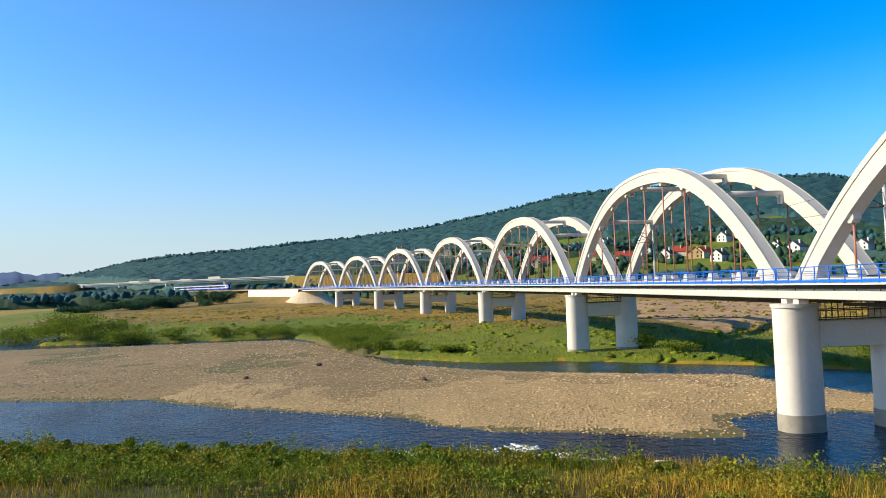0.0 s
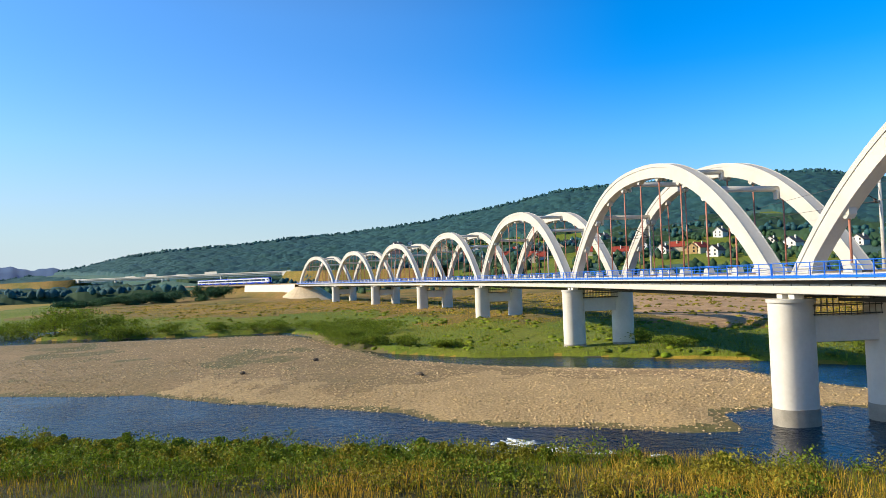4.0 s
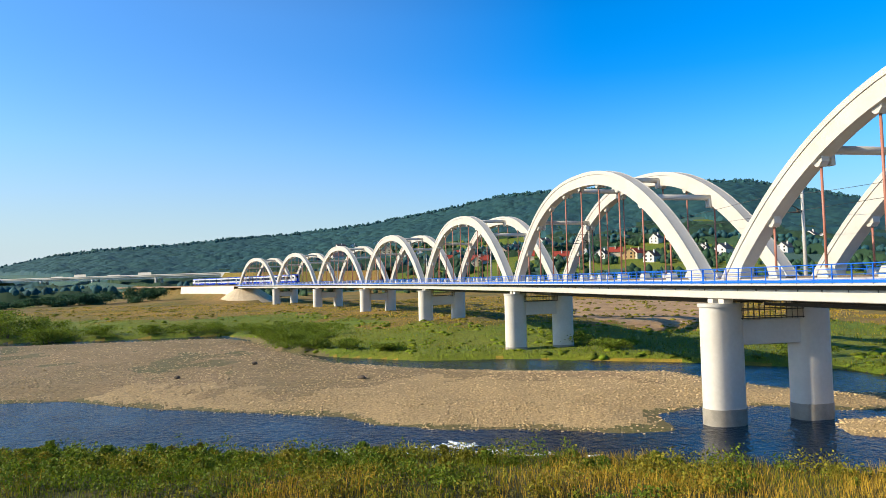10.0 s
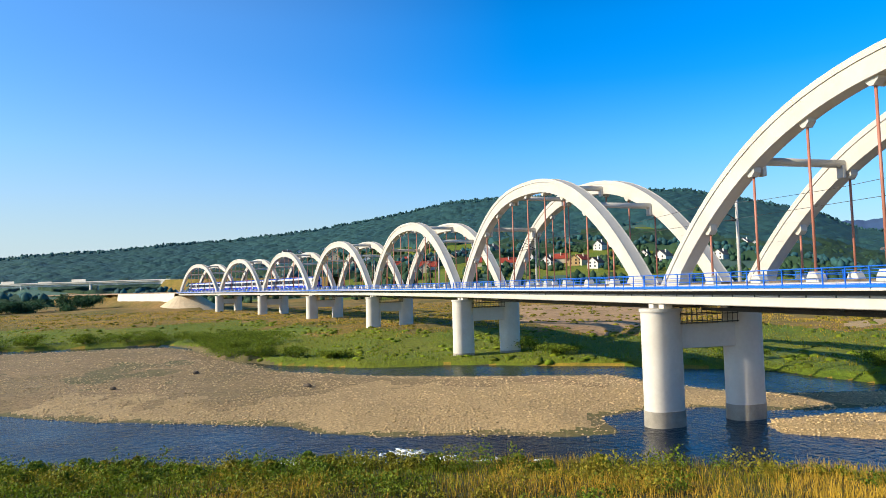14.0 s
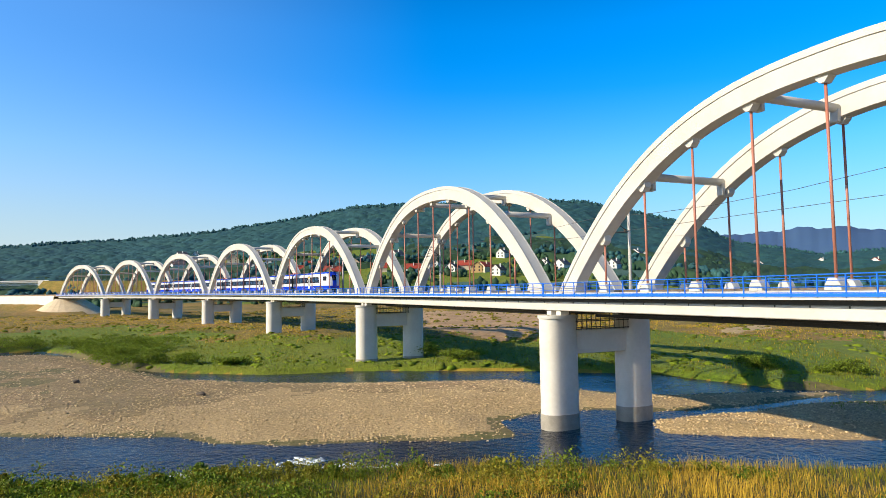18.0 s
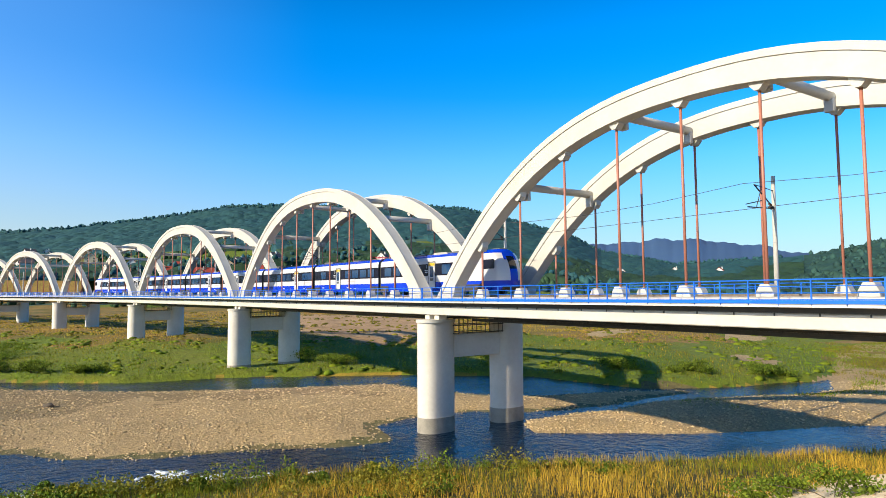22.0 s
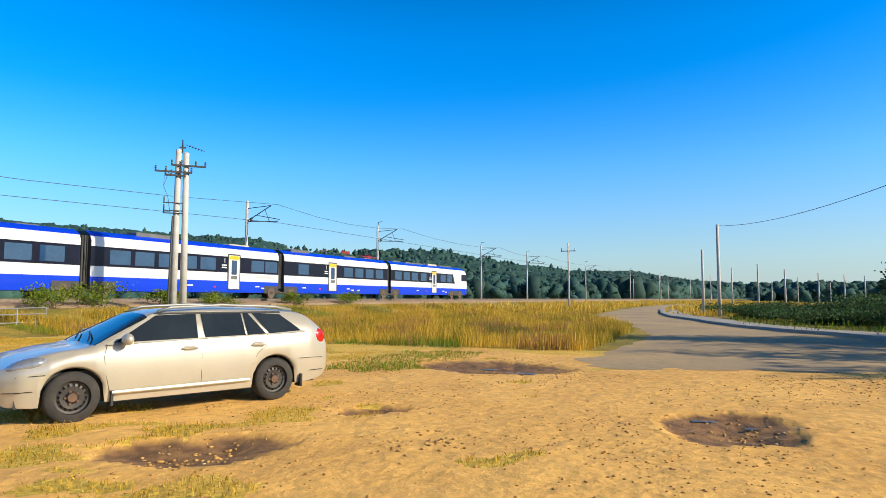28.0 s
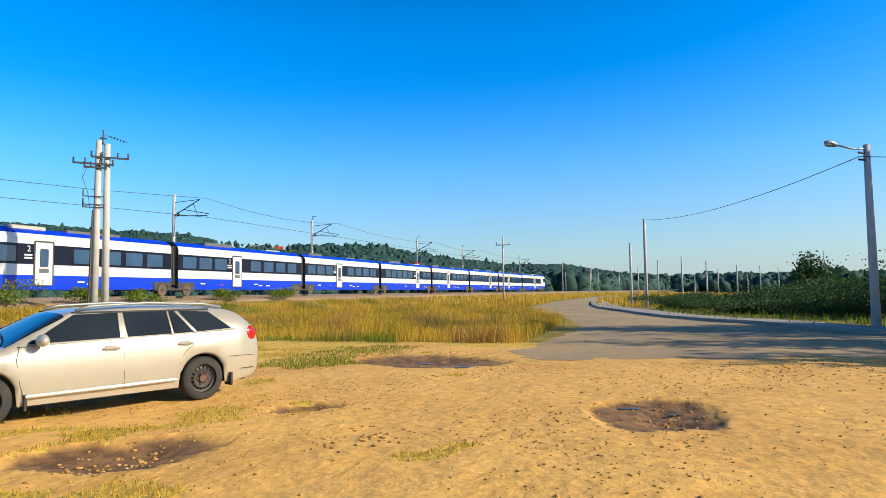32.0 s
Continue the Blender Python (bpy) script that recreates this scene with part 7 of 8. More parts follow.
def grass():
    # the meadow between the car park and the railway
    def tall_zone(x, y):
        return meadow(x, y) & ((y > 22 + 1.8 * wave(x, y, 2.6, 6) - 0.33 * np.maximum(x - 8, 0)) | (x > 15.3 + 1.3 * wave(x, y, 2.2, 3))) & (wave(x, y, 5, 9) > -0.75) & ~((x < 18.5) & (y < 27.6 + 0.08 * (x - 10)))
    x, y = scatter(330000, 6, 75, 3, 33)
    near = RNG.uniform(0, 1, len(x)) < np.clip(26 / np.hypot(x, y), 0.2, 1)
    grass_field("tall_meadow_grass", x[near], y[near], lambda a, b: tall_zone(a, b) & (wave(a, b, 3, 1) > -0.25), (0.18, 0.62), 0.014, M_YGRASS, "tall dry golden meadow grass", 0.5)
    grass_field("olive_meadow_grass", x[near] + 0.1, y[near] - 0.15, lambda a, b: tall_zone(a, b) & (wave(a, b, 2.2, 5) + 0.8 * wave(a, b, 0.8, 2) > 0.35), (0.15, 0.55), 0.016, M_OGRASS, "olive green grass in the dry meadow", 0.6)
    gx, gy = scatter(14000, 11.5, 18.5, 4.6, 9.0)
    grass_field("short_green_grass", gx, gy, lambda a, b: (1 - ((a - 14.6) / 3.0) ** 2 - ((b - 6.7) / 1.5) ** 2 + 0.7 * wave(a, b, 1.0, 2) + 0.3 * wave(a, b, 0.3, 5) > 0.25) & (hole(a, b) < 0.03), (0.02, 0.12), 0.011, M_GGRASS, "short green grass beside the mud", 1.2)
    grass_field("meadow_stalks", x[near] - 0.2, y[near] + 0.5, lambda a, b: tall_zone(a, b) & (wave(a, b, 1.6, 4) > 0.55), (0.25, 0.70), 0.012, M_RGRASS, "rust brown dry stalks in the meadow", 0.3)
    grass_field("tall_meadow_grass", x[near] + 0.4, y[near] + 0.3, lambda a, b: tall_zone(a, b) & (wave(a, b, 3, 1) <= -0.25), (0.08, 0.32), 0.014, M_GGRASS, "green meadow grass", 0.6)
    x, y = scatter(90000, 60, 300, -30, 60)
    grass_field("far_meadow_grass", x, y, lambda a, b: meadow(a, b) & (wave(a, b, 9, 2) > -0.4), (0.3, 0.8), 0.09, M_YGRASS, "dry golden grass of the far meadow")
    x, y = scatter(70000, 20, 200, -70, -2)
    grass_field("verge_grass", x, y, lambda a, b: meadow(a, b), (0.12, 0.4), 0.05, M_BUSH, "green verge grass beside the road")
    # short worn grass on the car park's edges
    x, y = scatter(300000, 0, 17, 1.5, 27)
    def worn(a, b):
        edge = 9.5 - 0.2 * np.maximum(a - 8, 0)
        d = np.minimum(a - crest_at(b), 6)
        patch = wave(a, b, 1.1, 2) + 0.8 * wave(a, b, 0.4, 5)
        lawn = wave(a, b, 2.6, 3) * 0.5
        inner = (b < edge) & (patch > 0.0 + 0.30 * np.clip(np.minimum(a - crest_at(b), 9) - 1.6 - 0.28 * b, 0, 4) + lawn)
        outer = (b >= edge) & (patch + 0.05 * (b - 14) > 0.05)
        return (a > crest_at(b) + 0.15) & (inner | outer) & (hole(a, b) < 0.03) & ~on_road(a, b)
    half = RNG.uniform(0, 1, len(x)) < 0.68
    grass_field("short_dry_grass", x[half], y[half], worn, (0.02, 0.085), 0.008, M_YGRASS, "short trampled dry grass", 2.2)
    grass_field("short_green_grass", x[~half], y[~half], lambda a, b: worn(a, b) & (wave(a, b, 1.4, 8) + 0.25 * wave(a, b, 0.35, 2) > -0.35 + 0.22 * np.clip(a - crest_at(b) - 1.0, 0, 4)), (0.015, 0.07), 0.008, M_OGRASS, "short green grass", 2.2)
    # the near river bank
    def bank(a, b):
        d = inside_by(a, b, NEAR_BANK)
        return (d > 0.2) & (d < 17) & (a < crest_at(b) - 20)
    x, y = scatter(230000, -75, -12, -45, 66)
    sel = bank(x, y)
    x, y = x[sel], y[sel]
    g = wave(x, y, 6, 4) - 0.3 - 0.8 * smooth(4, 20, y) + RNG.normal(size=len(x)) * 0.5 + 0.035 * (7 - inside_by(x, y, NEAR_BANK))
    for name, m, mat, tall, lab in (("bank_grass", g > -0.15, M_GGRASS, (0.2, 0.85), "tall green weeds on the river bank"), ("olive_bank_grass", (g <= -0.15) & (g > -1.15), M_OGRASS, (0.2, 0.85), "yellow green grass on the river bank"), ("dry_bank_grass", g <= -1.15, M_YGRASS, (0.4, 1.1), "dry yellow grass on the river bank")):
        grass_field(name, x[m], y[m], lambda a, b: np.ones(len(a), bool), tall, 0.024, mat, lab, 0.6)
    # the green far bank
    x, y = scatter(260000, -330, -45, -110, 150)
    d = inside_by(x, y, FAR_BANK)
    sel = (d > 0.3) & (RNG.uniform(0, 1, len(x)) < np.clip(110 / np.hypot(x, y), 0.1, 1)) & (wave(x, y, 11, 6) + 0.6 * wave(x, y, 4, 3) > -0.55)
    x, y, d = x[sel], y[sel], d[sel]
    sel = (inside_by(x, y, EARTH) < 0) & ~((d > 8) & (x > -110) & (y > 75) & (wave(x, y + x * 0.4, 13, 8) > 0.5))
    x, y, d = x[sel], y[sel], d[sel]
    g = (34 - (d - 14 * wave(x, y, 23, 6) - 9 * wave(x, y, 8, 2))) / 30 - 0.25 + RNG.normal(size=len(x)) * 0.4
    for name, m, mat, lab in (("far_bank_grass", g > 0.25, M_GGRASS, "green grass on the far river bank"), ("olive_far_grass", (g <= 0.25) & (g > -0.6), M_OGRASS, "yellow green grass of the flood plain"), ("dry_far_grass", g <= -0.6, M_YGRASS, "dry tan grass behind the far bank")):
        grass_field(name, x[m], y[m], lambda a, b: np.ones(len(a), bool), (0.2, 0.5), 0.09, mat, lab)
    # thin growth on the sandy plain beyond the bridge
    x, y = scatter(120000, -62, -11, 60, 190)
    patch = wave(x, y * 0.6, 6, 8) + 0.5 * wave(x, y, 2.5, 1) + RNG.normal(size=len(x)) * 0.25
    sel = (inside_by(x, y, SPIT) > 2) & (patch + smooth(70, 120, y) * 0.8 > 0.45)
    mix = wave(x, y, 4, 2) + RNG.normal(size=len(x)) * 0.4 > 0
    grass_field("plain_grass", x[sel & mix], y[sel & mix], lambda a, b: np.ones(len(a), bool), (0.12, 0.4), 0.07, M_GGRASS, "green tufts on the sandy plain")
    grass_field("plain_grass", x[sel & ~mix], y[sel & ~mix], lambda a, b: np.ones(len(a), bool), (0.12, 0.4), 0.07, M_OGRASS, "olive tufts on the sandy plain")
    # weeds along the railing
    x, y = scatter(110000, -5, 6.2, 1.0, 29.5)
    def weeds(a, b):
        d = crest_at(b) - a
        return (d > -0.32) & (d < 0.7 + 0.05 * b) & (wave(a, b, 1.2, 1) > -0.5 + d * 0.28)
    grass_field("dry_weeds", x[:52000], y[:52000], lambda a, b: weeds(a, b) & ((b < 10) | (wave(a, b, 1.3, 3) > -0.1)), (0.15, 0.66), 0.007, M_YGRASS, "dry tall weeds along the railing", 0.4)
    y = RNG.uniform(2.0, 17, 34000)
    x = crest_at(y) - RNG.uniform(-0.75, 1.25, len(y))
    tuft = wave(x, y, 0.7, 3) + 0.6 * wave(x, y, 0.25, 1)
    d = x - crest_at(y)
    sel = (tuft > -0.1 + 1.1 * np.clip(d, 0, 1)) & (np.hypot(x, y) > 2.3)
    hay = wave(x, y, 0.9, 6) + RNG.normal(size=len(x)) * 0.4 < 0.45
    grass_field("dry_weeds", x[sel & hay], y[sel & hay], lambda a, b: np.ones(len(a), bool), (0.12, 0.6), 0.007, M_YGRASS, "dry golden grass at the foot of the railing", 0.45)
    grass_field("rusty_weeds", x[sel & ~hay], y[sel & ~hay], lambda a, b: np.ones(len(a), bool), (0.12, 0.55), 0.008, M_RGRASS, "rust brown stalks at the foot of the railing", 0.4)
    x, y = scatter(110000, -5, 6.2, 1.0, 29.5)
    grass_field("rusty_weeds", x[70000:96000], y[70000:96000], lambda a, b: weeds(a, b) & (wave(a, b, 0.9, 4) > 0.1), (0.15, 0.6), 0.008, M_RGRASS, "rust brown dry dock stalks", 0.35)
    grass_field("green_weeds", x[96000:], y[96000:], lambda a, b: weeds(a, b) & (b > 6.5) & (wave(a, b, 1.0, 6) > 0.1), (0.2, 0.7), 0.018, M_WEED, "green weeds along the railing", 0.5)


grass()


def tussocks():
    """Low rounded clumps that break up the banks, and leafy weeds on the near one."""
    x, y = scatter(15000, -330, -45, -120, 150)
    d = inside_by(x, y, FAR_BANK)
    keep = (d > 0.5) & (RNG.uniform(0, 1, len(x)) < np.clip(120 / np.hypot(x, y), 0.1, 1)) & (wave(x, y, 9, 6) + 0.7 * wave(x, y, 3, 2) > 0.0)
    x, y = x[keep], y[keep]
    g = (34 - (inside_by(x, y, FAR_BANK) - 14 * wave(x, y, 23, 6) - 9 * wave(x, y, 8, 2))) / 30
    q = RNG.uniform(0.25, 0.8, len(x))
    p = np.stack([x, y, land(x, y)], 1)
    size = np.stack([q, q, q * 0.5], 1)
    for name, m, mat, lab in (("green_tussocks", g > -0.2, M_GGRASS, "low green tussocks on the far bank"), ("olive_tussocks", g <= -0.2, M_OGRASS, "low olive tussocks on the far flood plain")):
        stuff(name, lumps(p[m], size[m], 1, 0.2), mat, lab, "grass")
    x, y = scatter(11000, -75, -14, -45, 64)
    d = inside_by(x, y, NEAR_BANK)
    keep = (d > 0.4) & (d < 15) & (x < crest_at(y) - 19) & (wave(x, y, 4, 5) + 0.03 * (14 - y) > 0.0)
    x, y = x[keep], y[keep]
    n = len(x)
    per = 38
    h = np.repeat(RNG.uniform(0.3, 1.0, n) * (1.0 + 0.8 * (wave(x, y, 2.5, 2) > 0.35)), per)
    u = RNG.uniform(0.1, 1, n * per)
    c = np.repeat(np.stack([x, y, land(x, y)], 1), per, 0)
    c += np.stack([RNG.normal(size=n * per) * 0.25, RNG.normal(size=n * per) * 0.25, u * h], 1)
    dark = np.repeat(wave(x, y, 3.2, 9) + 0.02 * (8 - y) > 0.0, per)
    for name, m, mat, lab in (("bank_weeds", ~dark, M_WEED, "leafy pale green weeds on the near bank"), ("bank_shrubs", dark, M_BUSH, "leafy dark green scrub on the near bank")):
        stuff(name, leaves(c[m], RNG.uniform(0.06, 0.14, m.sum())), mat, lab, "weeds")


tussocks()


def tansy():
    """A tall weed: bent stems, feathery leaves, uneven clusters of yellow flowers."""
    t = thing("tansy_plant", "tall green weed with yellow button flowers", "plant", group="weeds along the railing")
    bm = bmesh.new()
    tips = [(0.02, 0.05, 0.95), (0.16, -0.03, 0.80), (-0.13, 0.08, 0.72), (0.05, -0.14, 0.62)]
    for tip in tips:
        pipe(bm, [(0, 0, -0.1), (tip[0] * 0.35, tip[1] * 0.35, tip[2] * 0.45), tip], 0.006, 5)
        for k in range(4):
            a = k * 1.6
            pipe(bm, [(tip[0], tip[1], tip[2] - 0.14), (tip[0] + 0.05 * math.cos(a), tip[1] + 0.05 * math.sin(a), tip[2] + 0.01)], 0.003, 4)
    part("stem", bm, M_GGRASS, t, "thin green stem")
    n = 420
    h = RNG.uniform(0.04, 0.82, n)
    a = RNG.uniform(0, 6.3, n)
    r = np.abs(RNG.normal(size=n)) * 0.13 * (1.15 - 0.7 * h)
    v, f = leaves(np.stack([r * np.cos(a), r * np.sin(a) + 0.02, h], 1), RNG.uniform(0.014, 0.034, n), 2.8)
    ob = new("foliage", raw("foliage", v, f, M_WEED))
    ob.parent = t
    p = np.concatenate([np.stack([RNG.normal(size=9) * 0.04 + x, RNG.normal(size=9) * 0.04 + y, z + RNG.uniform(-0.03, 0.04, 9)], 1) for x, y, z in tips])
    v, f = lumps(p, np.tile([0.019, 0.019, 0.012], (len(p), 1)), 1, 0.08)
    ob = new("flower_head", raw("flower_head", v, f, M_FLOWER))
    ob.parent = t
    ob["kind"] = "stuff"
    return t


def weeds_along():
    first = tansy()
    spots = [(-0.75, 6.6), (-0.45, 6.1), (-1.15, 7.2), (-0.2, 5.7), (-1.5, 8.0), (0.35, 6.9), (0.6, 7.8)]
    for _ in range(900):
        y = RNG.uniform(7.5, 27)
        d = RNG.uniform(0.05, 0.7 + 0.05 * y)
        x = float(crest_at(y)) - d
        if all((x - a) ** 2 + (y - b) ** 2 > (0.2 + 0.02 * b) ** 2 for a, b in spots):
            spots.append((x, y))
        if len(spots) >= 22:
            break
    for i, (x, y) in enumerate(spots):
        s = RNG.uniform(0.55, 0.95) if i < 7 else RNG.uniform(0.7, 1.2)
        m = pose(x, y, zat(x, y), RNG.uniform(-9, 9), RNG.uniform(-9, 9), RNG.uniform(0, 360))
        ob = first if i == 0 else copy_thing(first, m)
        ob.matrix_basis = m @ Matrix.Diagonal((s, s, s, 1))
    # leafy undergrowth between them
    k = 44
    y = 7.5 + 20 * RNG.uniform(0, 1, k) ** 0.8
    x = crest_at(y) - RNG.uniform(-0.25, 0.9, k) - 0.02 * y
    per = 190
    tall = np.repeat(RNG.uniform(0.3, 0.95, k), per)
    u = RNG.uniform(0.05, 1, k * per)
    r = np.abs(RNG.normal(size=k * per)) * 0.15 * (1.2 - 0.6 * u)
    a = RNG.uniform(0, 6.3, k * per)
    c = np.repeat(np.stack([x, y, land(x, y)], 1), per, 0) + np.stack([r * np.cos(a), r * np.sin(a), u * tall], 1)
    dull = np.repeat(RNG.uniform(0, 1, k) < 0.75, per)
    for m, mat, lab in ((dull, M_WEED, "pale green leafy weeds along the railing"), (~dull, M_BUSH, "green leafy weeds along the railing")):
        stuff("leafy_weeds", leaves(c[m], RNG.uniform(0.016, 0.04, m.sum()), 2.6), mat, lab, "weeds")


weeds_along()


# ---- stones, foam, houses ----
M_PEBBLE = material("pale_pebbles", (0.66, 0.49, 0.27), 0.9, (0.46, 0.335, 0.17), 0.05, spread=0.38)
M_RUBBLE = material("slope_stones", (0.98, 0.82, 0.58), 0.9, (0.85, 0.68, 0.46), 0.5, 0.12, 9, spread=0.07, grain=0.16, grain_scale=5)
M_CLOD = material("dirt_clods", (0.56, 0.31, 0.085), 0.95, (0.36, 0.20, 0.06), 3, spread=0.4)
M_FOAM = material("white_water", (0.80, 0.84, 0.86), 0.5, (0.6, 0.66, 0.7), 3)


def pebbles():
    x, y = scatter(210000, -160, -15, -60, 95)
    d = np.maximum.reduce([inside_by(x, y, BAR), inside_by(x, y, ISLAND), np.where(y < 95, inside_by(x, y, SPIT), -1)])
    r = np.hypot(x, y)
    keep = (d > -0.6) & (RNG.uniform(0, 1, len(x)) < np.clip((62 / r) ** 2.2, 0.05, 1) * (0.35 + 0.65 * (wave(x, y, 7, 3) > -0.3)))
    x, y, r = x[keep], y[keep], r[keep]
    q = 0.035 + 0.10 * RNG.uniform(0, 1, len(x)) ** 2.2 * (0.8 + 0.4 * r / 80)
    v, f = lumps(np.stack([x, y, land(x, y) + q * 0.15], 1), np.stack([q * 1.2, q, q * 0.6], 1), 1, 0.12)
    stuff("river_pebbles", (v, f), M_PEBBLE, "pale rounded river pebbles on the gravel bar", "pebbles")
    # boulders and driftwood
    for bx, by, w in ((-78.8, 5.2, 1.1), (-87, -17.5, 1.0), (-98, -9, 0.9)):
        ob = new("boulder", raw("boulder", *lumps([[0, 0, 0.15]], [[w * 0.6, w * 0.4, 0.25]], 2, 0.1), M_BARK, True))
        ob.matrix_world = pose(bx, by, zat(bx, by))
        tagged(ob, "dark boulder on the gravel bar", "boulder")


pebbles()


def clods():
    x, y = scatter(16000, 1.5, 17, -9, 10)
    r = np.hypot(x, y)
    keep = (x > crest_at(y) + 0.5) & ~on_road(x, y) & (RNG.uniform(0, 1, len(x)) < np.clip(1.2 * wave(x, y, 1.5, 7) + 0.35, 0.08, 1)) & (r > 1.2)
    x, y, r = x[keep], y[keep], r[keep]
    q = RNG.uniform(0.005, 0.014, len(x)) * RNG.uniform(0.6, 1.5, len(x))
    v, f = lumps(np.stack([x, y, land(x, y) + q * 0.2], 1), np.stack([q * 1.3, q, q * 0.7], 1), 1, 0.14)
    stuff("dirt_clods", (v, f), M_CLOD, "small stones and clods on the dirt", "stones")
    for k, (cx, cy, a, b, n) in enumerate(((5.4, 4.75, 0.5, 0.5, 5), (8.5, -0.3, 0.7, 0.5, 5), (5.4, 4.75, 0.6, 0.5, 60), (8.5, -0.3, 0.8, 0.6, 50), (6.5, 2.75, 0.6, 0.5, 70), (14.5, -3.5, 3.0, 2.0, 220), (11, -4.5, 2.5, 1.5, 120), (13.5, 4.2, 1.4, 0.6, 30))):
        x, y = RNG.normal(cx, a * 0.5, n), RNG.normal(cy, b * 0.5, n)
        q = RNG.uniform(0.008, 0.026, n)
        v, f = lumps(np.stack([x, y, land(x, y) + q * 0.2], 1), np.stack([q * 1.3, q, q * 0.6], 1), 1, 0.14)
        stuff("loose_stones", (v, f), M_PEBBLE if k < 2 else M_CLOD, "loose stones round a mud hole", "stones")


clods()

M_PUDDLE = material("puddle_water", (0.10, 0.07, 0.04), 0.3, (0.04, 0.035, 0.03), 2)
for x, y, a, b, turn in ((9.1, 0.1, 0.16, 0.06, -1.5), (8.9, -0.45, 0.10, 0.05, -1.5), (13.2, 3.3, 0.34, 0.12, 1.3), (14.2, 4.5, 0.22, 0.10, 1.3), (13.8, 3.9, 0.18, 0.08, 1.1)):
    bm = bmesh.new()
    ring = [bm.verts.new((a * (1 + 0.2 * math.sin(3 * t + a * 9)) * math.cos(t), b * (1 + 0.25 * math.sin(2 * t + 1)) * math.sin(t), 0)) for t in [2 * math.pi * k / 24 for k in range(24)]]
    bm.faces.new(ring)
    ob = part("puddle", bm, M_PUDDLE, None, "", False, pose(x, y, zat(x, y) + 0.010, 0, 0, math.degrees(turn)))
    tagged(ob, "small shallow puddle in a mud hole", "puddle")


def slab_shape(n=8):
    """One rough stone set in mortar: an uneven outline and a low worn dome."""
    ang = np.sort(np.linspace(0, 2 * math.pi, n, endpoint=False) + RNG.uniform(-0.3, 0.3, n))
    out = np.stack([np.cos(ang) * 0.36, np.sin(ang) * 0.27, np.zeros(n)], 1) * RNG.uniform(0.75, 1.2, n)[:, None] * RNG.uniform(0.6, 1.35)
    tall = RNG.uniform(0.004, 0.016)
    tilt = RNG.normal(size=2) * 0.012
    low, mid, top = out * 1.45 + np.array([0, 0, -0.016]), out * 0.9, out * 0.5
    mid = mid + np.array([0, 0, 1.0]) * (tall * RNG.uniform(0.3, 0.75, n) + mid @ np.array([tilt[0], tilt[1], 0]))[:, None]
    top = top + np.array([0, 0, 1.0]) * (tall * RNG.uniform(0.8, 1.15, n) + top @ np.array([tilt[0], tilt[1], 0]))[:, None]
    v = np.concatenate([low, mid, top, [[0, 0, tall]]])
    f = []
    for k in range(n):
        j = (k + 1) % n
        f += [(k, j, n + j), (k, n + j, n + k), (n + k, n + j, 2 * n + j), (n + k, 2 * n + j, 2 * n + k), (2 * n + k, 2 * n + j, 3 * n)]
    return v, np.array(f)


def slope_paving():
    pv = thing("slope_paving", "rough pale stone paving on the embankment slope", "paving")
    shapes = [slab_shape() for _ in range(10)]
    meshes = [raw("paving_stone", v, f, M_RUBBLE, True) for v, f in shapes]
    spots = []
    row, y = 0, 9.0
    while y < 46:
        d = 0.5 + 0.33 * (row % 2)
        while d < 25:
            spots.append((float(crest_at(y)) - d + RNG.normal() * 0.2, y + RNG.normal() * 0.2))
            d += RNG.uniform(0.5, 0.85)
        y += 0.6
        row += 1
    p = np.array(spots)
    z = land(p[:, 0], p[:, 1])
    p, z = p[z > -9.2], z[z > -9.2]
    order = np.argsort(np.abs(np.hypot(p[:, 0], p[:, 1]) - 17))
    p, z = p[order], z[order]
    gx = (land(p[:, 0] + 0.3, p[:, 1]) - land(p[:, 0] - 0.3, p[:, 1])) / 0.6
    gy = (land(p[:, 0], p[:, 1] + 0.3) - land(p[:, 0], p[:, 1] - 0.3)) / 0.6
    turn = RNG.uniform(0, 6.28, len(p))
    rise = RNG.normal(size=len(p)) * 0.0015
    vs, fs, at = [], [], 0
    for i in range(len(p)):
        lie = Vector((-gx[i], -gy[i], 1)).to_track_quat("Z", "Y").to_matrix().to_4x4()
        m = Matrix.Translation((p[i, 0], p[i, 1], z[i] + rise[i])) @ lie @ Matrix.Rotation(turn[i], 4, "Z")
        if i < 300:
            share("paving_stone", meshes[i % 10], pv, m)
        else:
            v, f = shapes[i % 10]
            r = np.array(m)
            vs.append(v @ r[:3, :3].T + r[:3, 3])
            fs.append(f + at)
            at += len(v)
    # brown lumps added to stand for the dark shadow in the open joints
    c = RNG.integers(0, len(p), 520)
    q = RNG.uniform(0.03, 0.11, 520)
    gap_spots = np.stack([p[c, 0] + RNG.normal(size=520) * 0.3, p[c, 1] + RNG.normal(size=520) * 0.3, z[c]], 1)
    gap_spots[:, 2] = land(gap_spots[:, 0], gap_spots[:, 1])
    stuff("stone_chips", lumps(gap_spots, np.stack([q * 1.6, q, q * 0.45], 1), 1, 0.2), M_EARTH, "brown lumps that stand for the shadowed gaps in the paving", "stones")
    ob = new("paving_rubble", raw("paving_rubble", np.concatenate(vs), np.concatenate(fs), M_RUBBLE, True))
    ob.parent = pv
    ob["kind"] = "stuff"


slope_paving()


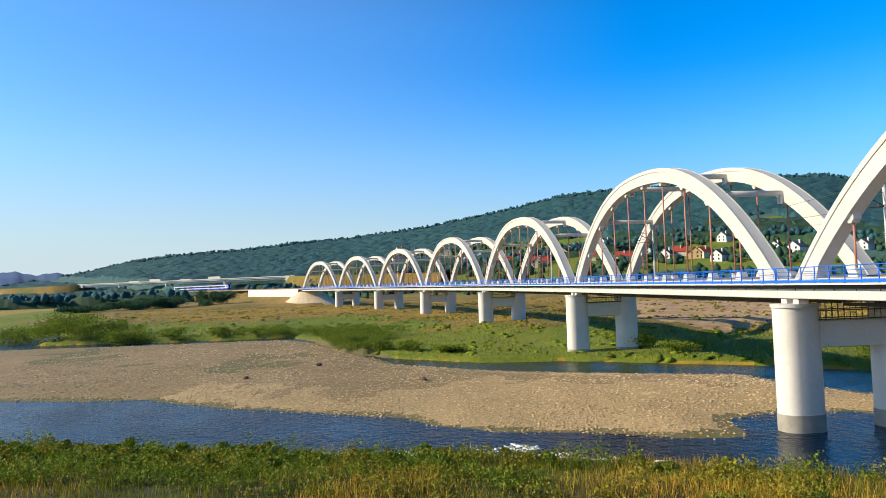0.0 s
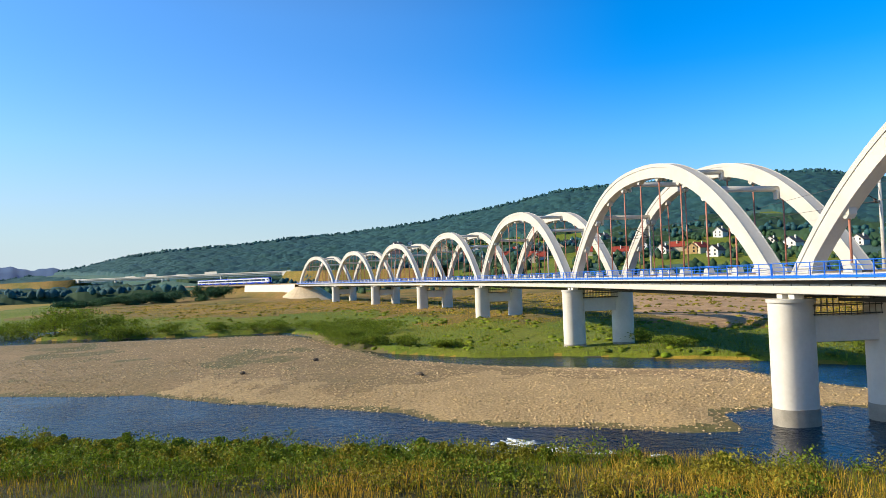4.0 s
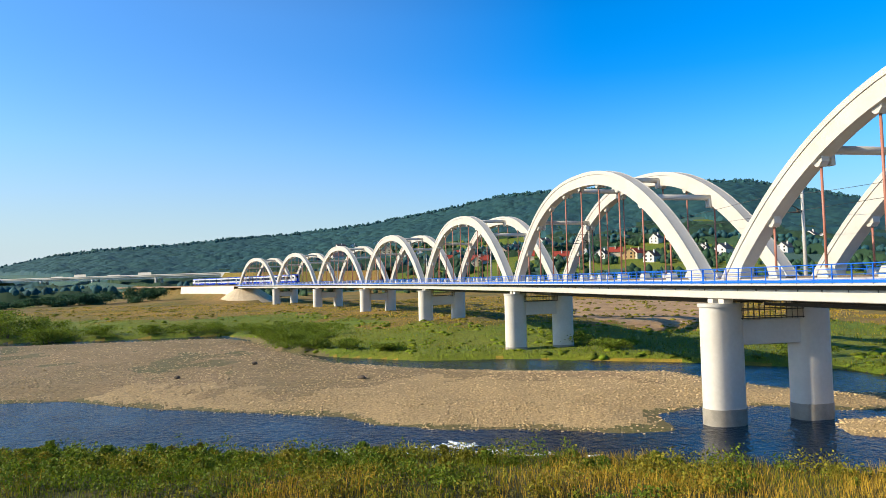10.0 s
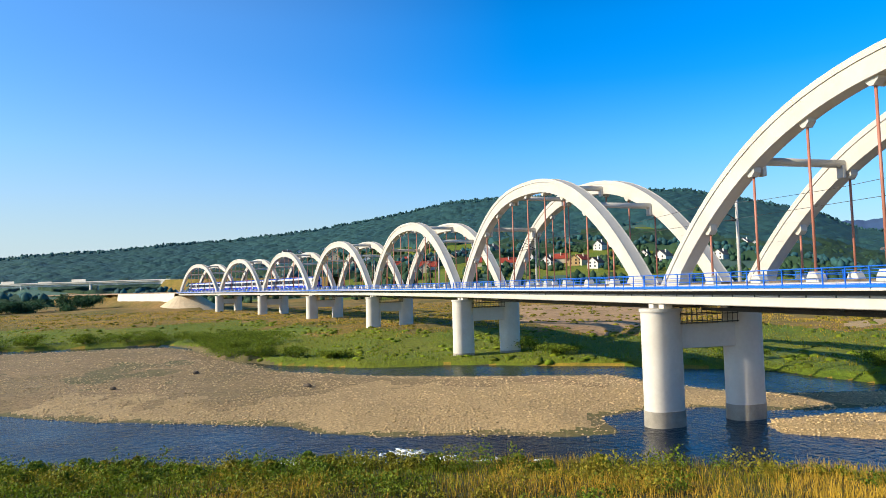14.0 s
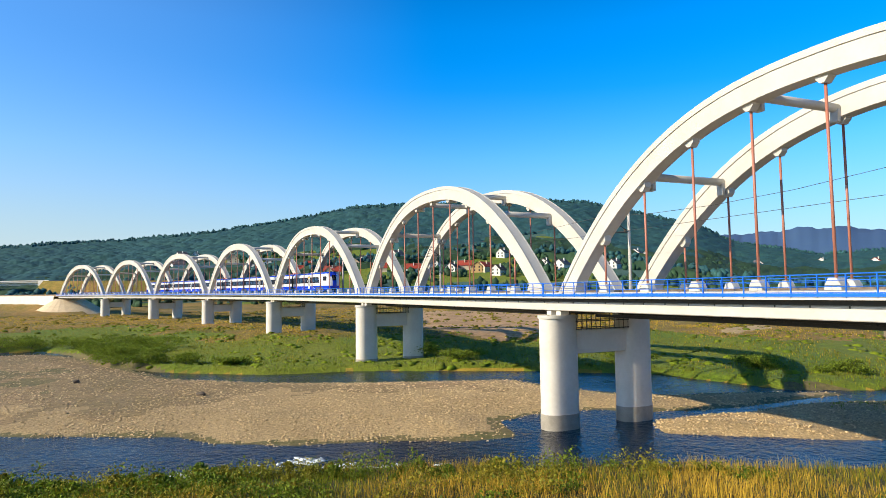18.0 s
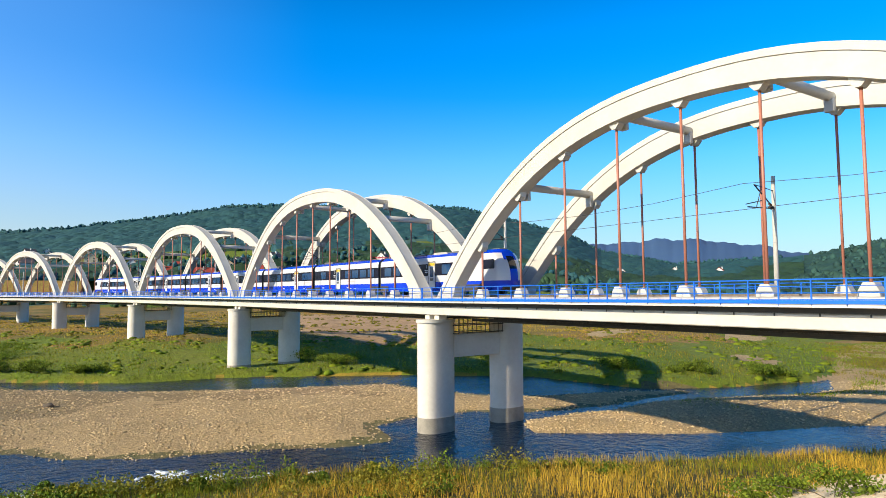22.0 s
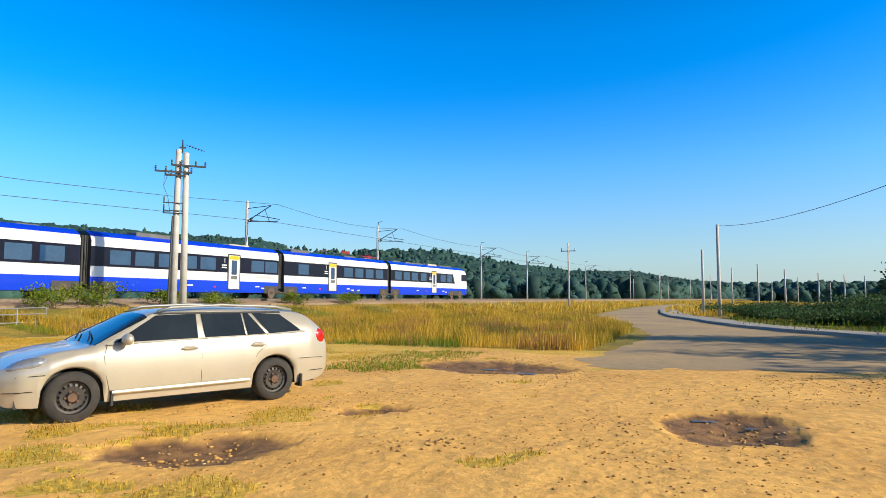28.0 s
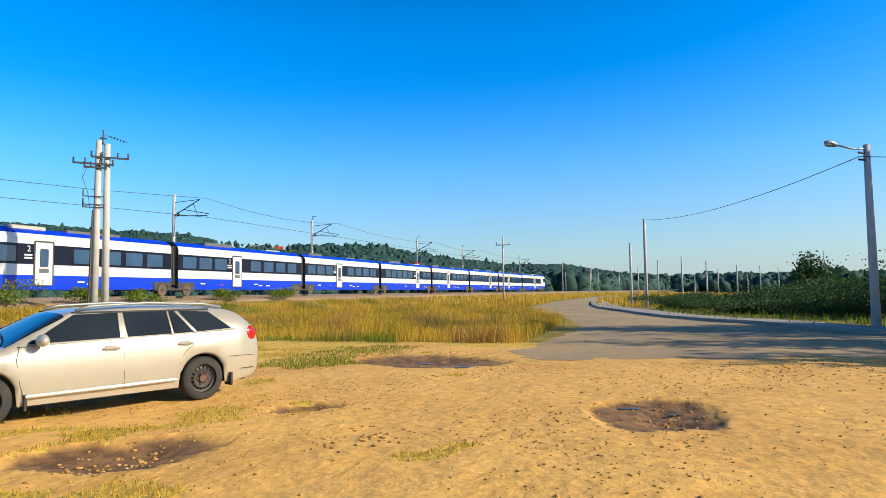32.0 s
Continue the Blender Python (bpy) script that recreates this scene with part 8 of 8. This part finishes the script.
def rapids():
    pts = []
    for cx, cy, n, a, b in ((-48.1, 10.0, 16, 0.5, 1.1), (-45.6, 12.8, 12, 0.4, 0.8), (-44.9, 8.2, 22, 0.6, 1.3), (-42.1, 18.2, 14, 0.4, 0.9), (-47.9, 2.6, 10, 0.8, 1.2), (-46.2, 6.0, 10, 0.8, 1.0), (-43.6, 14.5, 8, 0.5, 0.9)):
        n = n * 2
        pts.append(np.stack([RNG.normal(cx, a * 0.7, n), RNG.normal(cy, b * 0.95, n), np.full(n, WATER + 0.02)], 1))
    p = np.concatenate(pts)
    q = RNG.uniform(0.08, 0.36, len(p))
    v, f = lumps(p, np.stack([q * 0.9, q * 2.6, q * 0.22], 1), 1, 0.15)
    stuff("rapids_foam", (v, f), M_FOAM, "white broken water of the rapids", "foam", True)


rapids()

M_WALLS = [material("house_render_%s" % k, c, 0.9, tuple(q * 0.88 for q in c), 0.5) for k, c in (("white", (0.78, 0.76, 0.72)), ("cream", (0.72, 0.60, 0.42)), ("ochre", (0.66, 0.42, 0.18)))]
M_ROOFS = [material("roof_%s" % k, c, 0.8, tuple(q * 0.8 for q in c), 1.0) for k, c in (("red", (0.42, 0.06, 0.035)), ("brown", (0.12, 0.07, 0.05)), ("grey", (0.14, 0.13, 0.13)))]
M_PANE = material("dark_window", (0.02, 0.025, 0.03), 0.1, (0.03, 0.035, 0.04), 2)


def house(bearing, height, wide, deep, tall, turn, wall, roof):
    """A gabled house that stands where the bearing meets the hillside at that height (degrees)."""
    r = np.arange(330, 1300, 4.0)
    x, y = bearings(np.full(len(r), bearing), r)
    z = land(x, y)
    hit = np.nonzero(z > EYE + r * math.tan(radians(height)))[0]
    i = hit[0] if len(hit) else len(r) // 2
    m = pose(float(x[i]), float(y[i]), float(z[i]) - 0.5, 0, 0, turn)
    h = thing("house", "small %s house with a %s gabled roof" % (("white", "cream", "ochre")[wall], ("red", "dark brown", "grey")[roof]), "house", m, "village houses on the hillside")
    bm = bmesh.new()
    w, d = wide / 2, deep / 2
    prism(bm, [(-w, -2), (w, -2), (w, tall), (0, tall + w * 0.85), (-w, tall)], -d, d)
    part("wall", bm, M_WALLS[wall], h)
    for s in (-1, 1):
        bm = bmesh.new()
        a = [(0, tall + w * 0.85 + 0.25), (s * (w + 0.6), tall - 0.25), (s * (w + 0.6), tall - 0.5), (0, tall + w * 0.85)]
        prism(bm, a, -d - 0.6, d + 0.6)
        part("roof_side", bm, M_ROOFS[roof], h)
    bm = bmesh.new()
    box(bm, w * 0.3, w * 0.3 + 0.9, -0.4, 0.4, tall, tall + w * 0.85 + 1.0)
    part("chimney", bm, M_WALLS[wall], h)
    for k in (-1, 1):
        for f in range(2):
            zz = 0.9 + f * 2.7
            if zz + 1.5 > tall + w * 0.3:
                continue
            bm = bmesh.new()
            box(bm, k * w * 0.45 - 0.6, k * w * 0.45 + 0.6, -d - 0.06, -d + 0.1, zz, zz + 1.5)
            part("window", bm, M_PANE, h)
            bm = bmesh.new()
            box(bm, -w - 0.06, -w + 0.1, k * d * 0.45 - 0.6, k * d * 0.45 + 0.6, zz, zz + 1.5)
            part("window", bm, M_PANE, h)


for args in ((69.75, 2.55, 10, 11, 6.5, 25, 0, 2), (73.5, 2.0, 11, 12, 4.5, 70, 1, 1), (75.8, 1.2, 10, 16, 4.0, 75, 1, 0), (72.6, 2.3, 9, 10, 4.5, 20, 0, 2), (62.6, 1.5, 9, 11, 4.5, 60, 2, 1), (61.9, 1.5, 9, 10, 4.5, 20, 1, 0),
             (60.7, 1.2, 9, 10, 4.5, 30, 0, 1), (60.3, 2.7, 9, 9, 5.0, 30, 0, 2), (55.1, 1.5, 10, 11, 5.0, 25, 0, 2), (56.6, 1.8, 8, 9, 4.0, 40, 0, 1), (83.8, 2.4, 13, 22, 4.5, 80, 1, 0), (80.9, 2.0, 11, 14, 4.5, 75, 0, 0),
             (87.9, 2.7, 12, 12, 6.0, 20, 0, 2), (88.2, 1.9, 16, 14, 6.0, 10, 0, 2), (86.8, 2.9, 9, 14, 4.0, 80, 0, 2), (66.5, 2.0, 9, 10, 4.0, 60, 0, 1), (84.8, 3.0, 10, 18, 4.0, 80, 0, 2), (15.5, 3.5, 10, 12, 4.5, 30, 0, 1),
             (-57.8, 4.0, 10, 14, 4.0, 70, 0, 1), (-59.5, 3.6, 9, 10, 4.0, 30, 1, 0), (-63.1, 0.35, 5, 6, 2.4, 30, 0, 2), (35.0, 1.5, 10, 12, 4.5, 30, 0, 1), (39.5, 1.4, 9, 11, 4.5, 60, 0, 2), (31.5, 1.3, 10, 12, 4.5, 20, 0, 0),
             (75.5, 1.35, 11, 15, 3.5, -14, 0, 0), (63.7, 1.7, 9, 11, 4.0, -28, 1, 0), (64.8, 1.5, 9, 10, 4.5, 40, 0, 1), (68.3, 1.5, 9, 12, 4.0, -20, 0, 0), (71.3, 1.6, 10, 12, 4.0, -18, 1, 0), (77.3, 1.9, 10, 12, 4.0, -12, 0, 0),
             (78.5, 1.5, 9, 12, 4.0, -10, 1, 0), (82.2, 1.7, 10, 12, 4.5, 70, 0, 1), (48.8, 2.5, 9, 10, 4.5, 30, 0, 2), (48.1, 2.3, 9, 12, 4.0, 50, 0, 1), (50.6, 1.6, 9, 10, 4.0, 20, 0, 2)):
    house(*args)


# far mountains beyond the valley; the haze's blue is put into their colour
M_MOUNT_HAZE = material("distant_woods_haze_tint", (0.042, 0.108, 0.26), 0.95, (0.052, 0.12, 0.25), 0.003)


def mountains():
    prof = [(20, 2.2), (26, 3.0), (29, 3.6), (33.3, 4.35), (36, 4.3), (39.3, 4.2), (43.7, 4.0), (50, 3.5), (60, 3.0), (100, 2.0), (114, 1.2), (118, 1.75), (122, 1.6), (128, 1.2), (150, 1.0)]
    az = np.arange(14, 150, 0.25)
    top = np.interp(az, [p[0] for p in prof], [p[1] for p in prof]) + 0.06 * np.sin(az * 2.3) + 0.04 * np.sin(az * 7.1)
    rows = []
    for r, k in ((3000, 0.0), (3500, 0.55), (4000, 0.9), (4300, 1.0), (4700, 0.6)):
        x, y = bearings(az, r)
        rows.append(np.stack([x, y, -10 + (4300 * np.tan(np.radians(top)) + 11) * k + 22 * np.sin(az * 0.8 + r) * (0 < k < 1)], 1))
    v = np.concatenate(rows)
    n = len(az)
    i, j = np.meshgrid(np.arange(len(rows) - 1), np.arange(n - 1), indexing="ij")
    a = (i * n + j).ravel()
    f = np.stack([a, a + 1, a + n + 1, a + n], 1)
    tagged(new("far_mountains", raw("far_mountains", v, f, M_MOUNT_HAZE, True)), "distant wooded mountains beyond the valley, coloured in haze blue", "mountains", kind="structure")


mountains()


def bank_bushes():
    """Leafy willow scrub of uneven height along the water's edge."""
    rng = np.random.default_rng(41)
    x, y = rng.uniform(-62, -30, 1500), rng.uniform(-34, 34, 1500)
    d = inside_by(x, y, NEAR_BANK)
    keep = (d > 1.0) & (d < 8.5) & (rng.uniform(0, 1, 1500) < np.clip(0.48 - 0.014 * y, 0.12, 0.8))
    x, y = x[keep], y[keep]
    n, per = len(x), 380
    tall = rng.uniform(0.4, 1.15, n) * np.clip(0.85 - 0.014 * y, 0.5, 1.15)
    wide = tall * rng.uniform(0.45, 0.95, n)
    u = rng.uniform(0, 1, (n, per)) ** 0.8
    a = rng.uniform(0, 2 * math.pi, (n, per))
    r = wide[:, None] * np.sqrt(rng.uniform(0, 1, (n, per))) * np.sqrt(np.clip(1.08 - u * u, 0, 1)) * (1 + 0.35 * np.sin(3 * a + x[:, None]))
    c = np.stack([x[:, None] + r * np.cos(a), y[:, None] + r * np.sin(a), land(x, y)[:, None] + u * tall[:, None]], 2)
    kind = rng.uniform(0, 1, n) < 0.6
    for name, m, mat, lab in (("willow_scrub", kind, M_BUSH, "dark green willow scrub along the river bank"), ("pale_scrub", ~kind, M_WEED, "pale green leafy scrub along the river bank")):
        p = c[m].reshape(-1, 3)
        stuff(name, leaves(p, rng.uniform(0.06, 0.15, len(p))), mat, lab, "scrub")


bank_bushes()


motions()
